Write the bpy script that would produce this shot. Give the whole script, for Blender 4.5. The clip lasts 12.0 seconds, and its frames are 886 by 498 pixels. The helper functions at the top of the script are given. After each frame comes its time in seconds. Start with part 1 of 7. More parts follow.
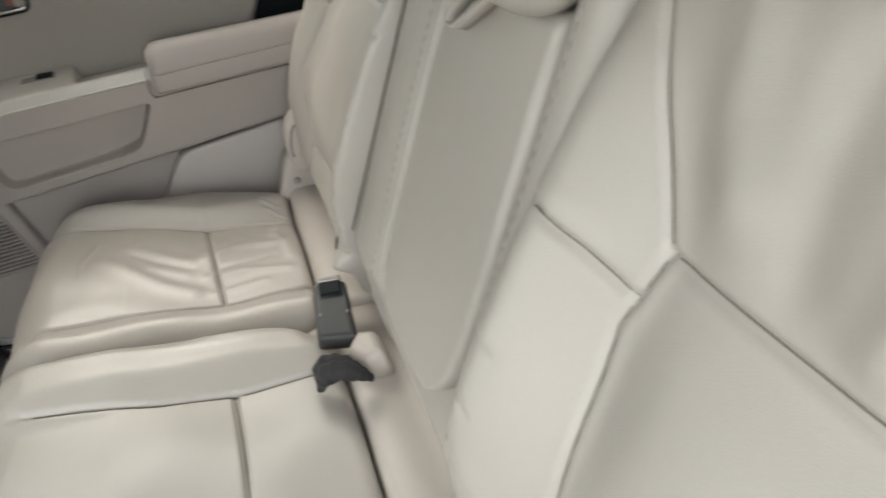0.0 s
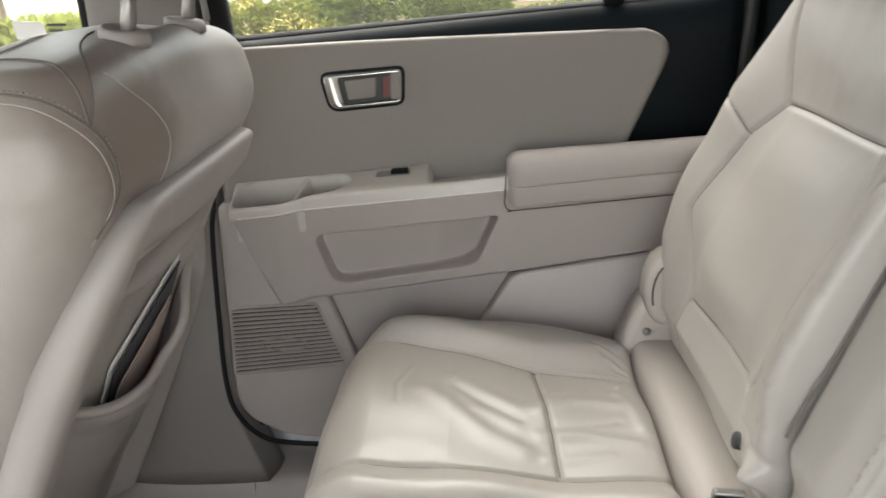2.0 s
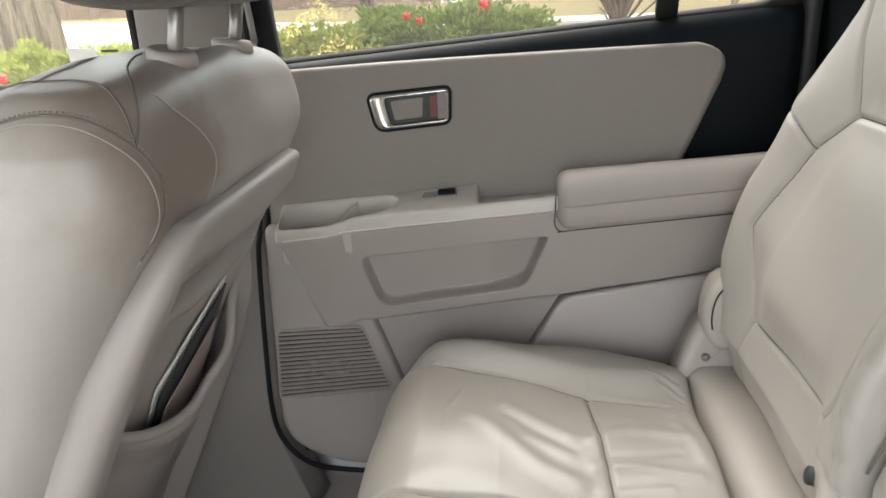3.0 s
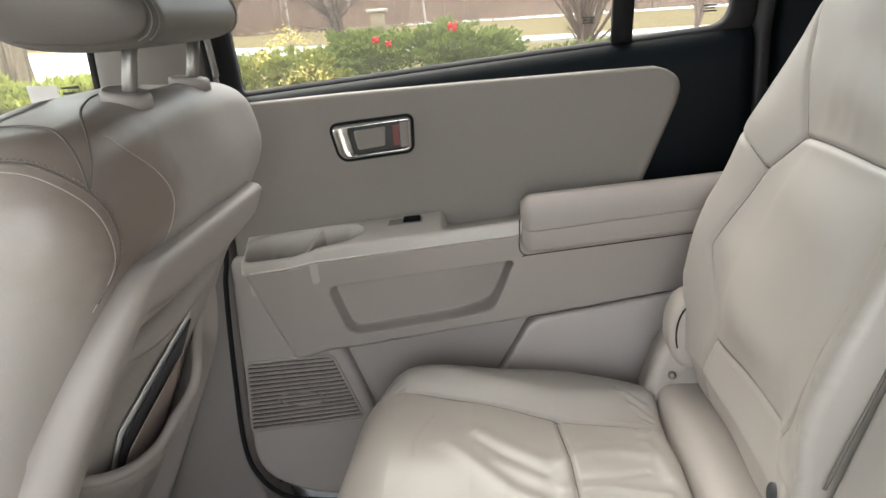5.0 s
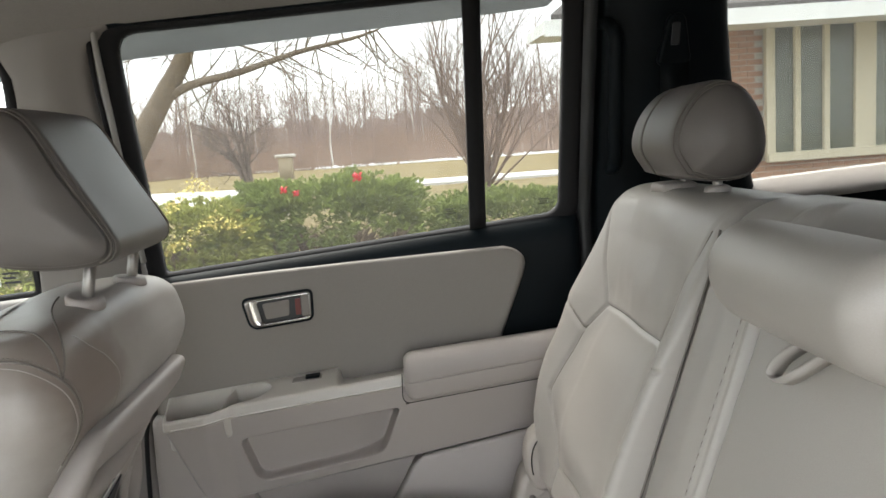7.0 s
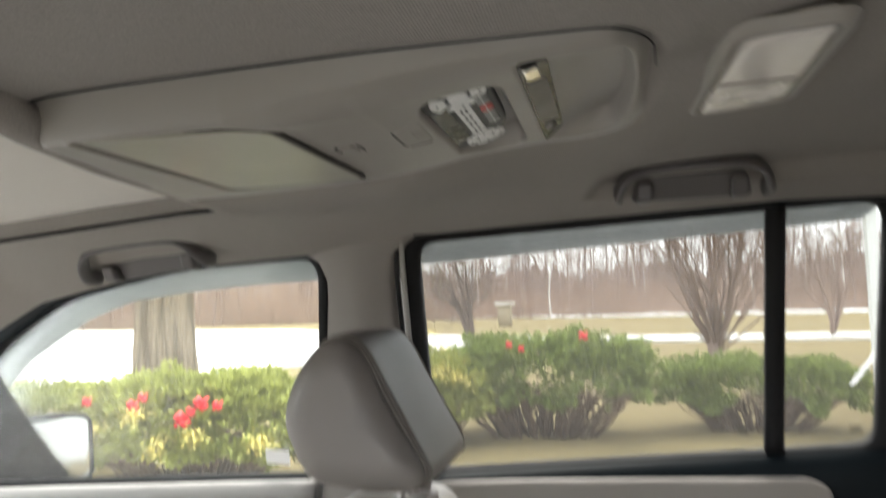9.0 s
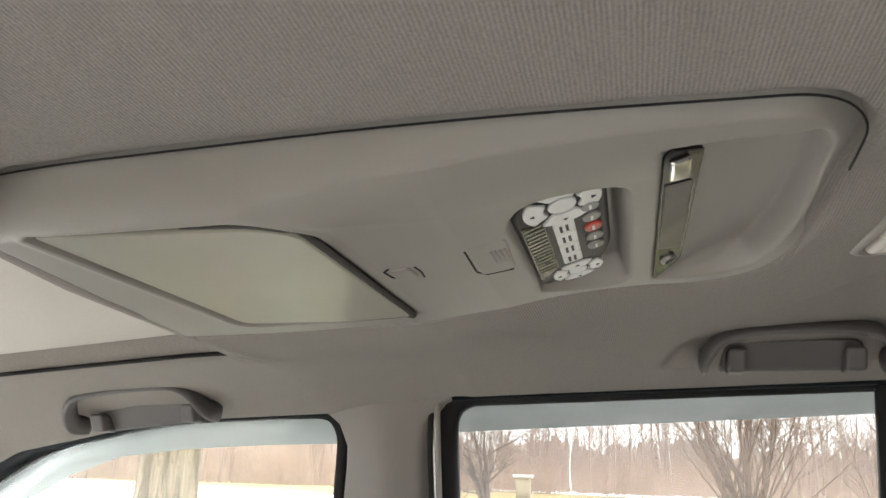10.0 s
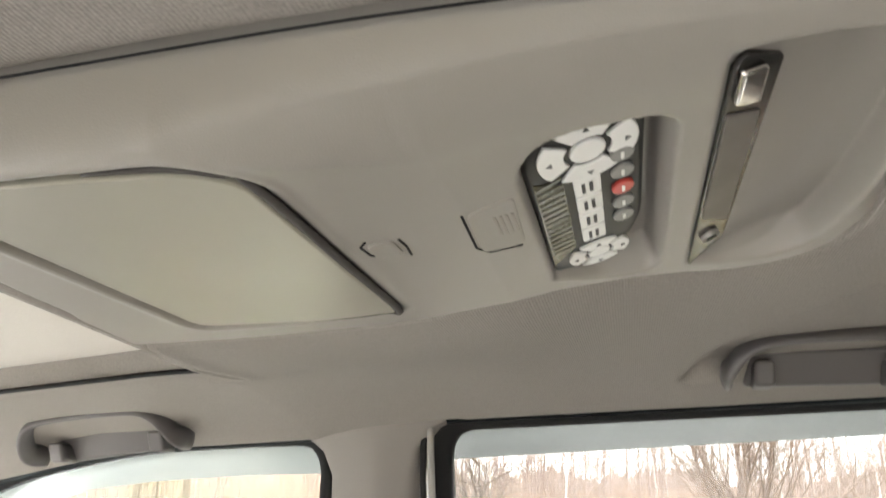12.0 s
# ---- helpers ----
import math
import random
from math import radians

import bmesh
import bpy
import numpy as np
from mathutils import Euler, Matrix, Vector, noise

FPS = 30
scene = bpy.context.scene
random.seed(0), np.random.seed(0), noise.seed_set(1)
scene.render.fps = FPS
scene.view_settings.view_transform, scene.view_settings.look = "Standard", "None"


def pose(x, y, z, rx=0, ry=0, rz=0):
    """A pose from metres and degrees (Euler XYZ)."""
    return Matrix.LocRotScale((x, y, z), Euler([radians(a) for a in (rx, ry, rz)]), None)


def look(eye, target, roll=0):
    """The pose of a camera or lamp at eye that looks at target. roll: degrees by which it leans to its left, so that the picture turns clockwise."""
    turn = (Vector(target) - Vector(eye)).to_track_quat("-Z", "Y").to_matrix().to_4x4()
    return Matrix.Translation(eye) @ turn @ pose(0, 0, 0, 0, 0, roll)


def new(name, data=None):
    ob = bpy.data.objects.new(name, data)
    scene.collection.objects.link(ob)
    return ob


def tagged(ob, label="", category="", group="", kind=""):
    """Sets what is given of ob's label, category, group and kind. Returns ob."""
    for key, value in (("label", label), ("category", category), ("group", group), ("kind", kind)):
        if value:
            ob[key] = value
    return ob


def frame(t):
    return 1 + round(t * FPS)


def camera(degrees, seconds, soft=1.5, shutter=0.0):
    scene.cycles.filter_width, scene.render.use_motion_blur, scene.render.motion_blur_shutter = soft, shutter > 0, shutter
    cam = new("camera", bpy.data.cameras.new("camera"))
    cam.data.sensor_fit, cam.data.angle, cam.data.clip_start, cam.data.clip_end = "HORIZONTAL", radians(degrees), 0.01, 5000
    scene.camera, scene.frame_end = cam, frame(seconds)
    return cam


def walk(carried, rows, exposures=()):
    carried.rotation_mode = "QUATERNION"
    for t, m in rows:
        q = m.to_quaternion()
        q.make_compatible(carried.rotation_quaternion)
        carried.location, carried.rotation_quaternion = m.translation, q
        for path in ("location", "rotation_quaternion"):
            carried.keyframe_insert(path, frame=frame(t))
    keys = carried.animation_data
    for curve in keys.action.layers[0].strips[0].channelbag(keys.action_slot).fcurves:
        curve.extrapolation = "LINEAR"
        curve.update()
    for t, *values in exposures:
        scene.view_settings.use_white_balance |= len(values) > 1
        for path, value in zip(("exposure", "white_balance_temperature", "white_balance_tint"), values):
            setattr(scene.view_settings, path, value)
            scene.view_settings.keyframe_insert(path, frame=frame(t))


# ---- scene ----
import itertools

from mathutils.bvhtree import BVHTree

cam = camera(61.6, 12.0, shutter=0.5)
PATH = [
    (0, (-0.409, -0.591, 1.507), (0.061, 1.053, 0.469), -4.0),
    (0.5, (-0.444, -0.564, 1.5), (-0.124, 1.164, 0.546), -3.3),
    (1, (-0.489, -0.482, 1.498), (-0.202, 1.31, 0.657), -2.5),
    (1.5, (-0.542, -0.408, 1.489), (-0.456, 1.432, 0.709), -1.9),
    (2, (-0.566, -0.356, 1.456), (-0.657, 1.507, 0.733), -1.2),
    (2.5, (-0.567, -0.342, 1.447), (-0.737, 1.529, 0.762), -1.4),
    (3, (-0.572, -0.333, 1.446), (-0.783, 1.543, 0.784), -2.6),
    (3.2, (-0.574, -0.328, 1.449), (-0.794, 1.549, 0.792), -3.2),
    (5, (-0.555, -0.334, 1.457), (-0.704, 1.563, 0.842), -3.8),
    (5.5, (-0.546, -0.369, 1.481), (-0.626, 1.544, 0.902), -4.6),
    (6, (-0.514, -0.421, 1.518), (-0.448, 1.539, 1.128), -5.6),
    (6.5, (-0.514, -0.5, 1.539), (-0.416, 1.475, 1.24), -4.6),
    (6.7, (-0.506, -0.525, 1.544), (-0.388, 1.451, 1.257), -4.3),
    (8.5, (-0.549, -0.659, 1.604), (-0.81, 1.31, 1.366), -2.8),
    (8.9, (-0.605, -0.569, 1.645), (-1.027, 1.386, 1.711), -2.1),
    (9, (-0.616, -0.543, 1.656), (-1.054, 1.403, 1.806), -1.6),
    (9.5, (-0.672, -0.436, 1.666), (-1.141, 1.45, 2.138), 1.2),
    (10, (-0.687, -0.395, 1.669), (-1.164, 1.46, 2.246), 1.8),
    (10.5, (-0.703, -0.358, 1.665), (-1.171, 1.489, 2.273), 1.6),
    (11, (-0.721, -0.325, 1.672), (-1.179, 1.505, 2.338), 2.4),
    (11.5, (-0.72, -0.306, 1.674), (-1.158, 1.504, 2.402), 2.5),
    (12, (-0.709, -0.303, 1.668), (-1.164, 1.532, 2.32), 1.2),
]
LOOK = [(t, look(eye, target, roll)) for t, eye, target, roll in PATH]
walk(cam, LOOK, [(0.0, 1.64, 6850, 7), (1.0, 1.84, 6800, 8), (3.0, 1.88, 6700, 9), (5.0, 1.86, 6700, 9), (6.0, 1.80, 6700, 8), (6.5, 1.62, 6650, 8), (7.5, 1.60, 6600, 8), (9.0, 1.74, 6550, 9), (9.5, 2.00, 6450, 9), (10.0, 2.35, 6550, 9), (11.0, 2.70, 6650, 9), (12.0, 2.88, 6700, 9)])

# ---- world and light: a bright overcast winter day ----
world = bpy.data.worlds.new("overcast_sky")
scene.world = world
world.use_nodes = True
wn = world.node_tree
wn.nodes.clear()
sky = wn.nodes.new("ShaderNodeTexSky")
sky.sky_type = "NISHITA"
sky.sun_disc = False
sky.sun_elevation = radians(54)
sky.sun_rotation = radians(344)
sky.air_density = 1.0
sky.dust_density = 3.0
# an even layer of cloud over the clear sky
cloud = wn.nodes.new("ShaderNodeTexNoise")
cloud.inputs["Scale"].default_value = 2.2
cloud.inputs["Detail"].default_value = 5
grey = wn.nodes.new("ShaderNodeMix")
grey.data_type = "RGBA"
grey.inputs["A"].default_value = (6.6, 6.9, 7.3, 1)
grey.inputs["B"].default_value = (7.8, 7.9, 8.1, 1)
cover = wn.nodes.new("ShaderNodeMix")
cover.data_type = "RGBA"
cover.inputs["Factor"].default_value = 0.85
bg = wn.nodes.new("ShaderNodeBackground")
bg.inputs["Strength"].default_value = 0.15
wout = wn.nodes.new("ShaderNodeOutputWorld")
# an overcast sky is about three times as bright overhead as at the horizon
where = wn.nodes.new("ShaderNodeTexCoord")
split = wn.nodes.new("ShaderNodeSeparateXYZ")
wn.links.new(where.outputs["Generated"], split.inputs[0])
rise = wn.nodes.new("ShaderNodeMapRange")
rise.inputs["From Min"].default_value, rise.inputs["From Max"].default_value = 0.0, 1.0
rise.inputs["To Min"].default_value, rise.inputs["To Max"].default_value = 0.20, 0.40
wn.links.new(split.outputs["Z"], rise.inputs["Value"])
wn.links.new(rise.outputs[0], bg.inputs["Strength"])
wn.links.new(cloud.outputs["Fac"], grey.inputs["Factor"])
wn.links.new(sky.outputs[0], cover.inputs["A"])
wn.links.new(grey.outputs["Result"], cover.inputs["B"])
wn.links.new(cover.outputs["Result"], bg.inputs["Color"])
wn.links.new(bg.outputs[0], wout.inputs["Surface"])

sun_data = bpy.data.lights.new("sun", "SUN")
sun_data.energy = 1.9
sun_data.angle = radians(50)
sun_data.color = (1.0, 0.96, 0.9)
sun = new("sun", sun_data)
sun.matrix_world = look((0, 0, 30), (6, -21, 0))


# ---- materials ----
def material(name, base, rough=0.5, metal=0.0, grain=0.0, grain_size=400.0, bump=0.0, bump_size=600.0, var=0.06, var_size=3.0, kind="noise", spec=0.5, coat=0.0, tint=None):
    """A procedural surface: base colour varied at a broad and a fine scale, with fine relief."""
    m = bpy.data.materials.new(name)
    m.use_nodes = True
    nt = m.node_tree
    b = nt.nodes["Principled BSDF"]
    b.inputs["Roughness"].default_value = rough
    b.inputs["Metallic"].default_value = metal
    b.inputs["Specular IOR Level"].default_value = spec
    b.inputs["Coat Weight"].default_value = coat
    co = nt.nodes.new("ShaderNodeTexCoord")
    big = nt.nodes.new("ShaderNodeTexNoise")
    big.inputs["Scale"].default_value = var_size
    big.inputs["Detail"].default_value = 4
    fine = nt.nodes.new("ShaderNodeTexNoise")
    fine.inputs["Scale"].default_value = grain_size
    fine.inputs["Detail"].default_value = 3
    nt.links.new(co.outputs["Object"], big.inputs["Vector"])
    nt.links.new(co.outputs["Object"], fine.inputs["Vector"])
    ramp = nt.nodes.new("ShaderNodeMix")
    ramp.data_type = "RGBA"
    lo = [c * (1 - var) for c in base]
    hi = [c * (1 + var) for c in (tint or base)]
    ramp.inputs["A"].default_value = (*lo, 1)
    ramp.inputs["B"].default_value = (*hi, 1)
    nt.links.new(big.outputs["Fac"], ramp.inputs["Factor"])
    last = ramp.outputs["Result"]
    if grain:
        mix = nt.nodes.new("ShaderNodeMix")
        mix.data_type = "RGBA"
        mix.blend_type = "MULTIPLY"
        mix.inputs["Factor"].default_value = 1.0
        mr = nt.nodes.new("ShaderNodeMapRange")
        mr.inputs["From Min"].default_value, mr.inputs["From Max"].default_value = 0.3, 0.7
        mr.inputs["To Min"].default_value, mr.inputs["To Max"].default_value = 1 - grain, 1 + grain * 0.4
        nt.links.new(fine.outputs["Fac"], mr.inputs["Value"])
        nt.links.new(last, mix.inputs["A"])
        nt.links.new(mr.outputs[0], mix.inputs["B"])
        last = mix.outputs["Result"]
    nt.links.new(last, b.inputs["Base Color"])
    rr = nt.nodes.new("ShaderNodeMapRange")
    rr.inputs["From Min"].default_value, rr.inputs["From Max"].default_value = 0.3, 0.7
    rr.inputs["To Min"].default_value, rr.inputs["To Max"].default_value = max(0.02, rough - 0.06), min(1, rough + 0.06)
    nt.links.new(big.outputs["Fac"], rr.inputs["Value"])
    nt.links.new(rr.outputs[0], b.inputs["Roughness"])
    if bump:
        if kind == "cells":
            tx = nt.nodes.new("ShaderNodeTexVoronoi")
            tx.inputs["Scale"].default_value = bump_size
            out = tx.outputs["Distance"]
        elif kind == "weave":
            tx = nt.nodes.new("ShaderNodeTexWave")
            tx.inputs["Scale"].default_value = bump_size
            tx.inputs["Distortion"].default_value = 1.5
            tx.bands_direction = "X"
            out = tx.outputs["Fac"]
        else:
            tx = nt.nodes.new("ShaderNodeTexNoise")
            tx.inputs["Scale"].default_value = bump_size
            tx.inputs["Detail"].default_value = 4
            out = tx.outputs["Fac"]
        nt.links.new(co.outputs["Object"], tx.inputs["Vector"])
        bp = nt.nodes.new("ShaderNodeBump")
        bp.inputs["Strength"].default_value = bump
        bp.inputs["Distance"].default_value = 0.001
        nt.links.new(out, bp.inputs["Height"])
        nt.links.new(bp.outputs[0], b.inputs["Normal"])
    return m


def glass_material(name, tint, gloss=0.06):
    m = bpy.data.materials.new(name)
    m.use_nodes = True
    nt = m.node_tree
    nt.nodes.clear()
    tr = nt.nodes.new("ShaderNodeBsdfTransparent")
    tr.inputs["Color"].default_value = (*tint, 1)
    gl = nt.nodes.new("ShaderNodeBsdfGlossy")
    gl.inputs["Roughness"].default_value = 0.02
    fr = nt.nodes.new("ShaderNodeFresnel")
    fr.inputs["IOR"].default_value = 1.35
    mx = nt.nodes.new("ShaderNodeMixShader")
    out = nt.nodes.new("ShaderNodeOutputMaterial")
    nt.links.new(fr.outputs[0], mx.inputs["Fac"])
    nt.links.new(tr.outputs[0], mx.inputs[1])
    nt.links.new(gl.outputs[0], mx.inputs[2])
    # a thin pale veil that stands in for reflections hazing the pane
    veil = nt.nodes.new("ShaderNodeBsdfTranslucent")
    veil.inputs["Color"].default_value = (0.75, 0.75, 0.74, 1)
    film = nt.nodes.new("ShaderNodeMixShader")
    film.inputs["Fac"].default_value = 0.010
    nt.links.new(mx.outputs[0], film.inputs[1])
    nt.links.new(veil.outputs[0], film.inputs[2])
    nt.links.new(film.outputs[0], out.inputs["Surface"])
    return m


def visor_material(name):
    """Smoky acrylic: light from the sky soaks through it."""
    m = bpy.data.materials.new(name)
    m.use_nodes = True
    nt = m.node_tree
    nt.nodes.clear()
    tl = nt.nodes.new("ShaderNodeBsdfTranslucent")
    tl.inputs["Color"].default_value = (0.44, 0.45, 0.45, 1)
    df = nt.nodes.new("ShaderNodeBsdfPrincipled")
    df.inputs["Base Color"].default_value = (0.30, 0.31, 0.32, 1)
    df.inputs["Roughness"].default_value = 0.3
    mx = nt.nodes.new("ShaderNodeMixShader")
    mx.inputs["Fac"].default_value = 0.35
    out = nt.nodes.new("ShaderNodeOutputMaterial")
    nt.links.new(tl.outputs[0], mx.inputs[1])
    nt.links.new(df.outputs[0], mx.inputs[2])
    nt.links.new(mx.outputs[0], out.inputs["Surface"])
    return m


LEATHER = material("leather_beige", (0.365, 0.340, 0.308), 0.38, bump=0.13, bump_size=1150, kind="cells", var=0.05, var_size=7, grain=0.04, grain_size=900, spec=0.68)
LEATHER_WORN_SHADED = material("leather_beige_worn_shaded", (0.355, 0.328, 0.297), 0.40, bump=0.14, bump_size=1150, kind="cells", var=0.05, var_size=7, grain=0.05, grain_size=900, spec=0.68)

# seat leather darkened for the headrests: their shade is put into the colour
LEATHER_HEAD = material("leather_headrest_shaded", (0.155, 0.141, 0.130), 0.42, bump=0.13, bump_size=1150, kind="cells", var=0.10, var_size=9, grain=0.05, grain_size=900, spec=0.35)


def add_worn_shade(m, at, near, far, colour):
    """A brown patch for rubbed leather and painted shade round a place, with a ragged edge."""
    nt = m.node_tree
    b = nt.nodes["Principled BSDF"]
    last = b.inputs["Base Color"].links[0].from_socket
    co = nt.nodes.new("ShaderNodeTexCoord")
    dist = nt.nodes.new("ShaderNodeVectorMath")
    dist.operation = "DISTANCE"
    dist.inputs[1].default_value = at
    nt.links.new(co.outputs["Object"], dist.inputs[0])
    nz = nt.nodes.new("ShaderNodeTexNoise")
    nz.inputs["Scale"].default_value = 30
    nz.inputs["Detail"].default_value = 4
    nt.links.new(co.outputs["Object"], nz.inputs["Vector"])
    wob = nt.nodes.new("ShaderNodeMath")
    wob.operation = "MULTIPLY_ADD"
    wob.inputs[1].default_value = 0.06
    nt.links.new(nz.outputs["Fac"], wob.inputs[0])
    nt.links.new(dist.outputs["Value"], wob.inputs[2])
    mr = nt.nodes.new("ShaderNodeMapRange")
    mr.inputs["From Min"].default_value, mr.inputs["From Max"].default_value = near + 0.03, far + 0.03
    mr.inputs["To Min"].default_value, mr.inputs["To Max"].default_value = 0.9, 0.0
    nt.links.new(wob.outputs[0], mr.inputs["Value"])
    mx = nt.nodes.new("ShaderNodeMix")
    mx.data_type = "RGBA"
    mx.inputs["B"].default_value = (*colour, 1)
    nt.links.new(mr.outputs[0], mx.inputs["Factor"])
    nt.links.new(last, mx.inputs["A"])
    nt.links.new(mx.outputs["Result"], b.inputs["Base Color"])


# rubbed shoulder; the wide patch on top also paints the backrest's shade
add_worn_shade(LEATHER_WORN_SHADED, (-0.865, 0.215, 1.345), 0.035, 0.12, (0.215, 0.175, 0.15))
add_worn_shade(LEATHER_WORN_SHADED, (-0.90, 0.34, 1.40), 0.03, 0.13, (0.25, 0.215, 0.19))
add_worn_shade(LEATHER_WORN_SHADED, (-0.855, 0.255, 1.315), 0.045, 0.085, (0.20, 0.158, 0.135))
# dark thread that also carries the shade of the seam grooves in its colour
SEAM = material("seam_shadow_thread", (0.14, 0.125, 0.11), 0.7, var=0.1, var_size=40)
STITCH = material("stitch_thread", (0.385, 0.355, 0.32), 0.6)
PLASTIC = material("door_plastic_beige", (0.345, 0.310, 0.288), 0.5, bump=0.2, bump_size=1100, var=0.03, var_size=5, grain=0.04, grain_size=1200)
# paler than the bezel: the glint on its lip is put into the colour
BEZELGLINT = material("bezel_glint_pale", (0.66, 0.63, 0.58), 0.3, var=0.03)
BEZEL = material("armrest_bezel_plastic", (0.46, 0.43, 0.39), 0.36, bump=0.12, bump_size=1300, var=0.03, var_size=6)
# pale fabric, raised further: windshield light is also put into this colour
SHADE = material("sunroof_shade_fabric", (0.54, 0.51, 0.47), 0.9, bump=0.3, bump_size=165, kind="weave", var=0.03, var_size=4, grain=0.08, grain_size=700, spec=0.15)
PLASTIC_PALE = material("sill_plastic_pale", (0.405, 0.369, 0.333), 0.48, bump=0.2, bump_size=1100, var=0.04, var_size=6)
PLASTIC_MAUVE = material("lower_panel_plastic", (0.44, 0.40, 0.375), 0.5, bump=0.15, bump_size=900, var=0.03, var_size=4)
TAUPE = material("upper_panel_vinyl", (0.235, 0.213, 0.193), 0.55, bump=0.25, bump_size=900, kind="cells", var=0.04, var_size=4, grain=0.06, grain_size=900)
# near-black: shade behind the grille slats and in narrow gaps, as a colour
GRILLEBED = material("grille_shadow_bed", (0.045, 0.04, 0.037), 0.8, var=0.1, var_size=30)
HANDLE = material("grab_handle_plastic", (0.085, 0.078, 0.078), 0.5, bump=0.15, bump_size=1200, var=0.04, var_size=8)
PILLARTRIM = material("pillar_trim_taupe", (0.195, 0.178, 0.165), 0.6, bump=0.2, bump_size=1000, var=0.04, var_size=3)
SHELLVINYL = material("seat_shell_vinyl", (0.325, 0.293, 0.272), 0.5, bump=0.2, bump_size=1000, var=0.04, var_size=6)
GREYTRIM = material("pillar_trim_grey", (0.255, 0.245, 0.232), 0.6, bump=0.2, bump_size=1000, var=0.03, var_size=3)
HEADLINER = material("headliner_fabric", (0.250, 0.230, 0.212), 0.92, bump=0.24, bump_size=165, kind="weave", var=0.04, var_size=4, grain=0.16, grain_size=700, spec=0.15)
CONSOLE = material("console_plastic", (0.235, 0.218, 0.198), 0.42, bump=0.15, bump_size=1300, var=0.03, var_size=5)
# console plastic made yellower: lawn light reflected in the lid is painted in
LID = material("screen_lid_lawn_tint", (0.24, 0.226, 0.185), 0.32, bump=0.1, bump_size=1300, var=0.03, var_size=6)
BLACK = material("black_trim", (0.006, 0.009, 0.011), 0.45, bump=0.2, bump_size=900, var=0.15, spec=0.10)
RUBBER = material("black_rubber", (0.012, 0.012, 0.013), 0.7, var=0.2, var_size=20, spec=0.2)
CARPET = material("dark_carpet", (0.035, 0.029, 0.025), 0.95, bump=0.9, bump_size=350, grain=0.5, grain_size=250, var=0.3, var_size=8)
WEBBING = material("belt_webbing_black", (0.02, 0.02, 0.022), 0.75, bump=0.6, bump_size=260, kind="weave")
BUCKLE = material("buckle_plastic_charcoal", (0.03, 0.032, 0.034), 0.5, bump=0.2, bump_size=900, var=0.2, var_size=25)
CHROME = material("satin_chrome", (0.72, 0.71, 0.69), 0.24, metal=1.0, var=0.03)
STEEL = material("post_steel", (0.30, 0.285, 0.27), 0.36, metal=0.75)
SILVER = material("bright_chrome", (0.85, 0.84, 0.82), 0.1, metal=1.0, var=0.02)
RED = material("lock_flag_red", (0.16, 0.03, 0.025), 0.4)
BODYPAINT = material("car_paint_white", (0.72, 0.73, 0.74), 0.25, coat=0.6, var=0.01)
BUTTON = material("remote_button_white", (0.72, 0.72, 0.70), 0.5, var=0.02)
BUTTON_GREY = material("remote_button_grey", (0.22, 0.22, 0.21), 0.45)
BUTTON_RED = material("remote_button_red", (0.50, 0.06, 0.05), 0.4)
REMOTE = material("remote_body_black", (0.012, 0.012, 0.012), 0.45, var=0.1, spec=0.25)
SOCKETGLASS = material("socket_window_smoke", (0.10, 0.09, 0.085), 0.35, spec=0.25, var=0.1, var_size=30)
OLIVE = material("remote_display_olive", (0.06, 0.057, 0.034), 0.25, var=0.1, var_size=60)
PRINT = material("print_dark", (0.05, 0.05, 0.05), 0.7)
GLOSSBLACK = material("gloss_black", (0.018, 0.017, 0.016), 0.22, spec=0.3)
LENS = material("lamp_lens_frosted", (0.50, 0.47, 0.44), 0.25, var=0.05, var_size=20)
PAPER = material("paper_white", (0.75, 0.74, 0.72), 0.7, var=0.04, var_size=12)
PAPERDARK = material("paper_dark", (0.03, 0.03, 0.035), 0.5)
PAPERTAN = material("card_tan", (0.30, 0.235, 0.205), 0.7)
GLASS = glass_material("privacy_glass", (0.595, 0.605, 0.595))
FRONTGLASS = glass_material("front_glass", (0.76, 0.78, 0.76))
WINDSHIELD = glass_material("windshield_glass", (0.88, 0.9, 0.88))
VISOR = visor_material("visor_acrylic_grey")
MIRROR = material("mirror_silver", (0.45, 0.45, 0.45), 0.03, metal=1.0, var=0.0)
LAWN = material("dormant_lawn", (0.205, 0.160, 0.078), 0.95, bump=0.8, bump_size=60, grain=0.35, grain_size=40, var=0.25, var_size=0.35, spec=0.1)
CONCRETE = material("pale_concrete", (0.60, 0.58, 0.55), 0.85, bump=0.3, bump_size=80, grain=0.08, grain_size=30, var=0.06, var_size=0.6)
# dark colour for unseen ground, set to weaken light bounced into the car
BOUNCECUT = material("bounce_cut_ground", (0.105, 0.102, 0.097), 0.9, bump=0.6, bump_size=120, grain=0.4, grain_size=90, var=0.2, var_size=0.8)
ASPHALT = material("worn_concrete", (0.33, 0.32, 0.30), 0.9, bump=0.5, bump_size=90, grain=0.3, grain_size=60, var=0.15, var_size=0.7)
SNOW = material("old_snow", (0.8, 0.81, 0.83), 0.8, bump=0.5, bump_size=12, var=0.05, var_size=0.5)
YEW = material("yew_needles", (0.13, 0.175, 0.05), 0.7, spec=0.12, var=0.5, var_size=9, tint=(0.32, 0.37, 0.11))
YEW_LIGHT = material("juniper_needles", (0.20, 0.23, 0.06), 0.7, spec=0.12, var=0.5, var_size=7, tint=(0.41, 0.42, 0.12))
TWIG = material("brown_twigs", (0.17, 0.115, 0.08), 0.85, var=0.35, var_size=20)
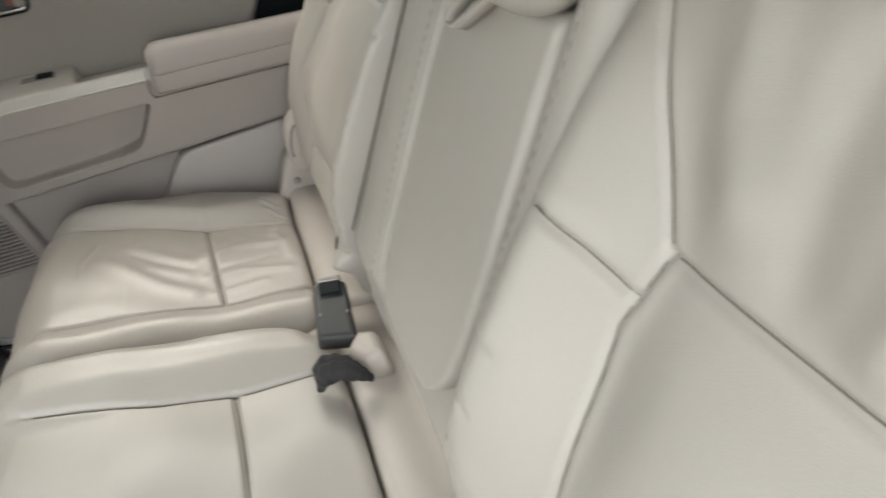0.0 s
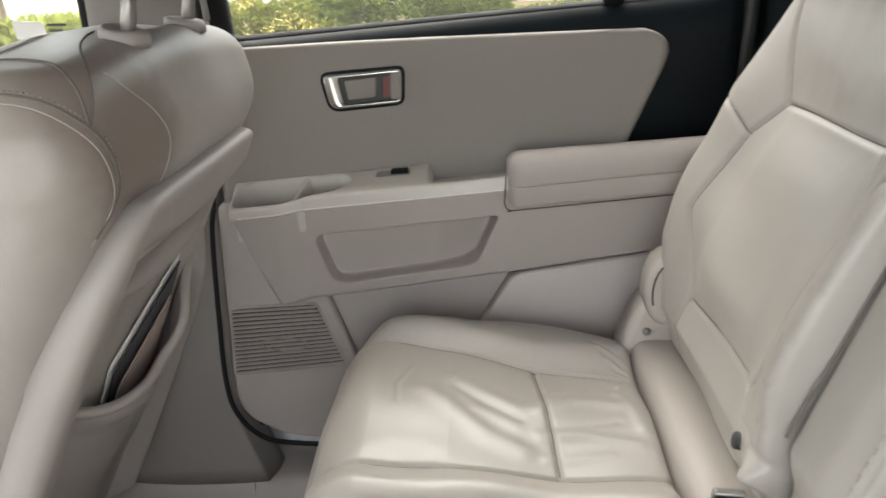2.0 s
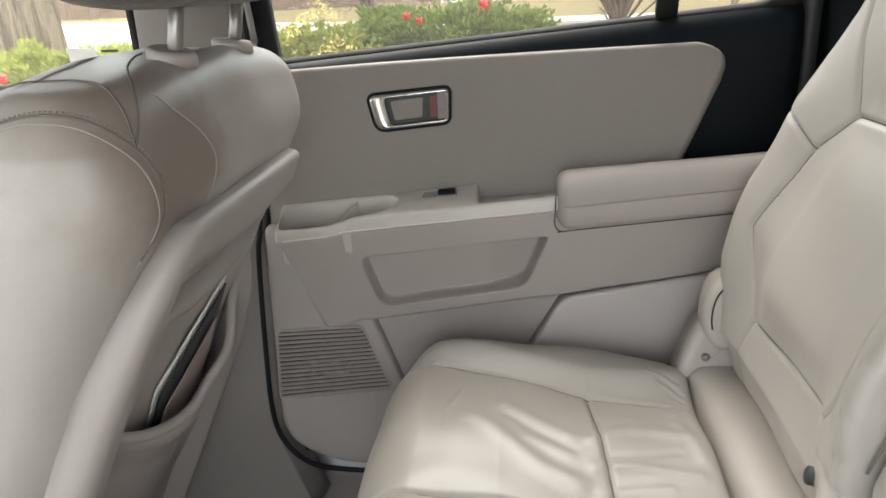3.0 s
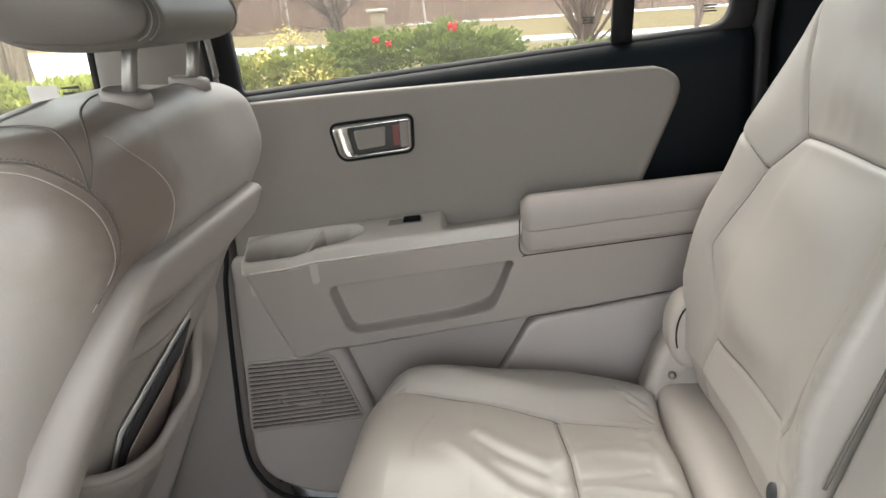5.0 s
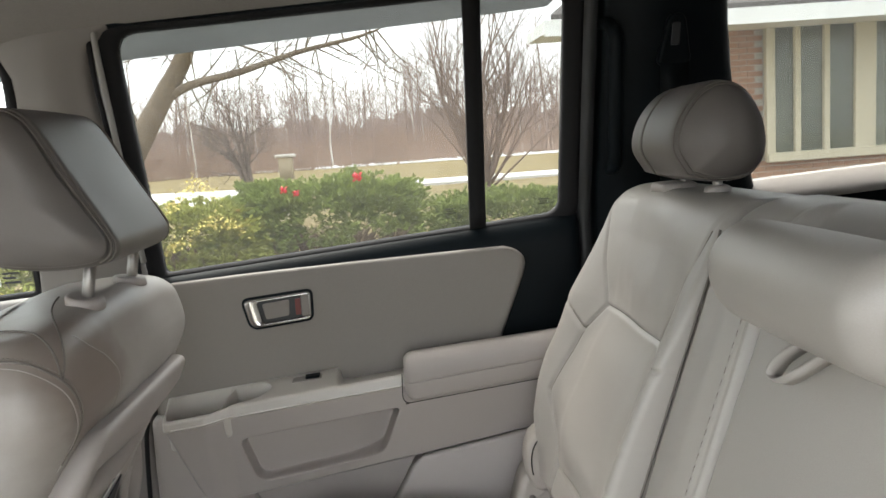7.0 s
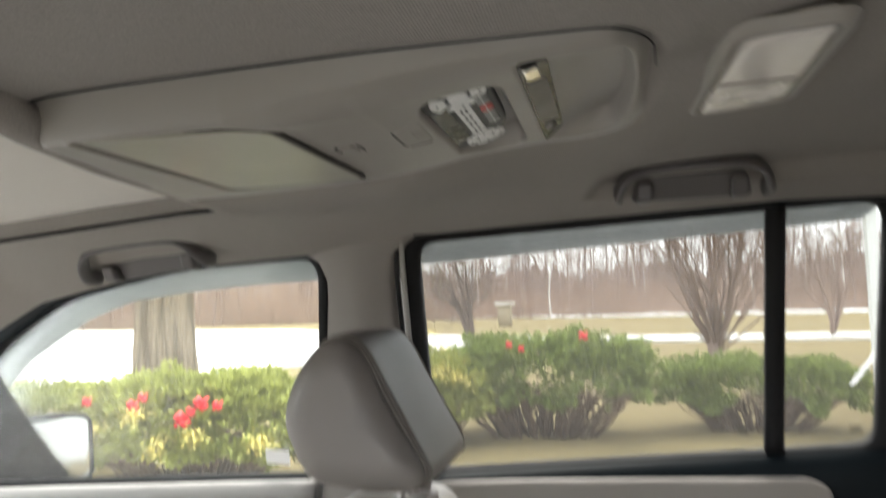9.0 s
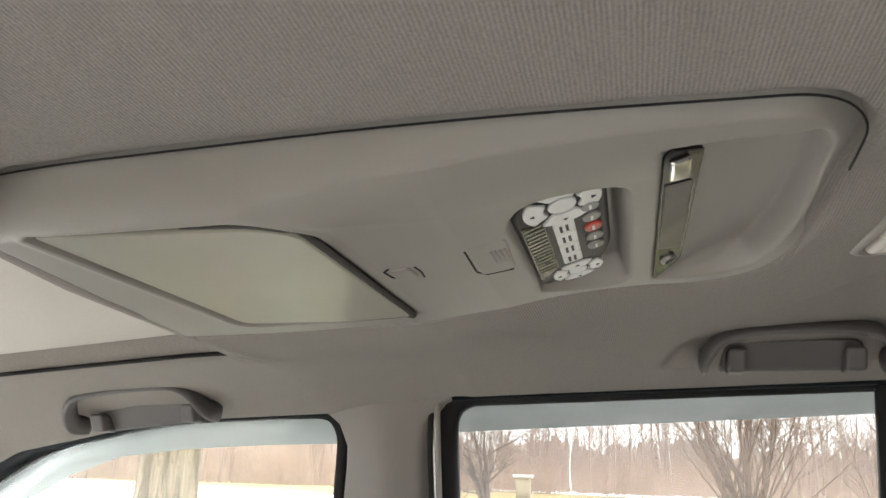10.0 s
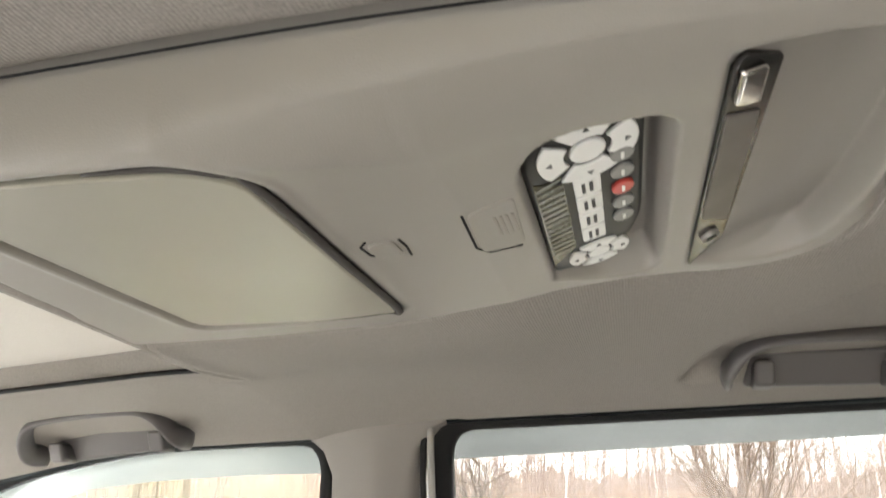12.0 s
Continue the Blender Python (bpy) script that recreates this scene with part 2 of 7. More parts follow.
BARK = material("grey_bark", (0.215, 0.165, 0.115), 0.9, bump=1.0, bump_size=30, grain=0.45, grain_size=25, var=0.2, var_size=5)


def add_furrows(m, dark, across, along):
    """Long dark streaks up a trunk: bark tone with the furrows' shade painted in."""
    nt = m.node_tree
    b = nt.nodes["Principled BSDF"]
    last = b.inputs["Base Color"].links[0].from_socket
    co = nt.nodes.new("ShaderNodeTexCoord")
    mp = nt.nodes.new("ShaderNodeMapping")
    mp.inputs["Scale"].default_value = (across, across, along)
    nz = nt.nodes.new("ShaderNodeTexNoise")
    nz.inputs["Scale"].default_value = 1.0
    nz.inputs["Detail"].default_value = 3
    mr = nt.nodes.new("ShaderNodeMapRange")
    mr.inputs["From Min"].default_value, mr.inputs["From Max"].default_value = 0.42, 0.55
    mx = nt.nodes.new("ShaderNodeMix")
    mx.data_type = "RGBA"
    mx.inputs["A"].default_value = (*dark, 1)
    nt.links.new(co.outputs["Object"], mp.inputs["Vector"])
    nt.links.new(mp.outputs[0], nz.inputs["Vector"])
    nt.links.new(nz.outputs["Fac"], mr.inputs["Value"])
    nt.links.new(mr.outputs[0], mx.inputs["Factor"])
    nt.links.new(last, mx.inputs["B"])
    nt.links.new(mx.outputs["Result"], b.inputs["Base Color"])


BARK_RIDGED = material("ridged_grey_bark", (0.27, 0.215, 0.155), 0.9, bump=1.0, bump_size=30, grain=0.4, grain_size=25, var=0.2, var_size=5)
add_furrows(BARK_RIDGED, (0.125, 0.095, 0.066), 14.0, 0.9)
BARK_BROWN = material("brown_bark", (0.25, 0.18, 0.145), 0.9, bump=0.8, bump_size=40, grain=0.3, grain_size=30, var=0.2, var_size=3)
BARK_DARK = material("dark_twig_bark", (0.14, 0.105, 0.085), 0.9, bump=0.8, bump_size=40, grain=0.3, grain_size=30, var=0.2, var_size=3)
BIRCH = material("birch_bark", (0.62, 0.58, 0.53), 0.8, grain=0.3, grain_size=6, var=0.12, var_size=2)
WOODS = material("bare_woods", (0.26, 0.19, 0.16), 0.95, var=0.35, var_size=0.12, grain=0.2, grain_size=1.5)
UNDERGROWTH = material("undergrowth_brown", (0.33, 0.235, 0.18), 1.0, bump=1.0, bump_size=3, var=0.35, var_size=0.25, grain=0.45, grain_size=2.0)
RIBBON = material("red_ribbon", (0.70, 0.02, 0.025), 0.45, var=0.15)
TINSEL = material("gold_tinsel", (0.8, 0.66, 0.2), 0.3, metal=0.6)
BRICK = material("orange_brick", (0.36, 0.19, 0.11), 0.9, bump=0.5, bump_size=90, var=0.25, var_size=5, grain=0.2, grain_size=60)
MORTAR = material("mortar_grey", (0.42, 0.39, 0.35), 0.95, bump=0.4, bump_size=120)
EAVEPAINT = material("white_eave_paint", (0.68, 0.68, 0.66), 0.5, var=0.03)
# woods colour paled: the haze of distance is painted into it
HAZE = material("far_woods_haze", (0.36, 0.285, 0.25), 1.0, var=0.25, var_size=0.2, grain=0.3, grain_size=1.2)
WHITEPAINT = material("cream_trim_paint", (0.52, 0.47, 0.35), 0.5, var=0.04)
# dim room lightened: the sky's reflection in the panes is put into the colour
PANESHEEN = material("room_with_pane_reflection", (0.40, 0.39, 0.33), 0.8, var=0.45, var_size=1.6)
SHINGLE = material("roof_shingles", (0.10, 0.09, 0.085), 0.95, bump=0.6, bump_size=40, var=0.2)
STONE = material("mailbox_stone", (0.42, 0.36, 0.27), 0.9, bump=0.6, bump_size=30, var=0.2, var_size=6)


# ---- building helpers ----
def mesh_of(name, verts, faces, mat, smooth=True, extra=()):
    me = bpy.data.meshes.new(name)
    me.from_pydata([tuple(map(float, v)) for v in verts], [], [tuple(map(int, f)) for f in faces])
    me.materials.append(mat)
    for m in extra:
        me.materials.append(m)
    if smooth:
        me.polygons.foreach_set("use_smooth", [True] * len(me.polygons))
    bm = bmesh.new()
    bm.from_mesh(me)
    bmesh.ops.recalc_face_normals(bm, faces=bm.faces)
    bm.to_mesh(me)
    bm.free()
    me.update()
    return me


def piece(name, verts, faces, mat, parent=None, label="", smooth=True):
    """One mesh object, as a part of parent where one is given."""
    ob = new(name, mesh_of(name, verts, faces, mat, smooth))
    if parent is not None:
        ob.parent = parent
        ob.matrix_parent_inverse = parent.matrix_world.inverted()
    if label:
        tagged(ob, label)
    return ob


def thing(name, at, label, category, group="", kind=""):
    ob = new(name)
    ob.empty_display_size = 0.05
    ob.location = at
    ob.matrix_world = Matrix.Translation(at)
    bpy.context.view_layer.update()
    return tagged(ob, label, category, group, kind)


def loft(rings, closed=True, caps=True):
    """Verts and faces through rings of equal length."""
    rings = [np.asarray(r, float) for r in rings]
    n = len(rings[0])
    verts = np.concatenate(rings)
    faces = []
    m = n if closed else n - 1
    for i in range(len(rings) - 1):
        for j in range(m):
            k = (j + 1) % n
            faces.append((i * n + j, i * n + k, (i + 1) * n + k, (i + 1) * n + j))
    if caps and closed:
        faces.append(tuple(range(n))[::-1])
        faces.append(tuple(range((len(rings) - 1) * n, len(rings) * n)))
    return verts, faces


def join(parts):
    verts, faces, off = [], [], 0
    for v, f in parts:
        verts.extend(map(tuple, v))
        faces.extend(tuple(i + off for i in g) for g in f)
        off += len(v)
    return verts, faces


def rounded(points, radius, n=6):
    """A 2D outline with rounded corners; radius: one number or one a corner."""
    out, m = [], len(points)
    radii = radius if hasattr(radius, "__len__") else [radius] * m
    for i, p in enumerate(points):
        p = np.array(p, float)
        a, b = np.array(points[i - 1], float) - p, np.array(points[(i + 1) % m], float) - p
        la, lb = np.linalg.norm(a), np.linalg.norm(b)
        r = min(radii[i], 0.48 * la, 0.48 * lb)
        if r < 1e-5:
            out.append(p)
            continue
        p0, p1 = p + a / la * r, p + b / lb * r
        for k in range(n + 1):
            s = k / n
            out.append((1 - s) ** 2 * p0 + 2 * s * (1 - s) * p + s * s * p1)
    return np.array(out)


def inset(outline, d):
    """The outline moved inwards by d."""
    o = np.asarray(outline, float)
    e0, e1 = o - np.roll(o, 1, 0), np.roll(o, -1, 0) - o
    n0 = np.stack([-e0[:, 1], e0[:, 0]], 1) / (np.linalg.norm(e0, axis=1)[:, None] + 1e-12)
    n1 = np.stack([-e1[:, 1], e1[:, 0]], 1) / (np.linalg.norm(e1, axis=1)[:, None] + 1e-12)
    area = np.sum(o[:, 0] * np.roll(o[:, 1], -1) - np.roll(o[:, 0], -1) * o[:, 1])
    nn = n0 + n1
    nn /= np.maximum((nn * nn).sum(1)[:, None] / 2, 0.3)
    return o + nn * d * (1 if area > 0 else -1)


def slab(outline, place, depth, bevel=0.004, steps=3):
    """A flat panel of the outline, depth thick, with a rounded front edge. place(a, b, d) gives the place in the world."""
    rings = [[place(a, b, 0) for a, b in outline]]
    for k in range(steps + 1):
        ang = k / steps * math.pi / 2
        o = inset(outline, bevel * (1 - math.cos(ang)))
        rings.append([place(a, b, depth - bevel + bevel * math.sin(ang)) for a, b in o])
    mid = o.mean(0)
    rings.append([place(a, b, depth) for a, b in mid + (o - mid) * 0.93])
    return loft(rings)


def tube(path, radius, n=10, caps=True):
    """A round bar along a path; radius: one number or one a point."""
    path = [Vector(p) for p in path]
    radii = [float(r) for r in radius] if hasattr(radius, "__len__") else [radius] * len(path)
    rings, side = [], None
    for i, p in enumerate(path):
        d = (path[min(i + 1, len(path) - 1)] - path[max(i - 1, 0)]).normalized()
        if side is None:
            side = d.orthogonal().normalized()
        side = (side - d * side.dot(d)).normalized()
        up = d.cross(side)
        rings.append([p + radii[i] * (math.cos(a) * side + math.sin(a) * up) for a in [2 * math.pi * k / n for k in range(n)]])
    return loft([[tuple(v) for v in r] for r in rings], caps=caps)


def ribbon(path, width_dir, width, thick_dir, thick):
    """A flat strap along a path."""
    w, t = Vector(width_dir).normalized() * width / 2, Vector(thick_dir).normalized() * thick / 2
    return loft([[tuple(Vector(p) + s * w + q * t) for s, q in ((-1, -1), (1, -1), (1, 1), (-1, 1))] for p in path])


def curve_through(points, n=8):
    """A smooth path through points (Catmull-Rom)."""
    p = [np.array(q, float) for q in points]
    p = [2 * p[0] - p[1]] + p + [2 * p[-1] - p[-2]]
    out = []
    for i in range(1, len(p) - 2):
        for k in range(n):
            t = k / n
            out.append(0.5 * (2 * p[i] + (p[i + 1] - p[i - 1]) * t + (2 * p[i - 1] - 5 * p[i] + 4 * p[i + 1] - p[i + 2]) * t * t + (3 * p[i] - p[i - 1] - 3 * p[i + 1] + p[i + 2]) * t ** 3))
    out.append(p[-2])
    return out


def smooth(a, b, x):
    t = np.clip((x - a) / (b - a), 0, 1)
    return t * t * (3 - 2 * t)


def seg_dist(px, pz, line):
    """Distance of points to a 2D line of several pieces."""
    best = np.full(np.shape(px), 1e9)
    for (ax, az), (bx, bz) in zip(line[:-1], line[1:]):
        dx, dz = bx - ax, bz - az
        t = np.clip(((px - ax) * dx + (pz - az) * dz) / (dx * dx + dz * dz + 1e-12), 0, 1)
        best = np.minimum(best, np.hypot(px - ax - t * dx, pz - az - t * dz))
    return best


def inside_dist(px, pz, poly):
    """Signed distance to a closed 2D outline: positive inside."""
    poly = [tuple(p) for p in poly]
    d = seg_dist(px, pz, poly + [poly[0]])
    odd = np.zeros(np.shape(px), bool)
    for (ax, az), (bx, bz) in zip(poly, poly[1:] + poly[:1]):
        cross = (az > pz) != (bz > pz)
        xs = (bx - ax) * (pz - az) / ((bz - az) if abs(bz - az) > 1e-12 else 1e-12) + ax
        odd ^= cross & (px < xs)
    return np.where(odd, d, -d)


def lerp(x, table):
    return np.interp(x, [a for a, _ in table], [b for _, b in table])


def glass_y(z):
    """The side glass leans inwards as it rises."""
    return 0.825 - 0.31 * (z - 1.396)


def padded(a0, a1, b0, b1, place, depth, roll=0.04, roll_b=(0.03, 0.03), back=0.1, na=110, nb=110, shrink=0.6, behind=None):
    """A padded panel. a runs across, b along, d outwards. depth(A, B) gives the face's height; the edges roll over to the back."""
    fa0 = a0 if callable(a0) else (lambda b: a0)
    fa1 = a1 if callable(a1) else (lambda b: a1)
    rows = []
    r0, r1 = roll_b
    for k in range(8):
        ang = (1 - k / 8) * math.pi / 2
        rows.append((b0 + r0 - r0 * math.sin(ang), r0 * (1 - math.cos(ang))))
    rows += [(b, 0.0) for b in np.linspace(b0 + r0, b1 - r1, nb)]
    for k in range(1, 9):
        ang = k / 8 * math.pi / 2
        rows.append((b1 - r1 + r1 * math.sin(ang), r1 * (1 - math.cos(ang))))
    t = np.sin(np.linspace(-1, 1, na) * math.pi / 2 * 0.86) / math.sin(math.pi / 2 * 0.86)
    t = 0.55 * t + 0.45 * np.linspace(-1, 1, na)
    rings = []
    for b, cut in rows:
        lo, hi = fa0(b) + cut * shrink, fa1(b) - cut * shrink
        w, c = (hi - lo) / 2, (hi + lo) / 2
        A = c + w * t
        rr = np.where(t < 0, roll[0], roll[1]) if isinstance(roll, tuple) else np.full(na, roll)
        t0 = 1 - rr / w
        q = np.clip((np.abs(t) - t0) / (1 - t0), 0, 1)
        d = depth(A, np.full(na, b)) - rr * (1 - np.sqrt(1 - q * q * 0.9999)) - cut
        bk = -(behind(b) if behind else back) + cut
        ring = [place(a, b, x) for a, x in zip(A, d)]
        tb = np.linspace(1, -1, 14)
        qb = np.clip((np.abs(tb) - 0.75) / 0.25, 0, 1)
        low = min(d[0], d[-1]) - 0.004
        ring += [place(c + w * s, b, min(bk + float(rr[0]) * 0.6 * (1 - math.sqrt(1 - 0.999 * q * q)), low)) for s, q in zip(tb, qb)]
        rings.append(ring)
    return loft(rings)


def features(marks):
    """Seams (negative) and folds (positive): lists of (line, height, width)."""
    def add(A, B):
        out = np.zeros(np.shape(A))
        for line, amp, width in marks:
            out = out + amp * np.exp(-(seg_dist(A, B, line) / width) ** 2)
        return out
    return add


def block_ring(prof, t, w, round_r, belly, grooves=()):
    """The outline of a rounded block at t (-1 to 1) across its width, w half as wide."""
    cen = prof.mean(0)
    rad = np.linalg.norm(prof - cen, axis=1)
    q = np.clip((abs(t) - (1 - round_r / w)) / (round_r / w), 0, 1)
    cut = round_r * (1 - math.sqrt(1 - 0.9999 * q * q)) + sum(deep * math.exp(-((t * w - at) / wide) ** 2) for at, deep, wide in grooves)
    k = np.clip((rad - cut) / rad if round_r < 0.9 * rad.min() else np.full(len(rad), 1 - cut / (1.04 * rad.max())), 0.02, 1)[:, None]
    return cen + (prof - cen) * k * (1 + belly * (1 - t * t))


def profile_block(profile, y0, y1, round_r, n=22, belly=0.0, grooves=()):
    """A cushion of one side profile in (x, z), swept across from y0 to y1 and rounded at both ends."""
    prof = np.array([(p[0], p[1]) for p in profile], float)
    rings = []
    w = (y1 - y0) / 2
    ts = np.concatenate([-1 + (1 - np.cos(np.linspace(0, math.pi / 2, 12))) * round_r / w, np.linspace(-1 + round_r / w, 1 - round_r / w, n)[1:-1], 1 - (1 - np.cos(np.linspace(math.pi / 2, 0, 12))) * round_r / w])
    ts = np.unique(np.concatenate([ts] + [np.linspace(max(-1, (at - 2.4 * wide) / w), min(1, (at + 2.4 * wide) / w), 15) for at, _, wide in grooves]))
    for t in ts:
        rings.append([(x, (y0 + y1) / 2 + w * t, z) for x, z in block_ring(prof, t, w, round_r, belly, grooves)])
    return loft(rings)


def block_seam(profile, y0, y1, round_r, belly, y, r, keep=None):
    """A thread round a rounded block at y, kept where keep(x, z) holds."""
    prof = np.array([(p[0], p[1]) for p in profile], float)
    w = (y1 - y0) / 2
    ring = [(x, y, z) for x, z in block_ring(prof, (y - (y0 + y1) / 2) / w, w, round_r, belly)]
    if keep:
        ring = [p for p in ring if keep(p[0], p[2])]
    else:
        ring = ring + ring[:1]
    return tube(ring, r, 6)


def drape(ob, points, along=(0, 0, -1), lift=0.0004):
    """Points moved along a direction on to an object's mesh."""
    me = ob.data
    tree_of = BVHTree.FromPolygons([v.co[:] for v in me.vertices], [p.vertices[:] for p in me.polygons])
    out = []
    for p in points:
        at, normal, _, _ = tree_of.ray_cast(Vector(p), Vector(along))
        if at is not None:
            out.append(tuple(at + normal * lift))
    return out


# ---- the car's shell ----
ROOF_MID = [(-2.2, 1.70), (-1.7, 1.775), (-1.2, 1.808), (-0.6, 1.822), (-0.3, 1.842), (0, 1.85), (1.3, 1.80)]
ROOF_EDGE = [(-2.2, 1.43), (-2.0, 1.53), (-1.85, 1.61), (-1.69, 1.695), (-1.43, 1.748), (-1.13, 1.765), (-0.94, 1.790), (-0.35, 1.813), (0.4, 1.80), (1.3, 1.74)]
BELT = [(-2.4, 1.26), (-1.79, 1.296), (-1.19, 1.324), (-0.93, 1.347), (-0.35, 1.396), (-0.2, 1.409), (0.17, 1.437), (0.4, 1.455), (1.3, 1.50)]


CONSOLE_DROP = [(-1.1, 0.0375), (-0.86, 0.0375), (-0.83, 0.0365), (-0.7725, 0.0315), (-0.743, 0.0255), (-0.70, 0.019), (-0.67, 0.0155), (-0.60, 0.012), (-0.5, 0.010)]


def console_outline():
    return rounded([(-1.020, -0.109), (-0.96, -0.118), (-0.76, -0.122), (-0.605, -0.110), (-0.584, -0.078), (-0.578, 0.0), (-0.581, 0.075), (-0.591, 0.128), (-0.612, 0.151), (-0.645, 0.158), (-0.70, 0.143), (-0.76, 0.134), (-0.96, 0.165), (-1.058, 0.165), (-1.040, 0.0)], [0.02, 0.3, 0.3, 0.03, 0.03, 0.05, 0.05, 0.03, 0.03, 0.03, 0.1, 0.1, 0.3, 0.006, 0.3], 6)


def build_ceiling():
    xs = np.concatenate([np.arange(-1.85, -1.13, 0.012), np.arange(-1.13, -0.42, 0.005), np.arange(-0.42, 1.301, 0.0125)])
    ys = np.concatenate([np.linspace(-0.69, -0.18, 50, endpoint=False), np.linspace(-0.18, 0.22, 90, endpoint=False), np.linspace(0.22, 0.69, 70)])
    X, Y = np.meshgrid(xs, ys, indexing="ij")
    zc, ze = lerp(X, ROOF_MID), lerp(X, ROOF_EDGE)
    k = np.clip((np.abs(Y) - 0.42) / 0.27, 0, 1)
    Z = zc - 0.008 * (Y / 0.42) ** 2 * (k < 1) - (zc - 0.008 - ze) * (0.25 * k + 0.75 * k ** 2.4)
    # the headliner swells down to meet the far side of the console
    d = over = inside_dist(X, Y, console_outline())
    swell = (lerp(X, CONSOLE_DROP) - 0.0012 - 0.006 * smooth(-0.003, 0.003, d)) * smooth(-0.40, -0.02, d) * (1 - smooth(0.012, 0.024, d)) * smooth(-0.02, 0.07, Y) * smooth(-0.45, -0.555, X) * smooth(-1.16, -1.14, X)
    swell = swell + (0.007 * smooth(-0.16, -0.01, d) - 0.012 * smooth(-0.005, 0.003, d)) * smooth(0.0, -0.06, Y) * smooth(-0.47, -0.57, X) * smooth(-1.16, -1.05, X)
    hole = rounded([(-1.80, -0.47), (-0.985, -0.47), (-1.040, 0.0), (-1.062, 0.16), (-1.098, 0.40), (-1.80, 0.46)], [0.05, 0.05, 0.2, 0.2, 0.04, 0.05])
    d = inside_dist(X, Y, hole)
    Z = Z - swell * (1 - smooth(-0.018, -0.002, d))
    Z = Z + 0.034 * smooth(0.0, 0.012, d) - 0.004 * np.exp(-((d + 0.012) / 0.018) ** 2)
    # moulded dip over the rear seats
    Z = Z + 0.022 * smooth(0.0, 0.034, inside_dist(X, Y, rounded([(-0.22, -0.6), (1.2, -0.6), (1.2, 0.58), (-0.66, 0.58), (-0.632, 0.42), (-0.567, 0.285), (-0.50, 0.195), (-0.428, 0.134), (-0.30, 0.06)], 0.03)))
    shade = slab(rounded([(-1.78, -0.44), (-0.98, -0.44), (-1.030, 0.0), (-1.090, 0.385), (-1.78, 0.44)], [0.04, 0.04, 0.2, 0.03, 0.04]), lambda a, b, d: (a, b, float(lerp(a, ROOF_MID)) + 0.034 - 0.008 * (b / 0.42) ** 2 - d), 0.010, 0.002)
    tagged(piece("sunroof_shade", *shade, SHADE), "pale fabric shade closing the sunroof", "sunroof shade", kind="structure")
    nx, ny = X.shape
    low = np.stack([X, Y, Z], -1).reshape(-1, 3)
    faces = [(i * ny + j, (i + 1) * ny + j, (i + 1) * ny + j + 1, i * ny + j + 1) for i in range(nx - 1) for j in range(ny - 1) if over[i:i + 2, j:j + 2].max() < 0.014]
    ob = piece("ceiling", low, faces, HEADLINER)
    tagged(ob, "warm grey woven fabric headliner with a sunroof recess", "ceiling", kind="structure")
    # rolled rim of the sunroof opening, which runs out into the headliner
    path = [(float(lerp(y, [(-0.47, -0.985), (-0.11, -1.016), (0.0, -1.033), (0.1, -1.046), (0.3, -1.076), (0.40, -1.094)])), y) for y in np.linspace(-0.45, 0.41, 60)]
    rim = [(x, y, float(lerp(x, ROOF_MID)) - float(lerp(y, [(-0.45, -0.004), (-0.20, -0.004), (-0.11, 0.018), (0.0, 0.0225), (0.28, 0.021), (0.36, 0.014), (0.41, 0.006)]))) for x, y in path]
    tagged(piece("sunroof_rim", *tube(rim, 0.016, 14), HEADLINER), "rounded fabric rim behind the sunroof shade", "trim", kind="structure")
    # outer skin
    up = []
    for x in np.linspace(-1.87, 1.35, 20):
        up.append([(x, y, lerp(x, ROOF_MID) + 0.085 - 0.06 * (y / 0.74) ** 2) for y in np.linspace(-0.74, 0.74, 13)])
    v, f = loft(up, closed=False)
    roof = piece("car_roof", v, f, BODYPAINT)
    tagged(roof, "white painted sheet metal car roof", "car roof", kind="structure")
    gap = tube([(x, float(lerp(x, [(-1.78, 0.456), (-1.10, 0.398)])), float(lerp(x, ROOF_MID)) - 0.011) for x in np.linspace(-1.76, -1.10, 18)], 0.0028, 6)
    seal = piece("sunroof_seal", *gap, RUBBER)
    tagged(seal, "thin black rubber seal along the sunroof shade", "seal", kind="structure")


def wall_strip(name, table_low, table_high, x0, x1, yf, mat, label, thick=0.02, n=30, category="panel"):
    """A body side panel between two heights that vary along the car. yf(z): its inner face."""
    rings = []
    for x in np.linspace(x0, x1, n):
        lo, hi = float(lerp(x, table_low)), float(lerp(x, table_high))
        zs = np.linspace(lo, hi, 8)
        rings.append([(x, yf(z), z) for z in zs] + [(x, yf(z) + math.copysign(thick, yf(z)), z) for z in zs[::-1]])
    ob = piece(name, *loft(rings), mat)
    return tagged(ob, label, category, kind="structure")


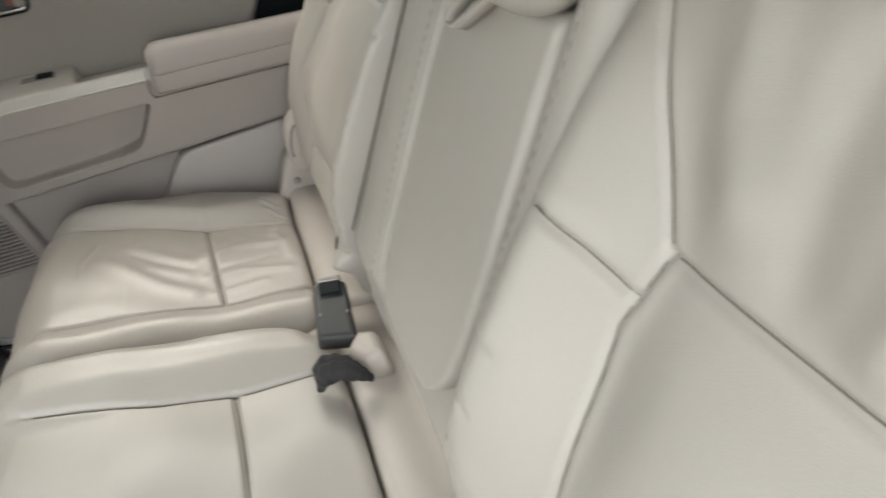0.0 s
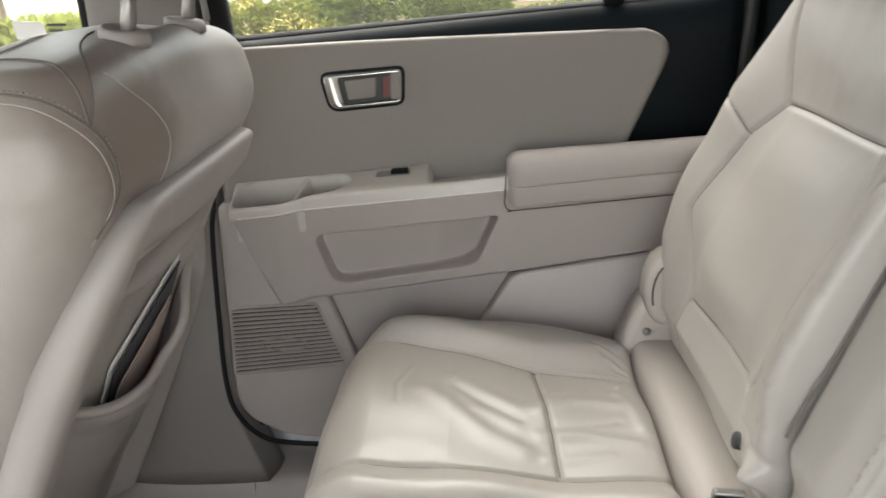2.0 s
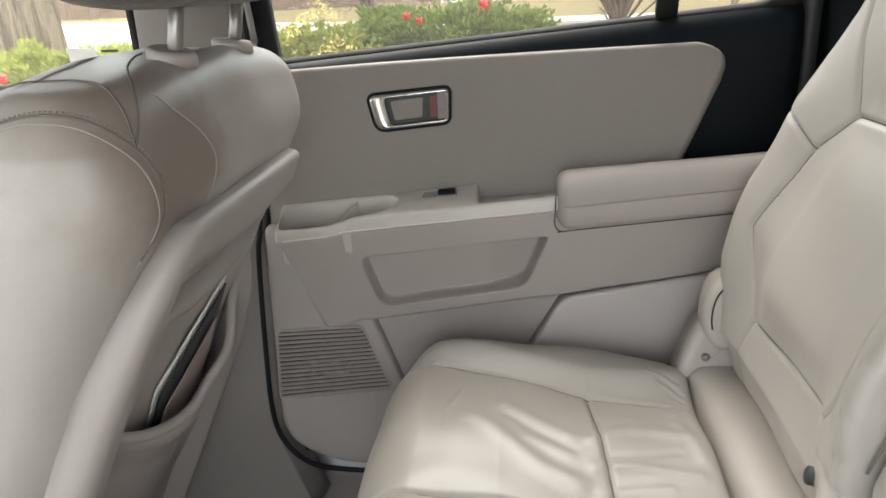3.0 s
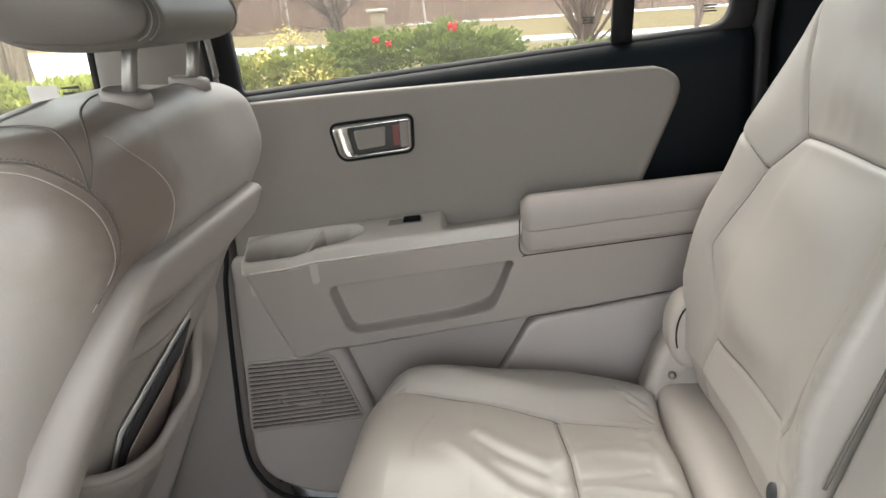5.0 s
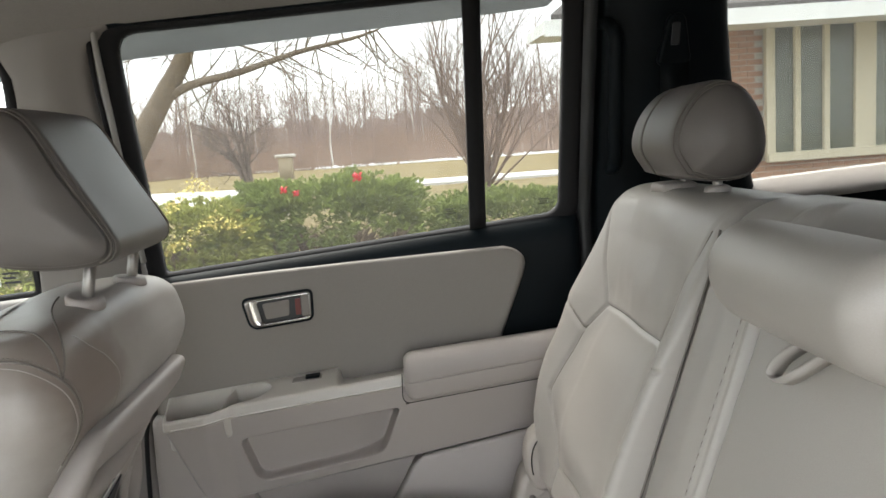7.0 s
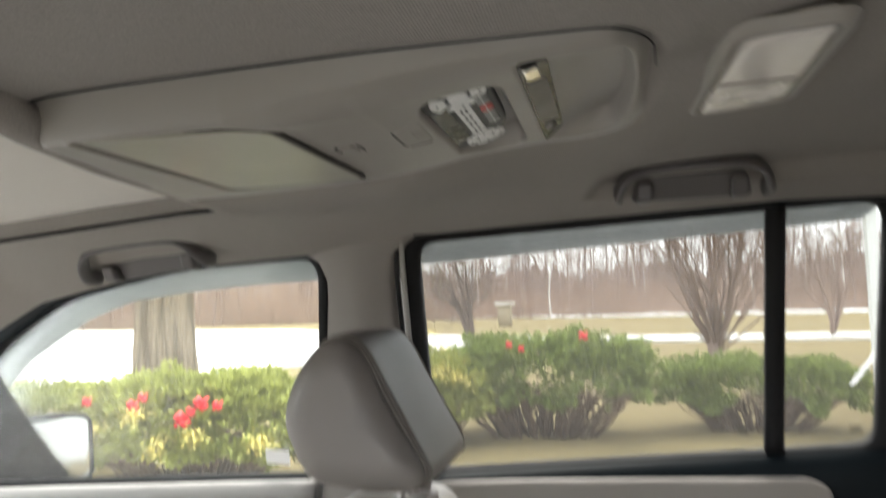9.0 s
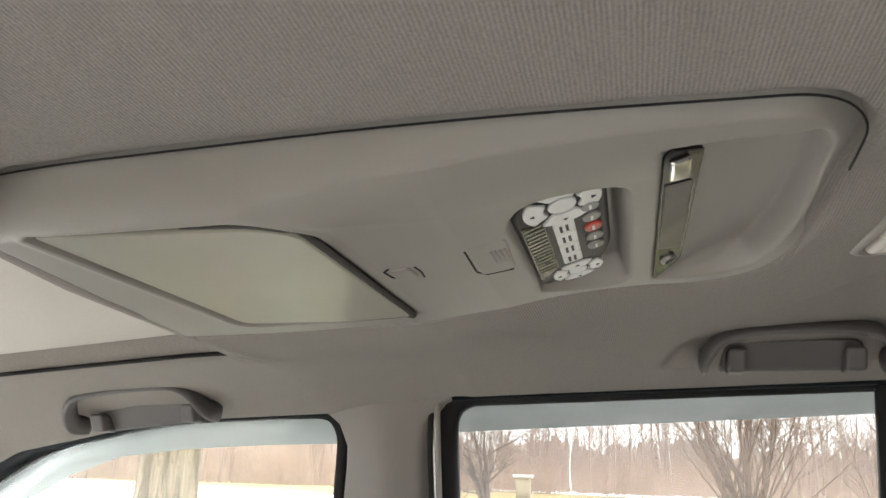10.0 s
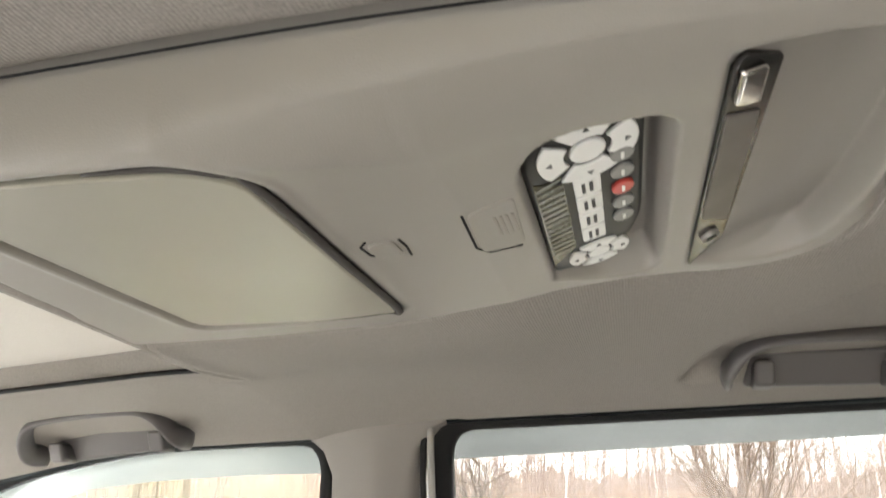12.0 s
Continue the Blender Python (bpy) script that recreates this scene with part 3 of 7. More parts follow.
def build_shell():
    floor = slab(rounded([(-2.3, -0.80), (1.3, -0.80), (1.3, 0.80), (-2.3, 0.80)], 0.02), lambda a, b, d: (a, b, 0.44 + d), 0.06, 0.006)
    tagged(piece("floor", *floor, CARPET), "dark brown carpeted car floor", "floor", kind="structure")
    low = [(-3, 0.30), (2, 0.30)]
    wall_strip("body_side_right", low, [(x, z - 0.012) for x, z in BELT], -2.3, 1.35, lambda z: 0.895 - 0.05 * max(0, z - 1.0), BODYPAINT, "white painted car body side below the windows", 0.02)
    # left sides are out of view and leave a narrow doorway to limit its light
    wall_strip("body_side_left_front", low, BELT, -2.3, -0.985, lambda z: -0.90, BODYPAINT, "white painted car body side by the front seat", 0.02)
    wall_strip("body_side_left_rear", low, ROOF_EDGE, -0.17, 1.35, lambda z: -0.90 + 0.31 * max(0.0, z - 1.40), BODYPAINT, "white painted car body side behind the doorway", 0.02)
    hatch = slab(rounded([(-0.9, 0.35), (0.9, 0.35), (0.76, 1.80), (-0.76, 1.80)], 0.05), lambda a, b, d: (1.34 - d, a, b), 0.05, 0.01)
    tagged(piece("tailgate_wall", *hatch, BLACK), "dark trimmed tailgate closing the cargo space", "tailgate", kind="structure")
    dash = slab(rounded([(-0.86, 0.45), (0.86, 0.45), (0.86, 1.06), (-0.86, 1.06)], 0.05), lambda a, b, d: (-2.25 + d, a, b), 0.42, 0.05)
    tagged(piece("firewall", *dash, PLASTIC_PALE), "pale beige dashboard block at the front of the cabin", "dashboard", kind="structure")
    hood = []
    for x in np.linspace(-3.55, -2.32, 14):
        zz = float(lerp(x, [(-3.55, 0.80), (-3.4, 0.96), (-3.0, 1.04), (-2.32, 1.10)]))
        hood.append([(x, y, zz - 0.10 * (y / 0.85) ** 4) for y in np.linspace(-0.86, 0.86, 17)] + [(x, y, 0.45) for y in (0.86, -0.86)])
    tagged(piece("car_hood", *loft(hood), BODYPAINT), "white painted hood in front of the windshield", "car hood", kind="structure")
    pane = loft([[(x, y, z) for y in np.linspace(-0.74, 0.74, 9)] + [(x - 0.004, y, z + 0.003) for y in np.linspace(0.74, -0.74, 9)] for x, z in ((-2.55, 1.10), (-2.2, 1.42), (-1.86, 1.755))])
    shield = piece("windshield", *pane, WINDSHIELD, smooth=False)
    shield.visible_shadow = False
    tagged(shield, "slanted tinted windshield glass", "windshield", kind="structure")
    cargo = slab(rounded([(0.10, -0.78), (1.28, -0.78), (1.28, 0.78), (0.10, 0.78)], 0.03), lambda a, b, d: (a, b, 0.60 + d), 0.32, 0.02)
    tagged(piece("cargo_floor", *cargo, CARPET), "dark carpeted cargo floor behind the rear seats", "cargo floor", kind="structure")
    # rail above the left doorway and the left rear pillar
    # unseen pillars, added to block part of the light from the doorway
    for nm, x0, x1 in (("pillar_left_rear", -0.17, 0.30), ("pillar_left_front", -1.18, -0.985)):
        rings = []
        for z in np.linspace(1.25, 1.80, 8):
            y = -glass_y(z)
            rings.append([(x0, y + 0.03, z), (x1, y + 0.03, z), (x1, y - 0.03, z), (x0, y - 0.03, z)])
        tagged(piece(nm, *loft(rings), BLACK if x0 > -0.5 else GREYTRIM), "unseen dark pillar narrowing the open doorway to block light", "pillar", kind="structure")
    # unseen arch, added to block the doorway's low rear light
    arch = slab(rounded([(-0.16, 1.25), (-0.20, 1.05), (-0.34, 0.88), (-0.50, 0.74), (-0.54, 0.40), (-0.10, 0.40)], 0.05), lambda a, b, d: (a, -0.91 + d, b), 0.10, 0.02)
    tagged(piece("doorway_block_arch", *arch, PLASTIC), "unseen beige wheel arch added to block light at the open doorway", "wheel arch", kind="structure")
    # sill under the right doors
    sill = []
    for x in np.linspace(-1.95, 0.0, 24):
        sill.append([(x, 0.768, 0.46), (x, 0.770, 0.525), (x, 0.776, 0.545), (x, 0.79, 0.555), (x, 0.85, 0.560), (x, 0.895, 0.55), (x, 0.895, 0.44), (x, 0.768, 0.44)])
    s = piece("door_sill", *loft(sill), PLASTIC)
    tagged(s, "pale beige scuffed plastic door sill above the carpet", "door sill", kind="structure")
    line = tube([(-0.985, 0.770, 0.520), (-0.985, 0.775, 0.545), (-0.985, 0.79, 0.556), (-0.985, 0.85, 0.561)], 0.0007, 6)
    tagged(piece("sill_joint", *line, RUBBER), "thin dark joint across the door sill", "joint", kind="structure")


def build_pillars():
    # between the doors: upper trim with rounded edges
    rings = []
    for z in np.linspace(0.56, 1.80, 40):
        y = (glass_y(z) if z > 1.33 else 0.845 - 0.06 * smooth(1.33, 0.7, z)) - 0.028
        x0 = float(lerp(z, [(0.56, -1.30), (0.9, -1.235), (1.32, -1.178), (1.70, -1.118), (1.75, -1.135), (1.80, -1.23)]))
        x1 = float(lerp(z, [(0.56, -0.94), (0.7, -0.985), (1.32, -0.985), (1.71, -0.985), (1.76, -0.965), (1.80, -0.88)]))
        o = [(x0, y + 0.05), (x0 + 0.004, y + 0.018), (x0 + 0.018, y + 0.004), ((x0 + x1) / 2, y - 0.008), (x1 - 0.03, y + 0.002), (x1 - 0.010, y + 0.014), (x1, y + 0.05)]
        o = curve_through([(*p, 0) for p in o], 4)
        rings.append([(p[0], p[1], z) for p in o] + [(x1, y + 0.075, z), (x0, y + 0.075, z)])
    p = piece("pillar_trim_right", *loft(rings), PILLARTRIM)
    tagged(p, "grey beige plastic trim of the pillar between the doors", "pillar", kind="structure")
    # rubber door seals along its rear edge
    seal = curve_through([(-0.975, 0.70, 1.772), (-0.980, 0.705, 1.70), (-0.984, 0.805, 1.38), (-0.990, 0.776, 1.12), (-0.996, 0.764, 1.05), (-1.001, 0.754, 0.90), (-1.002, 0.750, 0.767), (-0.985, 0.750, 0.705), (-0.948, 0.752, 0.665), (-0.894, 0.755, 0.651), (-0.75, 0.757, 0.645)], 8)
    tagged(piece("door_seal", *tube(seal, 0.0045, 8), RUBBER), "black rubber seal round the door opening", "seal", kind="structure")
    seal2 = curve_through([(-0.967, 0.695, 1.775), (-0.968, 0.70, 1.72), (-0.972, 0.80, 1.38)], 8)
    tagged(piece("pillar_seal", *tube(seal2, 0.005, 8), GREYTRIM), "grey rubber seal along the pillar", "seal", kind="structure")
    # behind the rear door: pale jamb, black trim
    rings = []
    for z in np.linspace(0.9, 1.80, 30):
        y = glass_y(z) if z > 1.40 else 0.824
        rings.append([(-0.172, y - 0.012, z), (-0.150, y - 0.016, z), (-0.143, y + 0.03, z), (-0.172, y + 0.03, z)])
    tagged(piece("door_jamb", *loft(rings), BUCKLE), "grey painted door jamb edge", "door jamb", kind="structure")
    rings = []
    for z in np.linspace(0.9, 1.81, 30):
        y = glass_y(z) if z > 1.40 else 0.824
        x1 = float(lerp(z, [(0.9, 0.30), (1.43, 0.165), (1.63, 0.10), (1.72, 0.083), (1.81, 0.07)]))
        o = curve_through([(-0.143, y + 0.0, z), (-0.13, y - 0.03, z), (-0.05, y - 0.055, z), (x1 - 0.03, y - 0.035, z), (x1, y + 0.0, z)], 5)
        rings.append([tuple(q) for q in o] + [(x1, y + 0.03, z), (-0.143, y + 0.03, z)])
    tagged(piece("pillar_trim_rear", *loft(rings), BLACK), "black plastic trim of the pillar behind the rear seat", "pillar", kind="structure")
    # cargo side: black sill with pale reflective ledge and the window behind
    wall_strip("cargo_side_right", [(-1, 0.9), (2, 0.9)], [(0.1, 1.405), (0.4, 1.42), (1.3, 1.46)], 0.10, 1.32, lambda z: 0.79, BLACK, "black plastic side trim of the cargo space", 0.03)
    ledge = []
    for x in np.linspace(0.10, 1.32, 14):
        z = float(lerp(x, [(0.1, 1.408), (0.4, 1.423), (1.3, 1.463)]))
        ledge.append([(x, 0.765, z - 0.012), (x, 0.775, z + 0.006), (x, 0.80, z + 0.03), (x, 0.85, z + 0.03), (x, 0.85, z - 0.02)])
    tagged(piece("cargo_window_sill", *loft(ledge), PLASTIC_PALE), "pale ledge below the cargo window", "window sill", kind="structure")
    pane = []
    for x in np.linspace(0.08, 1.33, 12):
        z0, z1 = float(lerp(x, [(0.1, 1.40), (1.3, 1.46)])), float(lerp(x, ROOF_EDGE)) + 0.01
        pane.append([(x, glass_y(z0) + 0.012, z0), (x, glass_y(z1) + 0.012, z1), (x, glass_y(z1) + 0.016, z1), (x, glass_y(z0) + 0.016, z0)])
    cw = piece("cargo_window", *loft(pane), GLASS, smooth=False)
    cw.visible_shadow = False
    tagged(cw, "tinted privacy glass beside the cargo space", "window", kind="structure")
    rail = []
    for x in np.linspace(-2.15, 1.32, 60):
        z = float(lerp(x, ROOF_EDGE))
        y = glass_y(z)
        rail.append([(x, y - 0.022, z + 0.004), (x, y - 0.018, z - 0.012), (x, y - 0.004, z - 0.016), (x, y + 0.05, z), (x, y + 0.05, z + 0.05), (x, y - 0.02, z + 0.05)])
    tagged(piece("roof_rail_right", *loft(rail), BLACK), "black seal and rail above the side windows", "roof rail", kind="structure")
    rail = [[(x, -y, z) for x, y, z in r] for r in rail]
    tagged(piece("roof_rail_left", *loft(rail), BLACK), "black seal and rail above the open doorway", "roof rail", kind="structure")


# ---- rear seats ----
def seat_x(z):
    return -0.20 - 0.345 * (1.29 - max(z, 1.0)) + 0.22 * max(0.0, 1.0 - z) - 0.10 * max(0.0, z - 1.40)


INSERT = [(0.1125, 1.292), (0.1425, 1.25), (0.165, 1.15), (0.11, 1.046), (-0.13, 1.058), (-0.152, 1.13), (-0.135, 1.24), (-0.1125, 1.292)]

INSERT_LEFT = [(0.1125, 1.292), (0.1425, 1.25), (0.165, 1.15), (0.11, 1.046), (-0.100, 1.058), (-0.108, 1.12), (-0.125, 1.243), (-0.1125, 1.292)]


def puff(u, B, poly, reach):
    """A soft swelling inside an outline, free of creases."""
    out = 0.0
    for du, db in ((0, 0), (0.02, 0), (-0.02, 0), (0, 0.02), (0, -0.02), (0.014, 0.014), (-0.014, 0.014), (0.014, -0.014), (-0.014, -0.014)):
        out = out + smooth(-0.004, reach, inside_dist(u + du, B + db, poly))
    return out / 9


def outer_backrest(cy, side, parent, insert=None):
    w = 0.234
    insert = insert or INSERT
    seams = [(insert + insert[:1], -0.0045, 0.0030)]
    seams += [([(0.1125, 1.292), (0.15, 1.36), (0.197, 1.455), (0.20, 1.50)], -0.0045, 0.003), ([(-0.1125, 1.292), (-0.15, 1.36), (-0.197, 1.455), (-0.2, 1.5)], -0.0045, 0.003)]
    wing = [(-0.1425, 1.25), (-0.18, 1.284), (-0.24, 1.292)] if side > 0 else [(-0.122, 1.262), (-0.160, 1.277), (-0.200, 1.288), (-0.235, 1.292)]
    seams += [([(0.1425, 1.25), (0.18, 1.275), (0.24, 1.30)], -0.004, 0.003), (wing, -0.004, 0.003)]
    seams += [([(0.11, 1.046), (0.125, 0.99), (0.13, 0.90)], -0.006, 0.005), ([(-0.13, 1.058), (-0.16, 1.03), (-0.2, 1.0)], 0.006, 0.012)]
    seams += [([(-0.14, 1.03), (-0.2, 1.02)], -0.008, 0.008), ([(-0.17, 0.99), (-0.21, 1.005)], 0.008, 0.010)]
    seams += [([(0.015 + 0.05 * k, 1.315 + 0.01 * abs(k)), (0.02 + 0.062 * k, 1.37), (0.03 + 0.07 * k, 1.44)], (-0.0030 if k % 2 else 0.0026) * (0.45 if side > 0 else 1.7), 0.014 + 0.003 * (k % 3)) for k in (-2, -1, 0, 1, 2)]
    seams += [([(-0.21, 1.20 - 0.045 * k), (-0.185, 1.19 - 0.045 * k)], -0.0018, 0.004) for k in range(4)]
    marks = features(seams)

    def depth(A, B):
        u = (A - cy) * side
        t = np.abs(u) / w
        d = 0.050 * smooth(0.40, 0.92, t) * lerp(B, [(0.9, 0.0), (0.98, 0.1), (1.1, 0.8), (1.2, 1.0), (1.3, 0.9), (1.42, 0.4), (1.48, 0.15)])
        d = d + 0.016 * puff(u, B, insert, 0.06) + 0.012 * np.exp(-((B - 1.12) / 0.09) ** 2)
        d = d + 0.009 * puff(u, B, [(0.11, 1.297), (0.2, 1.47), (-0.2, 1.47), (-0.11, 1.297)], 0.05)
        d = d + 0.0012 * np.sin(31 * u + 17 * B) + 0.001 * np.sin(53 * B - 21 * u)
        return d + marks(u, B)

    inner = 0.212 if side > 0 else w
    lo = lambda b: cy - inner * float(lerp(b, [(0.9, 0.86), (1.0, 0.95), (1.15, 1.0), (1.35, 1.0), (1.48, 0.98 if side > 0 else 0.93)]))
    hi = lambda b: cy + w * float(lerp(b, [(0.9, 0.86), (1.0, 0.95), (1.15, 1.0), (1.35, 1.0), (1.48, 0.93)]))
    v, f = padded(lo, hi, 0.935, 1.467, lambda a, b, d: (seat_x(b) - d, a, b), depth, (0.013, 0.05) if side > 0 else 0.05, (0.02, 0.034), 0.11, 190, 230)
    ob = piece("backrest", v, f, LEATHER, parent)

    def sew(line, r=0.0008):
        pts = []
        for (a0, b0), (a1, b1) in zip(line[:-1], line[1:]):
            n = max(2, int(math.hypot(a1 - a0, b1 - b0) / 0.006))
            pts += [(a0 + (a1 - a0) * k / n, b0 + (b1 - b0) * k / n) for k in range(n)]
        pts.append(line[-1])
        U, B = np.array([p[0] for p in pts]), np.array([p[1] for p in pts])
        D = depth(cy + side * U, B)
        piece("seam", *tube([(seat_x(b) - d - 0.0003, cy + side * u, b) for u, b, d in zip(U, B, D)], r, 5), SEAM, ob)

    sew(insert + insert[:1])
    for q in (1, -1):
        sew([(q * 0.1125, 1.292), (q * 0.15, 1.36), (q * 0.185, 1.435)])
    sew([(0.1425, 1.25), (0.178, 1.274)])
    sew(wing[:-1])
    return ob


def rear_headrest(cy, parent):
    prof = curve_through([(-0.150, 1.492), (-0.167, 1.524), (-0.160, 1.560), (-0.135, 1.592), (-0.104, 1.604), (-0.073, 1.590), (-0.053, 1.548), (-0.054, 1.506), (-0.076, 1.484), (-0.115, 1.482), (-0.150, 1.492)], 6)[:-1]
    y0, y1, rr, belly = cy - 0.124, cy + 0.124, 0.062, 0.03
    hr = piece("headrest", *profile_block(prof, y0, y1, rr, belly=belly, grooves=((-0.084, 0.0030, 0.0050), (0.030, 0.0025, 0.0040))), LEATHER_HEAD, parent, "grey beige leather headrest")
    for y, r in ((cy - 0.080, 0.0010), (cy - 0.089, 0.0010), (cy + 0.030, 0.0010)):
        piece("seam", *block_seam(prof, y0, y1, rr, belly, y, r), SEAM, hr, "dark seam round the headrest")
    for q in (-1, 1):
        post = tube([(-0.100, cy + q * 0.054, 1.45), (-0.100, cy + q * 0.054, 1.500)], 0.006, 12)
        piece("post", *post, STEEL, hr, "steel headrest post")
        col = tube([(-0.100, cy + q * 0.054, 1.462), (-0.100, cy + q * 0.054, 1.472), (-0.100, cy + q * 0.054, 1.475)], [0.017, 0.016, 0.010], 16)
        piece("post_sleeve", *col, PLASTIC, hr, "beige plastic sleeve")


def cushion(y0, y1, parent, seams, folds, crown, corner):
    marks = features(seams + folds)

    def depth(A, B):
        # B runs from the front edge (-0.775) to the back (-0.30)
        z = lerp(B, [(-0.80, 0.916), (-0.70, 0.928), (-0.6, 0.926), (-0.48, 0.912), (-0.36, 0.905), (-0.28, 0.915)])
        return z - 0.93 + crown(A, B) + marks(A, B) + 0.0012 * np.sin(27 * A + 35 * B) + 0.001 * np.sin(41 * B - 23 * A)

    lo = lambda b: y0 + corner[0] * (1 - math.sqrt(max(0.0, 1 - max(0.0, (-0.66 - b) / 0.12) ** 2)))
    hi = lambda b: y1 - corner[1] * (1 - math.sqrt(max(0.0, 1 - max(0.0, (-0.66 - b) / 0.12) ** 2))) - 0.06 * corner[1] / 0.08 * max(0.0, (b + 0.48) / 0.18) ** 2 * 1.2
    v, f = padded(lo, hi, -0.775, -0.342, lambda a, b, d: (b, a, 0.93 + d), depth, 0.045, (0.075, 0.02), 0.17, int(430 * (y1 - y0)) + 20, 230, 0.35)
    ob = piece("cushion", v, f, LEATHER, parent)
    for line, amp, width in seams:
        if amp > -0.003 or width > 0.006:
            continue
        pts = [p for p in curve_through([(a, b, 0) for a, b in line], 10) if -0.69 < p[1] < -0.365 and y0 + 0.05 < p[0] < y1 - 0.05]
        if len(pts) > 3:
            A, B = np.array([p[0] for p in pts]), np.array([p[1] for p in pts])
            D = depth(A, B)
            piece("seam", *tube([(b, a, 0.93 + d + 0.0006) for a, b, d in zip(A, B, D)], 0.0010, 5), SEAM, ob)
    return ob


def build_rear_seat_right():
    seat = thing("rear_car_seat", (-0.5, 0.47, 0.50), "beige leather rear seat with wrinkled cushion and tilted backrest", "car seat", "rear seats")
    out = [(0.655, -0.76), (0.632, -0.70), (0.60, -0.60), (0.572, -0.50), (0.556, -0.42), (0.545, -0.30)]
    inn = [(0.345, -0.78), (0.335, -0.70), (0.332, -0.55), (0.332, -0.45), (0.345, -0.30)]
    seams = [(out, -0.0048, 0.0036), (inn, -0.0048, 0.0036), ([(0.568, -0.486), (0.45, -0.478), (0.333, -0.472)], -0.005, 0.0036)]
    folds = []
    for line, amp, wd in (
            ([(0.449, -0.516), (0.477, -0.550), (0.515, -0.592)], 0.0034, 0.013),
            ([(0.371, -0.512), (0.394, -0.552), (0.440, -0.598), (0.478, -0.632)], 0.0040, 0.014),
            ([(0.415, -0.520), (0.444, -0.565)], 0.0020, 0.010),
            ([(0.430, -0.514), (0.462, -0.560), (0.490, -0.590)], -0.0014, 0.007),
            ([(0.350, -0.712), (0.373, -0.671), (0.359, -0.622)], 0.0028, 0.024),
            ([(0.450, -0.488), (0.478, -0.448), (0.484, -0.415), (0.478, -0.385)], 0.0034, 0.012),
            ([(0.500, -0.470), (0.510, -0.430)], 0.0018, 0.012),
            ([(0.400, -0.488), (0.406, -0.433), (0.398, -0.372)], 0.0030, 0.009),
            ([(0.420, -0.478), (0.428, -0.430), (0.440, -0.390)], -0.0012, 0.006),
            ([(0.362, -0.484), (0.368, -0.440), (0.374, -0.410)], 0.0022, 0.008),
            ([(0.506, -0.377), (0.470, -0.366), (0.430, -0.362)], 0.0026, 0.009),
            ([(0.53, -0.375), (0.56, -0.345), (0.575, -0.335)], 0.0030, 0.008)):
        folds.append((line, amp, wd))
    for k in range(7):
        folds.append(([(0.625 - 0.012 * k, -0.395 + 0.006 * k), (0.60 - 0.011 * k, -0.365 + 0.004 * k)], 0.0022 if k % 2 else -0.0022, 0.004))
    folds += [([(0.30, -0.66), (0.31, -0.70)], -0.0015, 0.004), ([(0.56, -0.655), (0.50, -0.672), (0.45, -0.668)], -0.0011, 0.004)]

    def crown(A, B):
        d = 0.020 * smooth(0.56, 0.62, A + (B + 0.486) * 0.33 * (B < -0.486)) + 0.014 * smooth(0.34, 0.29, A)
        return d + 0.010 * np.exp(-((A - 0.45) / 0.07) ** 2)

    cushion(0.250, 0.705, seat, seams, folds, crown, (0.02, 0.09))
    outer_backrest(0.4175, 1, seat)
    rear_headrest(0.4175, seat)
    # small round fixing, pale latch strip along the crease, side hinge cover
    b = tube([(seat_x(1.0) - 0.001, 0.280, 1.001), (seat_x(1.0) - 0.008, 0.280, 1.003)], 0.009, 18)
    piece("fixing_button", *b, BUCKLE, seat, "dark grey round plastic button")
    rings = []
    for y in np.linspace(0.655, 0.235, 22):
        rings.append([(x, y, z) for x, z in curve_through([(-0.340, 0.870), (-0.3385, 0.912), (-0.332, 0.926), (-0.316, 0.932), (-0.285, 0.9325), (-0.258, 0.931), (-0.250, 0.870)], 4)])
    piece("crease_trim", *loft(rings), PLASTIC_PALE, seat, "pale grey plastic strip along the seat crease")
    hinge = slab(rounded([(-0.36, 0.90), (-0.275, 0.90), (-0.255, 0.97), (-0.30, 1.02), (-0.335, 0.985)], 0.02), lambda a, b, d: (a, 0.672 - d, b), 0.05, 0.012)
    piece("hinge_cover", *hinge, PLASTIC_PALE, seat, "pale plastic hinge cover")
    scr = tube([(-0.318, 0.625, 0.945), (-0.320, 0.618, 0.948)], 0.006, 12)
    piece("hinge_bolt", *scr, STEEL, seat, "small steel bolt head")
    sidepad = profile_block([(-0.300 + 0.030 * math.cos(q), 1.018 + 0.055 * math.sin(q)) for q in np.linspace(0, 2 * math.pi, 28, endpoint=False)], 0.600, 0.655, 0.016)
    piece("recliner_cover", *sidepad, PLASTIC_PALE, seat, "rounded pale plastic recliner cover")
    arcline = tube([(-0.300 + 0.021 * math.cos(q), 0.5995, 1.018 + 0.043 * math.sin(q)) for q in np.linspace(1.9, 3.6, 12)], 0.0012, 5)
    piece("cover_slot", *arcline, RUBBER, seat, "thin dark slot in the cover")
    for s in (0.492,):
        lever = slab(rounded([(-0.135, s - 0.035), (-0.09, s - 0.035), (-0.09, s + 0.03), (-0.135, s + 0.03)], 0.012), lambda a, b, d: (a, b, 1.460 + d), 0.014, 0.006)
        piece("release_lever", *lever, PLASTIC, seat, "beige plastic release lever")
    return seat


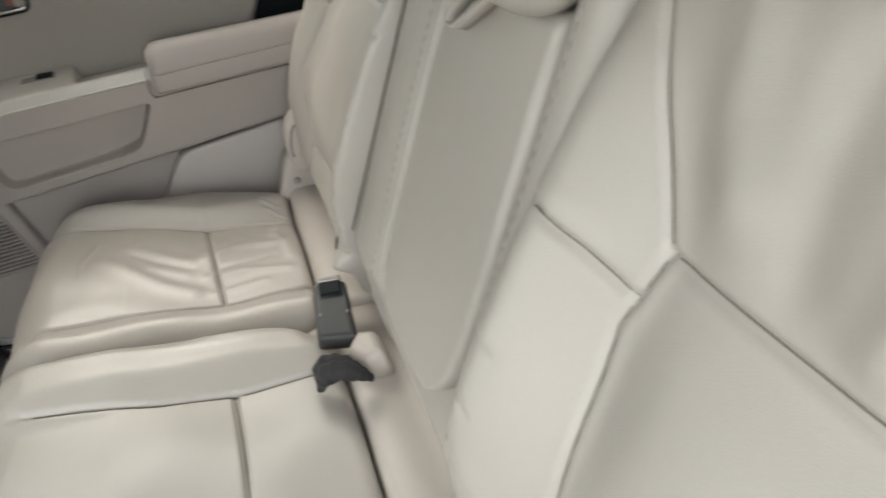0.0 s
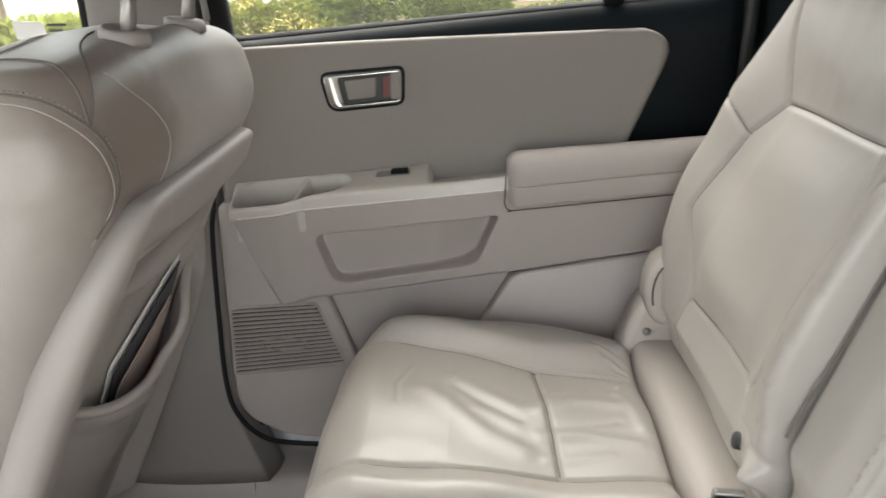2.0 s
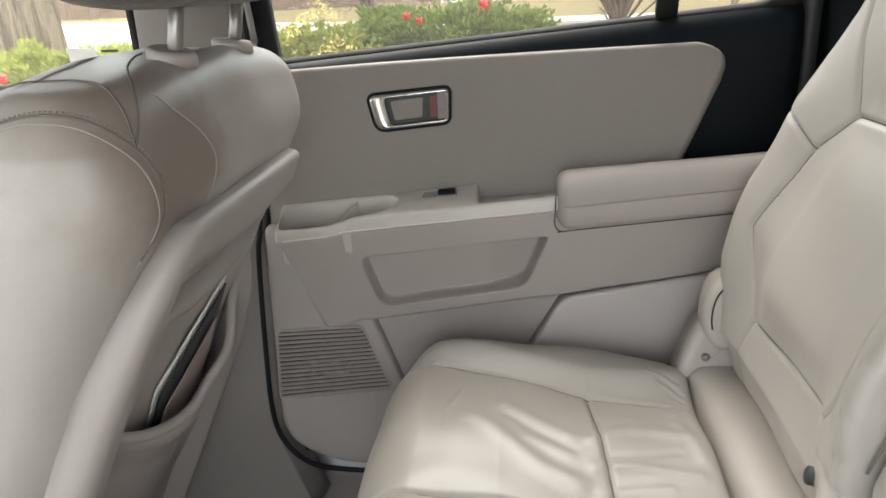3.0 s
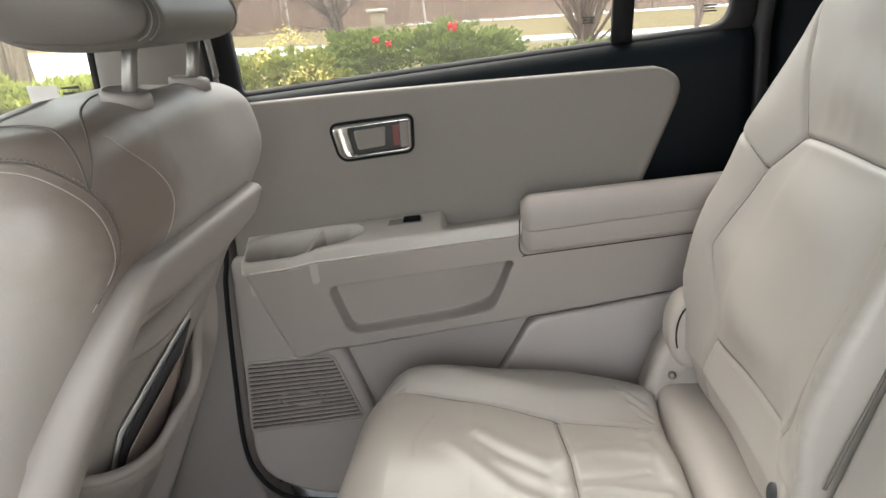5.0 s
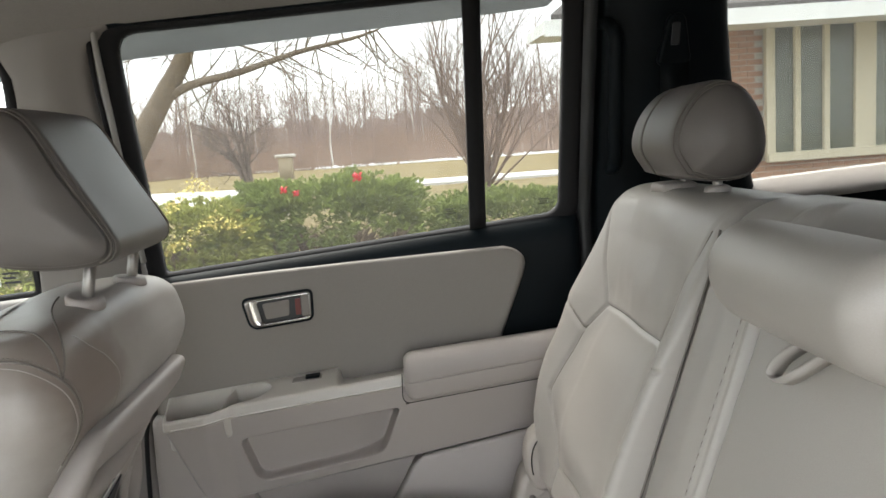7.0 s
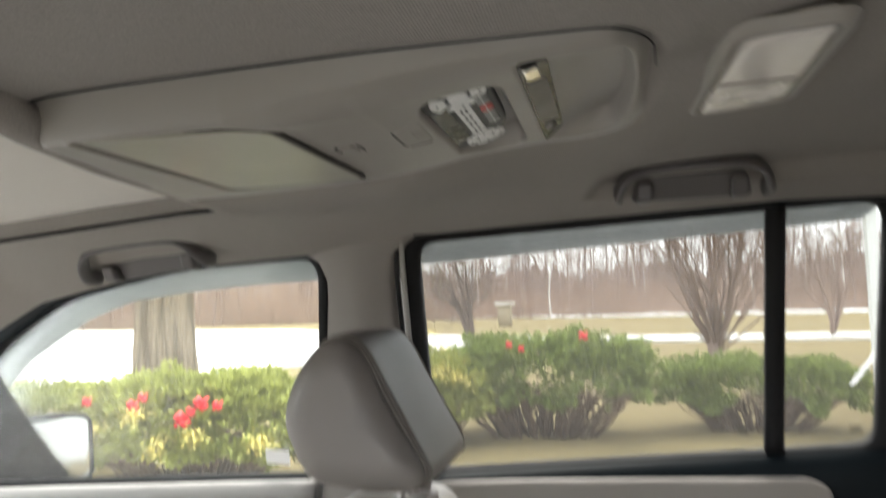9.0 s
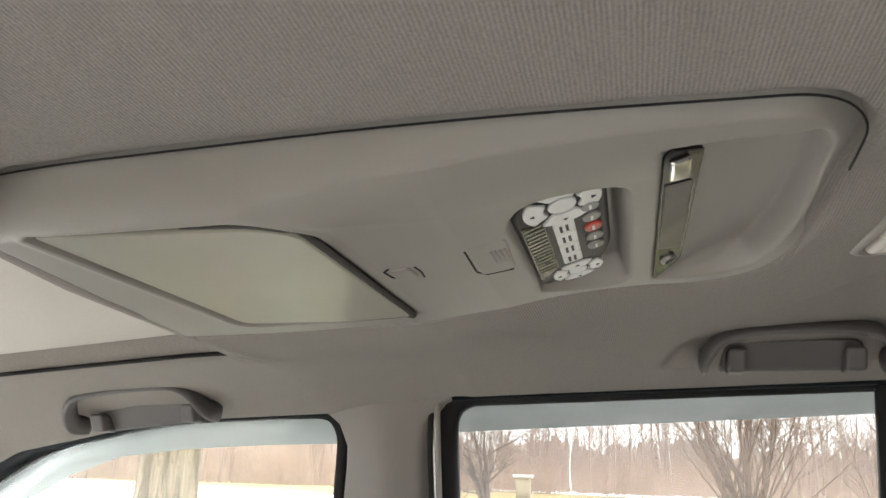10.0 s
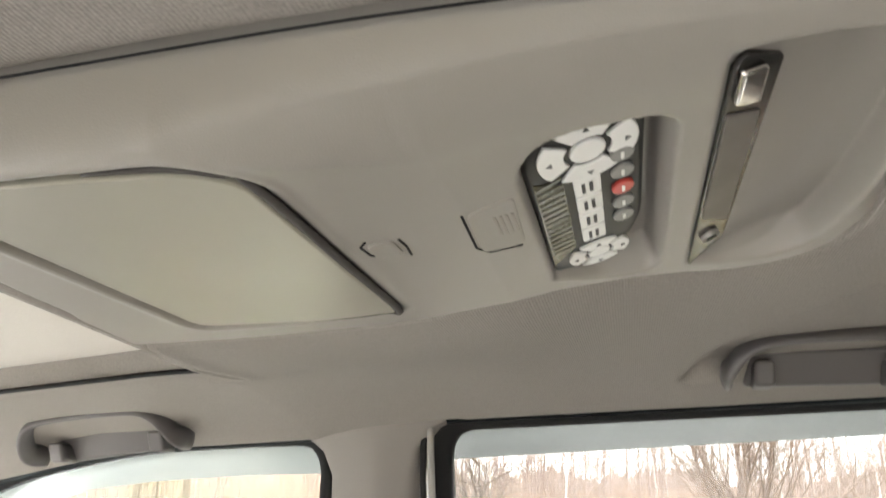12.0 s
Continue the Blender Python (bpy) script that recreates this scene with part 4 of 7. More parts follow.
def build_rear_bench():
    seat = thing("rear_bench_seat", (-0.5, -0.22, 0.50), "wide beige leather rear bench with centre armrest folded up", "car seat", "rear seats")
    inn = [(0.165, -0.79), (0.140, -0.70), (0.120, -0.55), (0.117, -0.46), (0.125, -0.36), (0.14, -0.30)]
    seams = [(inn, -0.005, 0.0036), ([(-a, b) for a, b in inn], -0.005, 0.0036), ([(0.117, -0.472), (0.0, -0.468), (-0.12, -0.470)], -0.005, 0.0036)]
    seams += [([(0.23, -0.77), (0.20, -0.60), (0.19, -0.45), (0.215, -0.36)], 0.004, 0.02), ([(-0.34, -0.78), (-0.335, -0.3)], -0.0048, 0.0036), ([(-0.33, -0.47), (-0.57, -0.48)], -0.0048, 0.0036)]
    seams += [([(0.235, -0.40), (0.215, -0.37), (0.16, -0.335)], -0.02, 0.018)]
    folds = [([(0.21, -0.50), (0.205, -0.45)], 0.002, 0.006)]

    def crown(A, B):
        d = 0.022 * smooth(0.11, 0.17, A) + 0.022 * smooth(0.13, 0.2, -A) + 0.012 * np.exp(-(A / 0.09) ** 2)
        return d + 0.012

    cushion(-0.705, 0.242, seat, seams, folds, crown, (0.09, 0.02))
    outer_backrest(-0.4175, -1, seat, INSERT_LEFT)
    # centre backrest with flanks, armrest panel and roll
    w = 0.181

    def flank(A, B):
        t = np.abs(A + 0.027)
        d = 0.030 * smooth(0.106, 0.128, t) * smooth(1.0, 1.06, B) + 0.004 * np.exp(-((t - 0.165) / 0.02) ** 2)
        return d * lerp(B, [(0.9, 0.7), (1.2, 1.0), (1.40, 1.0), (1.47, 0.5)]) - 0.012 + features([([(0.128, 0.95), (0.128, 1.30), (0.130, 1.40), (0.134, 1.46)], -0.003, 0.003)])(t, B)

    v, f = padded(-w - 0.012, w + 0.021, 0.93, 1.472, lambda a, b, d: (seat_x(b) - d, a, b), flank, (0.03, 0.012), (0.02, 0.04), 0.10, 170, 150)
    piece("centre_backrest", v, f, LEATHER, seat)
    for s in (0.129, -0.129):
        a = -0.027 + s + math.copysign(0.006, s)
        line = [(seat_x(z) - float(flank(np.array([a]), np.array([z]))[0]), a, z) for z in np.linspace(1.03, 1.44, 70)]
        piece("stitch_line", *tube(line, 0.0006, 5), STITCH, seat)
        for k in range(4, 66, 2):
            piece("stitch", *tube([tuple(Vector(line[k]) + Vector((-0.0005, 0, 0))), tuple(Vector(line[k + 1]) + Vector((-0.0005, 0, 0)))], 0.0005, 4), TAUPE, seat)
    gap = [(seat_x(z) - 0.016, 0.2042, z) for z in np.linspace(1.06, 1.44, 40)]
    piece("seam", *tube(gap, 0.0016, 5), SEAM, seat, "dark joint beside the single seat")

    def panel(A, B):
        return 0.010 + 0.006 * np.cos((A + 0.027) / 0.107 * 1.3) + 0.004 * smooth(1.0, 1.3, B)

    edge = [(1.050, 0.062), (1.056, 0.078), (1.066, 0.091), (1.085, 0.103), (1.12, 0.110), (1.20, 0.113), (1.30, 0.111), (1.372, 0.108)]
    v, f = padded(lambda b: -0.027 - float(lerp(b, edge)), lambda b: -0.027 + float(lerp(b, edge)), 1.050, 1.378, lambda a, b, d: (seat_x(b) - d, a, b), panel, 0.010, (0.010, 0.012), 0.02, 130, 150)
    piece("armrest", v, f, LEATHER, seat, "smooth leather centre armrest panel")
    prof = []
    for a in np.linspace(0, 2 * math.pi, 40, endpoint=False):
        x, z = 0.044 * math.cos(a), 0.045 * math.sin(a)
        prof.append((-0.203 + x - 0.10 * z, 1.424 + z))
    piece("head_roll", *profile_block(prof, -0.155, 0.072, 0.026, belly=0.03), LEATHER, seat, "rounded leather roll above the armrest")
    # pull strap under the roll: a flat band bent into a loop
    strap = curve_through([(-0.196, -0.016, 1.378), (-0.211, -0.009, 1.366), (-0.217, -0.003, 1.355), (-0.219, -0.004, 1.349), (-0.219, -0.012, 1.347), (-0.217, -0.020, 1.350), (-0.212, -0.030, 1.358), (-0.196, -0.042, 1.374)], 6)
    piece("pull_strap", *ribbon(strap, (-0.95, -0.1, 0.3), 0.014, (0, 0.75, 0.66), 0.0035), LEATHER, seat, "folded leather pull strap")
    rings = []
    for y in np.linspace(0.225, -0.66, 30):
        rings.append([(x, y, z) for x, z in curve_through([(-0.340, 0.870), (-0.3385, 0.912), (-0.332, 0.926), (-0.316, 0.932), (-0.285, 0.9325), (-0.258, 0.931), (-0.250, 0.870)], 4)])
    piece("crease_trim", *loft(rings), PLASTIC_PALE, seat, "pale grey plastic strip along the seat crease")
    return seat


def seat_belt_buckle(at, rx, rz, parent_label):
    b = thing("seat_belt_buckle", at, parent_label, "seat belt buckle", "seat belt buckles")
    m = pose(*at, 0, rx, rz)

    def P(v):
        return [tuple(m @ Vector(p)) for p in v]

    body = slab(rounded([(-0.050, -0.021), (0.040, -0.024), (0.046, 0.024), (-0.050, 0.021)], 0.008), lambda a, c, d: (a, c, d - 0.011), 0.022, 0.006)
    piece("body", P(body[0]), body[1], BUCKLE, b)
    btn = slab(rounded([(-0.047, -0.014), (-0.026, -0.014), (-0.026, 0.014), (-0.047, 0.014)], 0.003), lambda a, c, d: (a, c, 0.011 + d), 0.004, 0.0015)
    piece("release_button", P(btn[0]), btn[1], BLACK, b, "raised black release button")
    cap = slab(rounded([(-0.056, -0.015), (-0.047, -0.015), (-0.047, 0.015), (-0.056, 0.015)], 0.003), lambda a, c, d: (a, c, 0.004 + d), 0.012, 0.003)
    piece("slot_cap", P(cap[0]), cap[1], STEEL, b, "grey worn slot rim")
    for c in (-0.016, 0.017):
        rv = tube([(0.005, c, 0.0108), (0.005, c, 0.0122)], 0.0022, 8)
        piece("rivet", P(rv[0]), rv[1], STEEL, b, "tiny steel rivet")
    return b


def build_buckles():
    seat_belt_buckle((-0.338, 0.168, 0.966), 14, 264, "charcoal plastic seat belt buckle lying in the cushion gap")
    b2 = thing("seat_belt_webbing", (-0.315, 0.115, 0.955), "black folded seat belt webbing bunched in the seat crease", "seat belt")
    for k in range(2):
        p = curve_through([(-0.376, 0.090 - 0.018 * k, 0.938), (-0.367, 0.086 - 0.018 * k, 0.958 + 0.002 * k), (-0.350, 0.076 - 0.014 * k, 0.965 + 0.002 * k), (-0.332, 0.066 - 0.008 * k, 0.959), (-0.317, 0.058 - 0.004 * k, 0.950)], 6)
        r = np.interp(np.linspace(0, 1, len(p)), [0, 0.25, 0.6, 1], [0.004, 0.0125, 0.0115, 0.003]) * (1 + 0.12 * np.sin(np.arange(len(p)) * 1.9 + k))
        piece("webbing_fold", *tube(p, list(r), 9), WEBBING, b2)
    g = thing("belt_guide", (-0.30, 0.135, 0.965), "pale plastic seat belt guide bracket beside the buckle", "belt guide")
    v = slab(rounded([(-0.337, 0.104), (-0.316, 0.132), (-0.296, 0.118), (-0.294, 0.072), (-0.322, 0.074)], [0.006, 0.010, 0.010, 0.010, 0.006]), lambda a, c, d: (a - 0.25 * (d - 0.03), c, 0.927 + d + 0.35 * (a + 0.315)), 0.040, 0.010)
    piece("bracket", *v, PLASTIC_PALE, g)


# ---- front passenger seat ----
def front_back_x(z):
    table = [(0.55, -1.215), (0.80, -1.095), (1.03, -0.988), (1.245, -0.884), (1.30, -0.864), (1.36, -0.858), (1.42, -0.862)]
    return sum(float(lerp(z + k, table)) for k in (-0.04, -0.02, 0.0, 0.02, 0.04)) / 5


def build_front_seat():
    cy = 0.395
    seat = thing("front_seat", (-1.25, cy, 0.5), "beige leather front passenger seat seen from behind with map pocket", "car seat")

    def depth(A, B):
        t = np.abs(A - cy) / 0.25
        return 0.006 * np.cos(np.clip(t, 0, 1) * 1.5) + 0.012 * np.exp(-((B - 1.30) / 0.05) ** 2) + 0.001 * np.sin(40 * A + 30 * B)

    wide = [(0.55, 0.225), (0.9, 0.245), (1.2, 0.252), (1.30, 0.249), (1.35, 0.242), (1.40, 0.222)]
    v, f = padded(lambda b: cy - float(lerp(b, wide)), lambda b: cy + float(lerp(b, wide)), 0.62, 1.400, lambda a, b, d: (front_back_x(b) + d, a, b - 0.014 * float(smooth(0.06, 0.22, abs(a - cy)) * smooth(1.28, 1.40, b))), depth, 0.055, (0.03, 0.034), 0.16, 140, 170, 0.5, behind=lambda b: float(lerp(b, [(0.62, 0.20), (1.1, 0.215), (1.3, 0.165), (1.400, 0.135)])))
    shoulder = piece("backrest", v, f, LEATHER_WORN_SHADED, seat, "leather backrest rubbed brown at the shoulder, its shaded top painted darker")
    # curved double stitching between side and back, with a thread in short stitches
    arc = curve_through([(-0.965, 0, 1.362), (-0.931, 0, 1.373), (-0.904, 0, 1.377), (-0.873, 0, 1.373), (-0.846, 0, 1.359), (-0.829, 0, 1.342), (-0.822, 0, 1.320), (-0.824, 0, 1.300), (-0.835, 0, 1.281), (-0.85, 0, 1.262)], 14)
    for off, r, mat in ((0.0, 0.0012, SEAM), (0.0065, 0.0006, STITCH)):
        line = drape(shoulder, [(p[0] - off * 0.75 + 0.138, -0.108, p[2] - off + 0.06) for p in arc], (-0.46, 0.86, -0.20), 0.0003)
        piece("stitch_line", *tube(line, r, 6), mat, seat, "curved double stitching")
    line = drape(shoulder, [(p[0] + 0.1408, -0.108, p[2] + 0.0628) for p in arc], (-0.46, 0.86, -0.20), 0.0004)
    for k in range(2, len(line) - 1, 2):
        piece("stitch", *tube([line[k], line[k + 1]], 0.0006, 5), TAUPE, seat)
    # back shell with a raised lip and a recess for the pocket
    def near_edge(b):
        return cy - 0.230 + 0.105 * (1 - math.sqrt(max(0.0, 1 - max(0.0, (b - 1.05) / 0.225) ** 2)))

    def shell(A, B):
        u = A - cy
        inner = A - np.array([near_edge(float(b)) for b in B])
        rim = np.maximum(np.maximum(smooth(0.075, 0.035, inner), smooth(0.170, 0.215, u)), smooth(1.195, 1.235, B + 0.02 * np.cos(u * 9)))
        return 0.002 + 0.030 * rim - 0.012 * (1 - rim)

    v, f = padded(near_edge, lambda b: cy + 0.225 - 0.052 * float(smooth(0.95, 1.26, b)), 0.66, 1.266, lambda a, b, d: (front_back_x(b) + 0.004 + d, a, b), shell, 0.02, (0.02, 0.012), 0.02, 130, 120, 0.4)
    piece("back_shell", v, f, SHELLVINYL, seat, "pale vinyl back shell with raised lip")
    # sagging map pocket: its hem hangs low in the middle, long folds run down its outer side
    n, m = 90, 70
    verts = []
    for side in (0, 1):
        for i in range(n):
            t = -1 + 2 * i / (n - 1)
            a = 0.415 + 0.181 * t
            hem_z = 0.998 + 0.022 * t + 0.085 * t * t
            for j in range(m):
                u = j / (m - 1)
                z = 0.69 + (hem_z - 0.69) * u
                open_ = (1 - t * t) * (0.30 + 0.70 * u)
                folds = 0.011 * math.sin(46 * (a - 0.40) + 2.2 * u + 1.3) * smooth(-0.3, 0.35, t) * (1 - 0.55 * u) + 0.006 * math.sin(9 * u + 4 * t) * (1 - u)
                folds += 0.008 * math.exp(-((u - 0.90 + 0.10 * t) / 0.035) ** 2) - 0.006 * math.exp(-((u - 0.80 + 0.16 * t) / 0.04) ** 2)
                bulge = 0.058 * open_ + folds * (1 - t ** 4)
                verts.append((front_back_x(z) - 0.010 + max(0.002, bulge) + (0.0 if side == 0 else -0.004), a, z))
    faces = []
    for side in (0, 1):
        o = side * n * m
        faces += [(o + i * m + j, o + (i + 1) * m + j, o + (i + 1) * m + j + 1, o + i * m + j + 1) for i in range(n - 1) for j in range(m - 1)]
    faces += [(i * m + m - 1, (i + 1) * m + m - 1, n * m + (i + 1) * m + m - 1, n * m + i * m + m - 1) for i in range(n - 1)]
    piece("map_pocket", verts, faces, SHELLVINYL, seat, "sagging vinyl map pocket with elastic hem")
    hem = [(verts[i * m + m - 1][0], verts[i * m + m - 1][1], verts[i * m + m - 1][2]) for i in range(n)]
    piece("pocket_hem", *tube(hem, 0.0065, 10), SHELLVINYL, seat, "gathered pocket hem")
    # soft rolled fold above the opening
    line, radii = [], []
    for t in np.linspace(-1, 1, 40):
        z = 1.160 + 0.030 * t * t + 0.012 * t
        line.append((front_back_x(z) + 0.004, 0.405 + 0.170 * t, z))
        radii.append(0.019 * (0.35 + 0.65 * (1 - t * t)))
    piece("pocket_fold", *tube(line, radii, 14), SHELLVINYL, seat, "soft fold above the pocket")
    line = [(p[0] + 0.006, p[1], p[2] + 0.030 + 0.008 * math.sin(9 * p[1])) for p in line]
    piece("pocket_fold", *tube(line, [0.55 * r for r in radii], 12), SHELLVINYL, seat, "soft fold above the pocket")
    # cushion end under the backrest
    low = profile_block(curve_through([(-1.25, 0.72), (-1.62, 0.76), (-1.66, 0.86), (-1.5, 0.93), (-1.2, 0.88), (-1.12, 0.78), (-1.25, 0.72)], 5)[:-1], cy - 0.25, cy + 0.25, 0.05)
    piece("cushion", *low, LEATHER, seat)
    rail = slab(rounded([(-1.6, cy - 0.2), (-1.18, cy - 0.2), (-1.18, cy + 0.2), (-1.6, cy + 0.2)], 0.02), lambda a, b, d: (a, b, 0.50 + d), 0.23, 0.01)
    piece("seat_base", *rail, BLACK, seat, "black seat base")
    # headrest with a slanted back, on two posts in oval sleeves
    prof = curve_through([(-0.988, 1.476), (-1.004, 1.524), (-0.992, 1.572), (-0.966, 1.607), (-0.934, 1.624), (-0.904, 1.610), (-0.872, 1.553), (-0.836, 1.488), (-0.827, 1.464), (-0.838, 1.447), (-0.872, 1.441), (-0.922, 1.442), (-0.967, 1.452), (-0.988, 1.476)], 6)[:-1]
    y0, y1, rr, belly = cy - 0.137, cy + 0.137, 0.048, 0.02
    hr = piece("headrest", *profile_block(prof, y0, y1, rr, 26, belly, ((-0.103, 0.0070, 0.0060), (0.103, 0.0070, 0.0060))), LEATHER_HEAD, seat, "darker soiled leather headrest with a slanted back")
    for q in (-1, 1):
        for off, r in ((0.099, 0.0012), (0.107, 0.0012)):
            piece("seam", *block_seam(prof, y0, y1, rr, belly, cy + q * off, r, lambda x, z: x > -0.957 + 0.02 * (z < 1.6) and z > 1.446), SEAM, hr, "twin seam along the headrest edge")
        py = cy + 0.004 + q * 0.074
        post = tube([(-0.887, py, 1.36), (-0.865, py, 1.47)], 0.0068, 14)
        piece("post", *post, STEEL, hr, "grey steel headrest post")
        ring = [(-0.882 + 0.016 * math.cos(q2), py + 0.019 * math.sin(q2)) for q2 in np.linspace(0, 2 * math.pi, 12, endpoint=False)]
        at = np.array(drape(shoulder, [(a, b, 2.0) for a, b in ring]))
        tilt, *_ = np.linalg.lstsq(np.c_[at[:, :2], np.ones(len(at))], at[:, 2], rcond=None)
        oval = [(-0.882 + 0.021 * math.cos(q2), py + 0.025 * math.sin(q2)) for q2 in np.linspace(0, 2 * math.pi, 36, endpoint=False)]
        base = slab(oval, lambda a, b, d: (a, b, float(tilt[0] * a + tilt[1] * b + tilt[2]) - 0.004 + d), 0.0125, 0.005, 5)
        piece("post_sleeve", *base, PLASTIC, hr, "oval beige plastic sleeve")
    bend = curve_through([(-0.5, 0.236, 1.378), (-0.5, 0.250, 1.364), (-0.5, 0.284, 1.340), (-0.5, 0.306, 1.312), (-0.5, 0.308, 1.278), (-0.5, 0.305, 1.262)], 8)
    piece("seam", *tube(drape(shoulder, bend, (-1, 0, 0)), 0.0006, 6), STITCH, seat, "shallow seam beside the rubbed patch")
    bend = curve_through([(-0.858, 0.190, 0), (-0.862, 0.210, 0), (-0.888, 0.254, 0), (-0.912, 0.305, 0), (-0.930, 0.365, 0)], 10)
    piece("seam", *tube(drape(shoulder, [(p[0], p[1], 2.0) for p in bend]), 0.0011, 6), SEAM, seat, "dark seam across the shoulder")
    bend = curve_through([(-0.990, 0.225, 0), (-0.940, 0.228, 0), (-0.905, 0.222, 0), (-0.872, 0.202, 0), (-0.858, 0.190, 0)], 10)
    piece("seam", *tube(drape(shoulder, [(p[0], p[1], 2.0) for p in bend]), 0.0011, 6), SEAM, seat, "dark seam along the shoulder")
    return seat


def build_papers():
    for name, mat, lab, o, dx in (
            ("leaflet", PAPERDARK, "dark glossy folded leaflet standing in the map pocket", [(0.365, 0.96), (0.505, 0.96), (0.474, 1.122), (0.350, 1.035)], 0.014),
            ("leaflet", PAPER, "white paper leaflet standing in the map pocket", [(0.360, 0.96), (0.507, 0.96), (0.478, 1.131), (0.344, 1.046)], 0.009),
            ("envelope", PAPERTAN, "tan card envelope standing in the map pocket", [(0.375, 0.96), (0.495, 0.96), (0.470, 1.078), (0.372, 1.005)], 0.019)):
        v, f = slab(rounded(o, 0.004, 2), lambda a, b, d: (front_back_x(b) + dx + d, a, b), 0.002, 0.0005, 1)
        ob = thing(name, (front_back_x(0.96) + dx, 0.42, 0.96), lab, "paper", "papers in the pocket")
        piece("sheet", v, f, mat, ob)


# ---- right rear door ----
POCKET = rounded([(-0.818, 1.062), (-0.793, 0.976), (-0.600, 1.004), (-0.566, 1.012), (-0.533, 1.094)], [0.018, 0.022, 0.03, 0.03, 0.008], 6)
CUPS = rounded([(-0.942, 0.6975), (-0.860, 0.6965), (-0.834, 0.708), (-0.775, 0.719), (-0.754, 0.745), (-0.775, 0.769), (-0.830, 0.773), (-0.915, 0.772), (-0.942, 0.750)], [0.025, 0.02, 0.03, 0.03, 0.02, 0.02, 0.03, 0.03, 0.02], 8)


def ledge_z(x):
    return 1.117 + 0.096 * (x + 0.945)


def ledge_rise(x, y):
    """The ledge rises to the door at the cups and the switch, and falls behind them."""
    return (0.014 - 0.024 * smooth(-0.640, -0.632, x)) * smooth(0.700, 0.772, y) - 0.005 * smooth(0.735, 0.692, y) * smooth(-0.82, -0.86, x)


def pocket_depth(x):
    return 0.030 + 0.024 * float(smooth(-0.64, -0.55, x))


def fascia_bottom(x):
    return float(lerp(x, [(-0.95, 0.932), (-0.894, 0.944), (-0.766, 0.960), (-0.583, 0.988), (-0.521, 0.996), (-0.277, 1.036), (-0.15, 1.055)]))


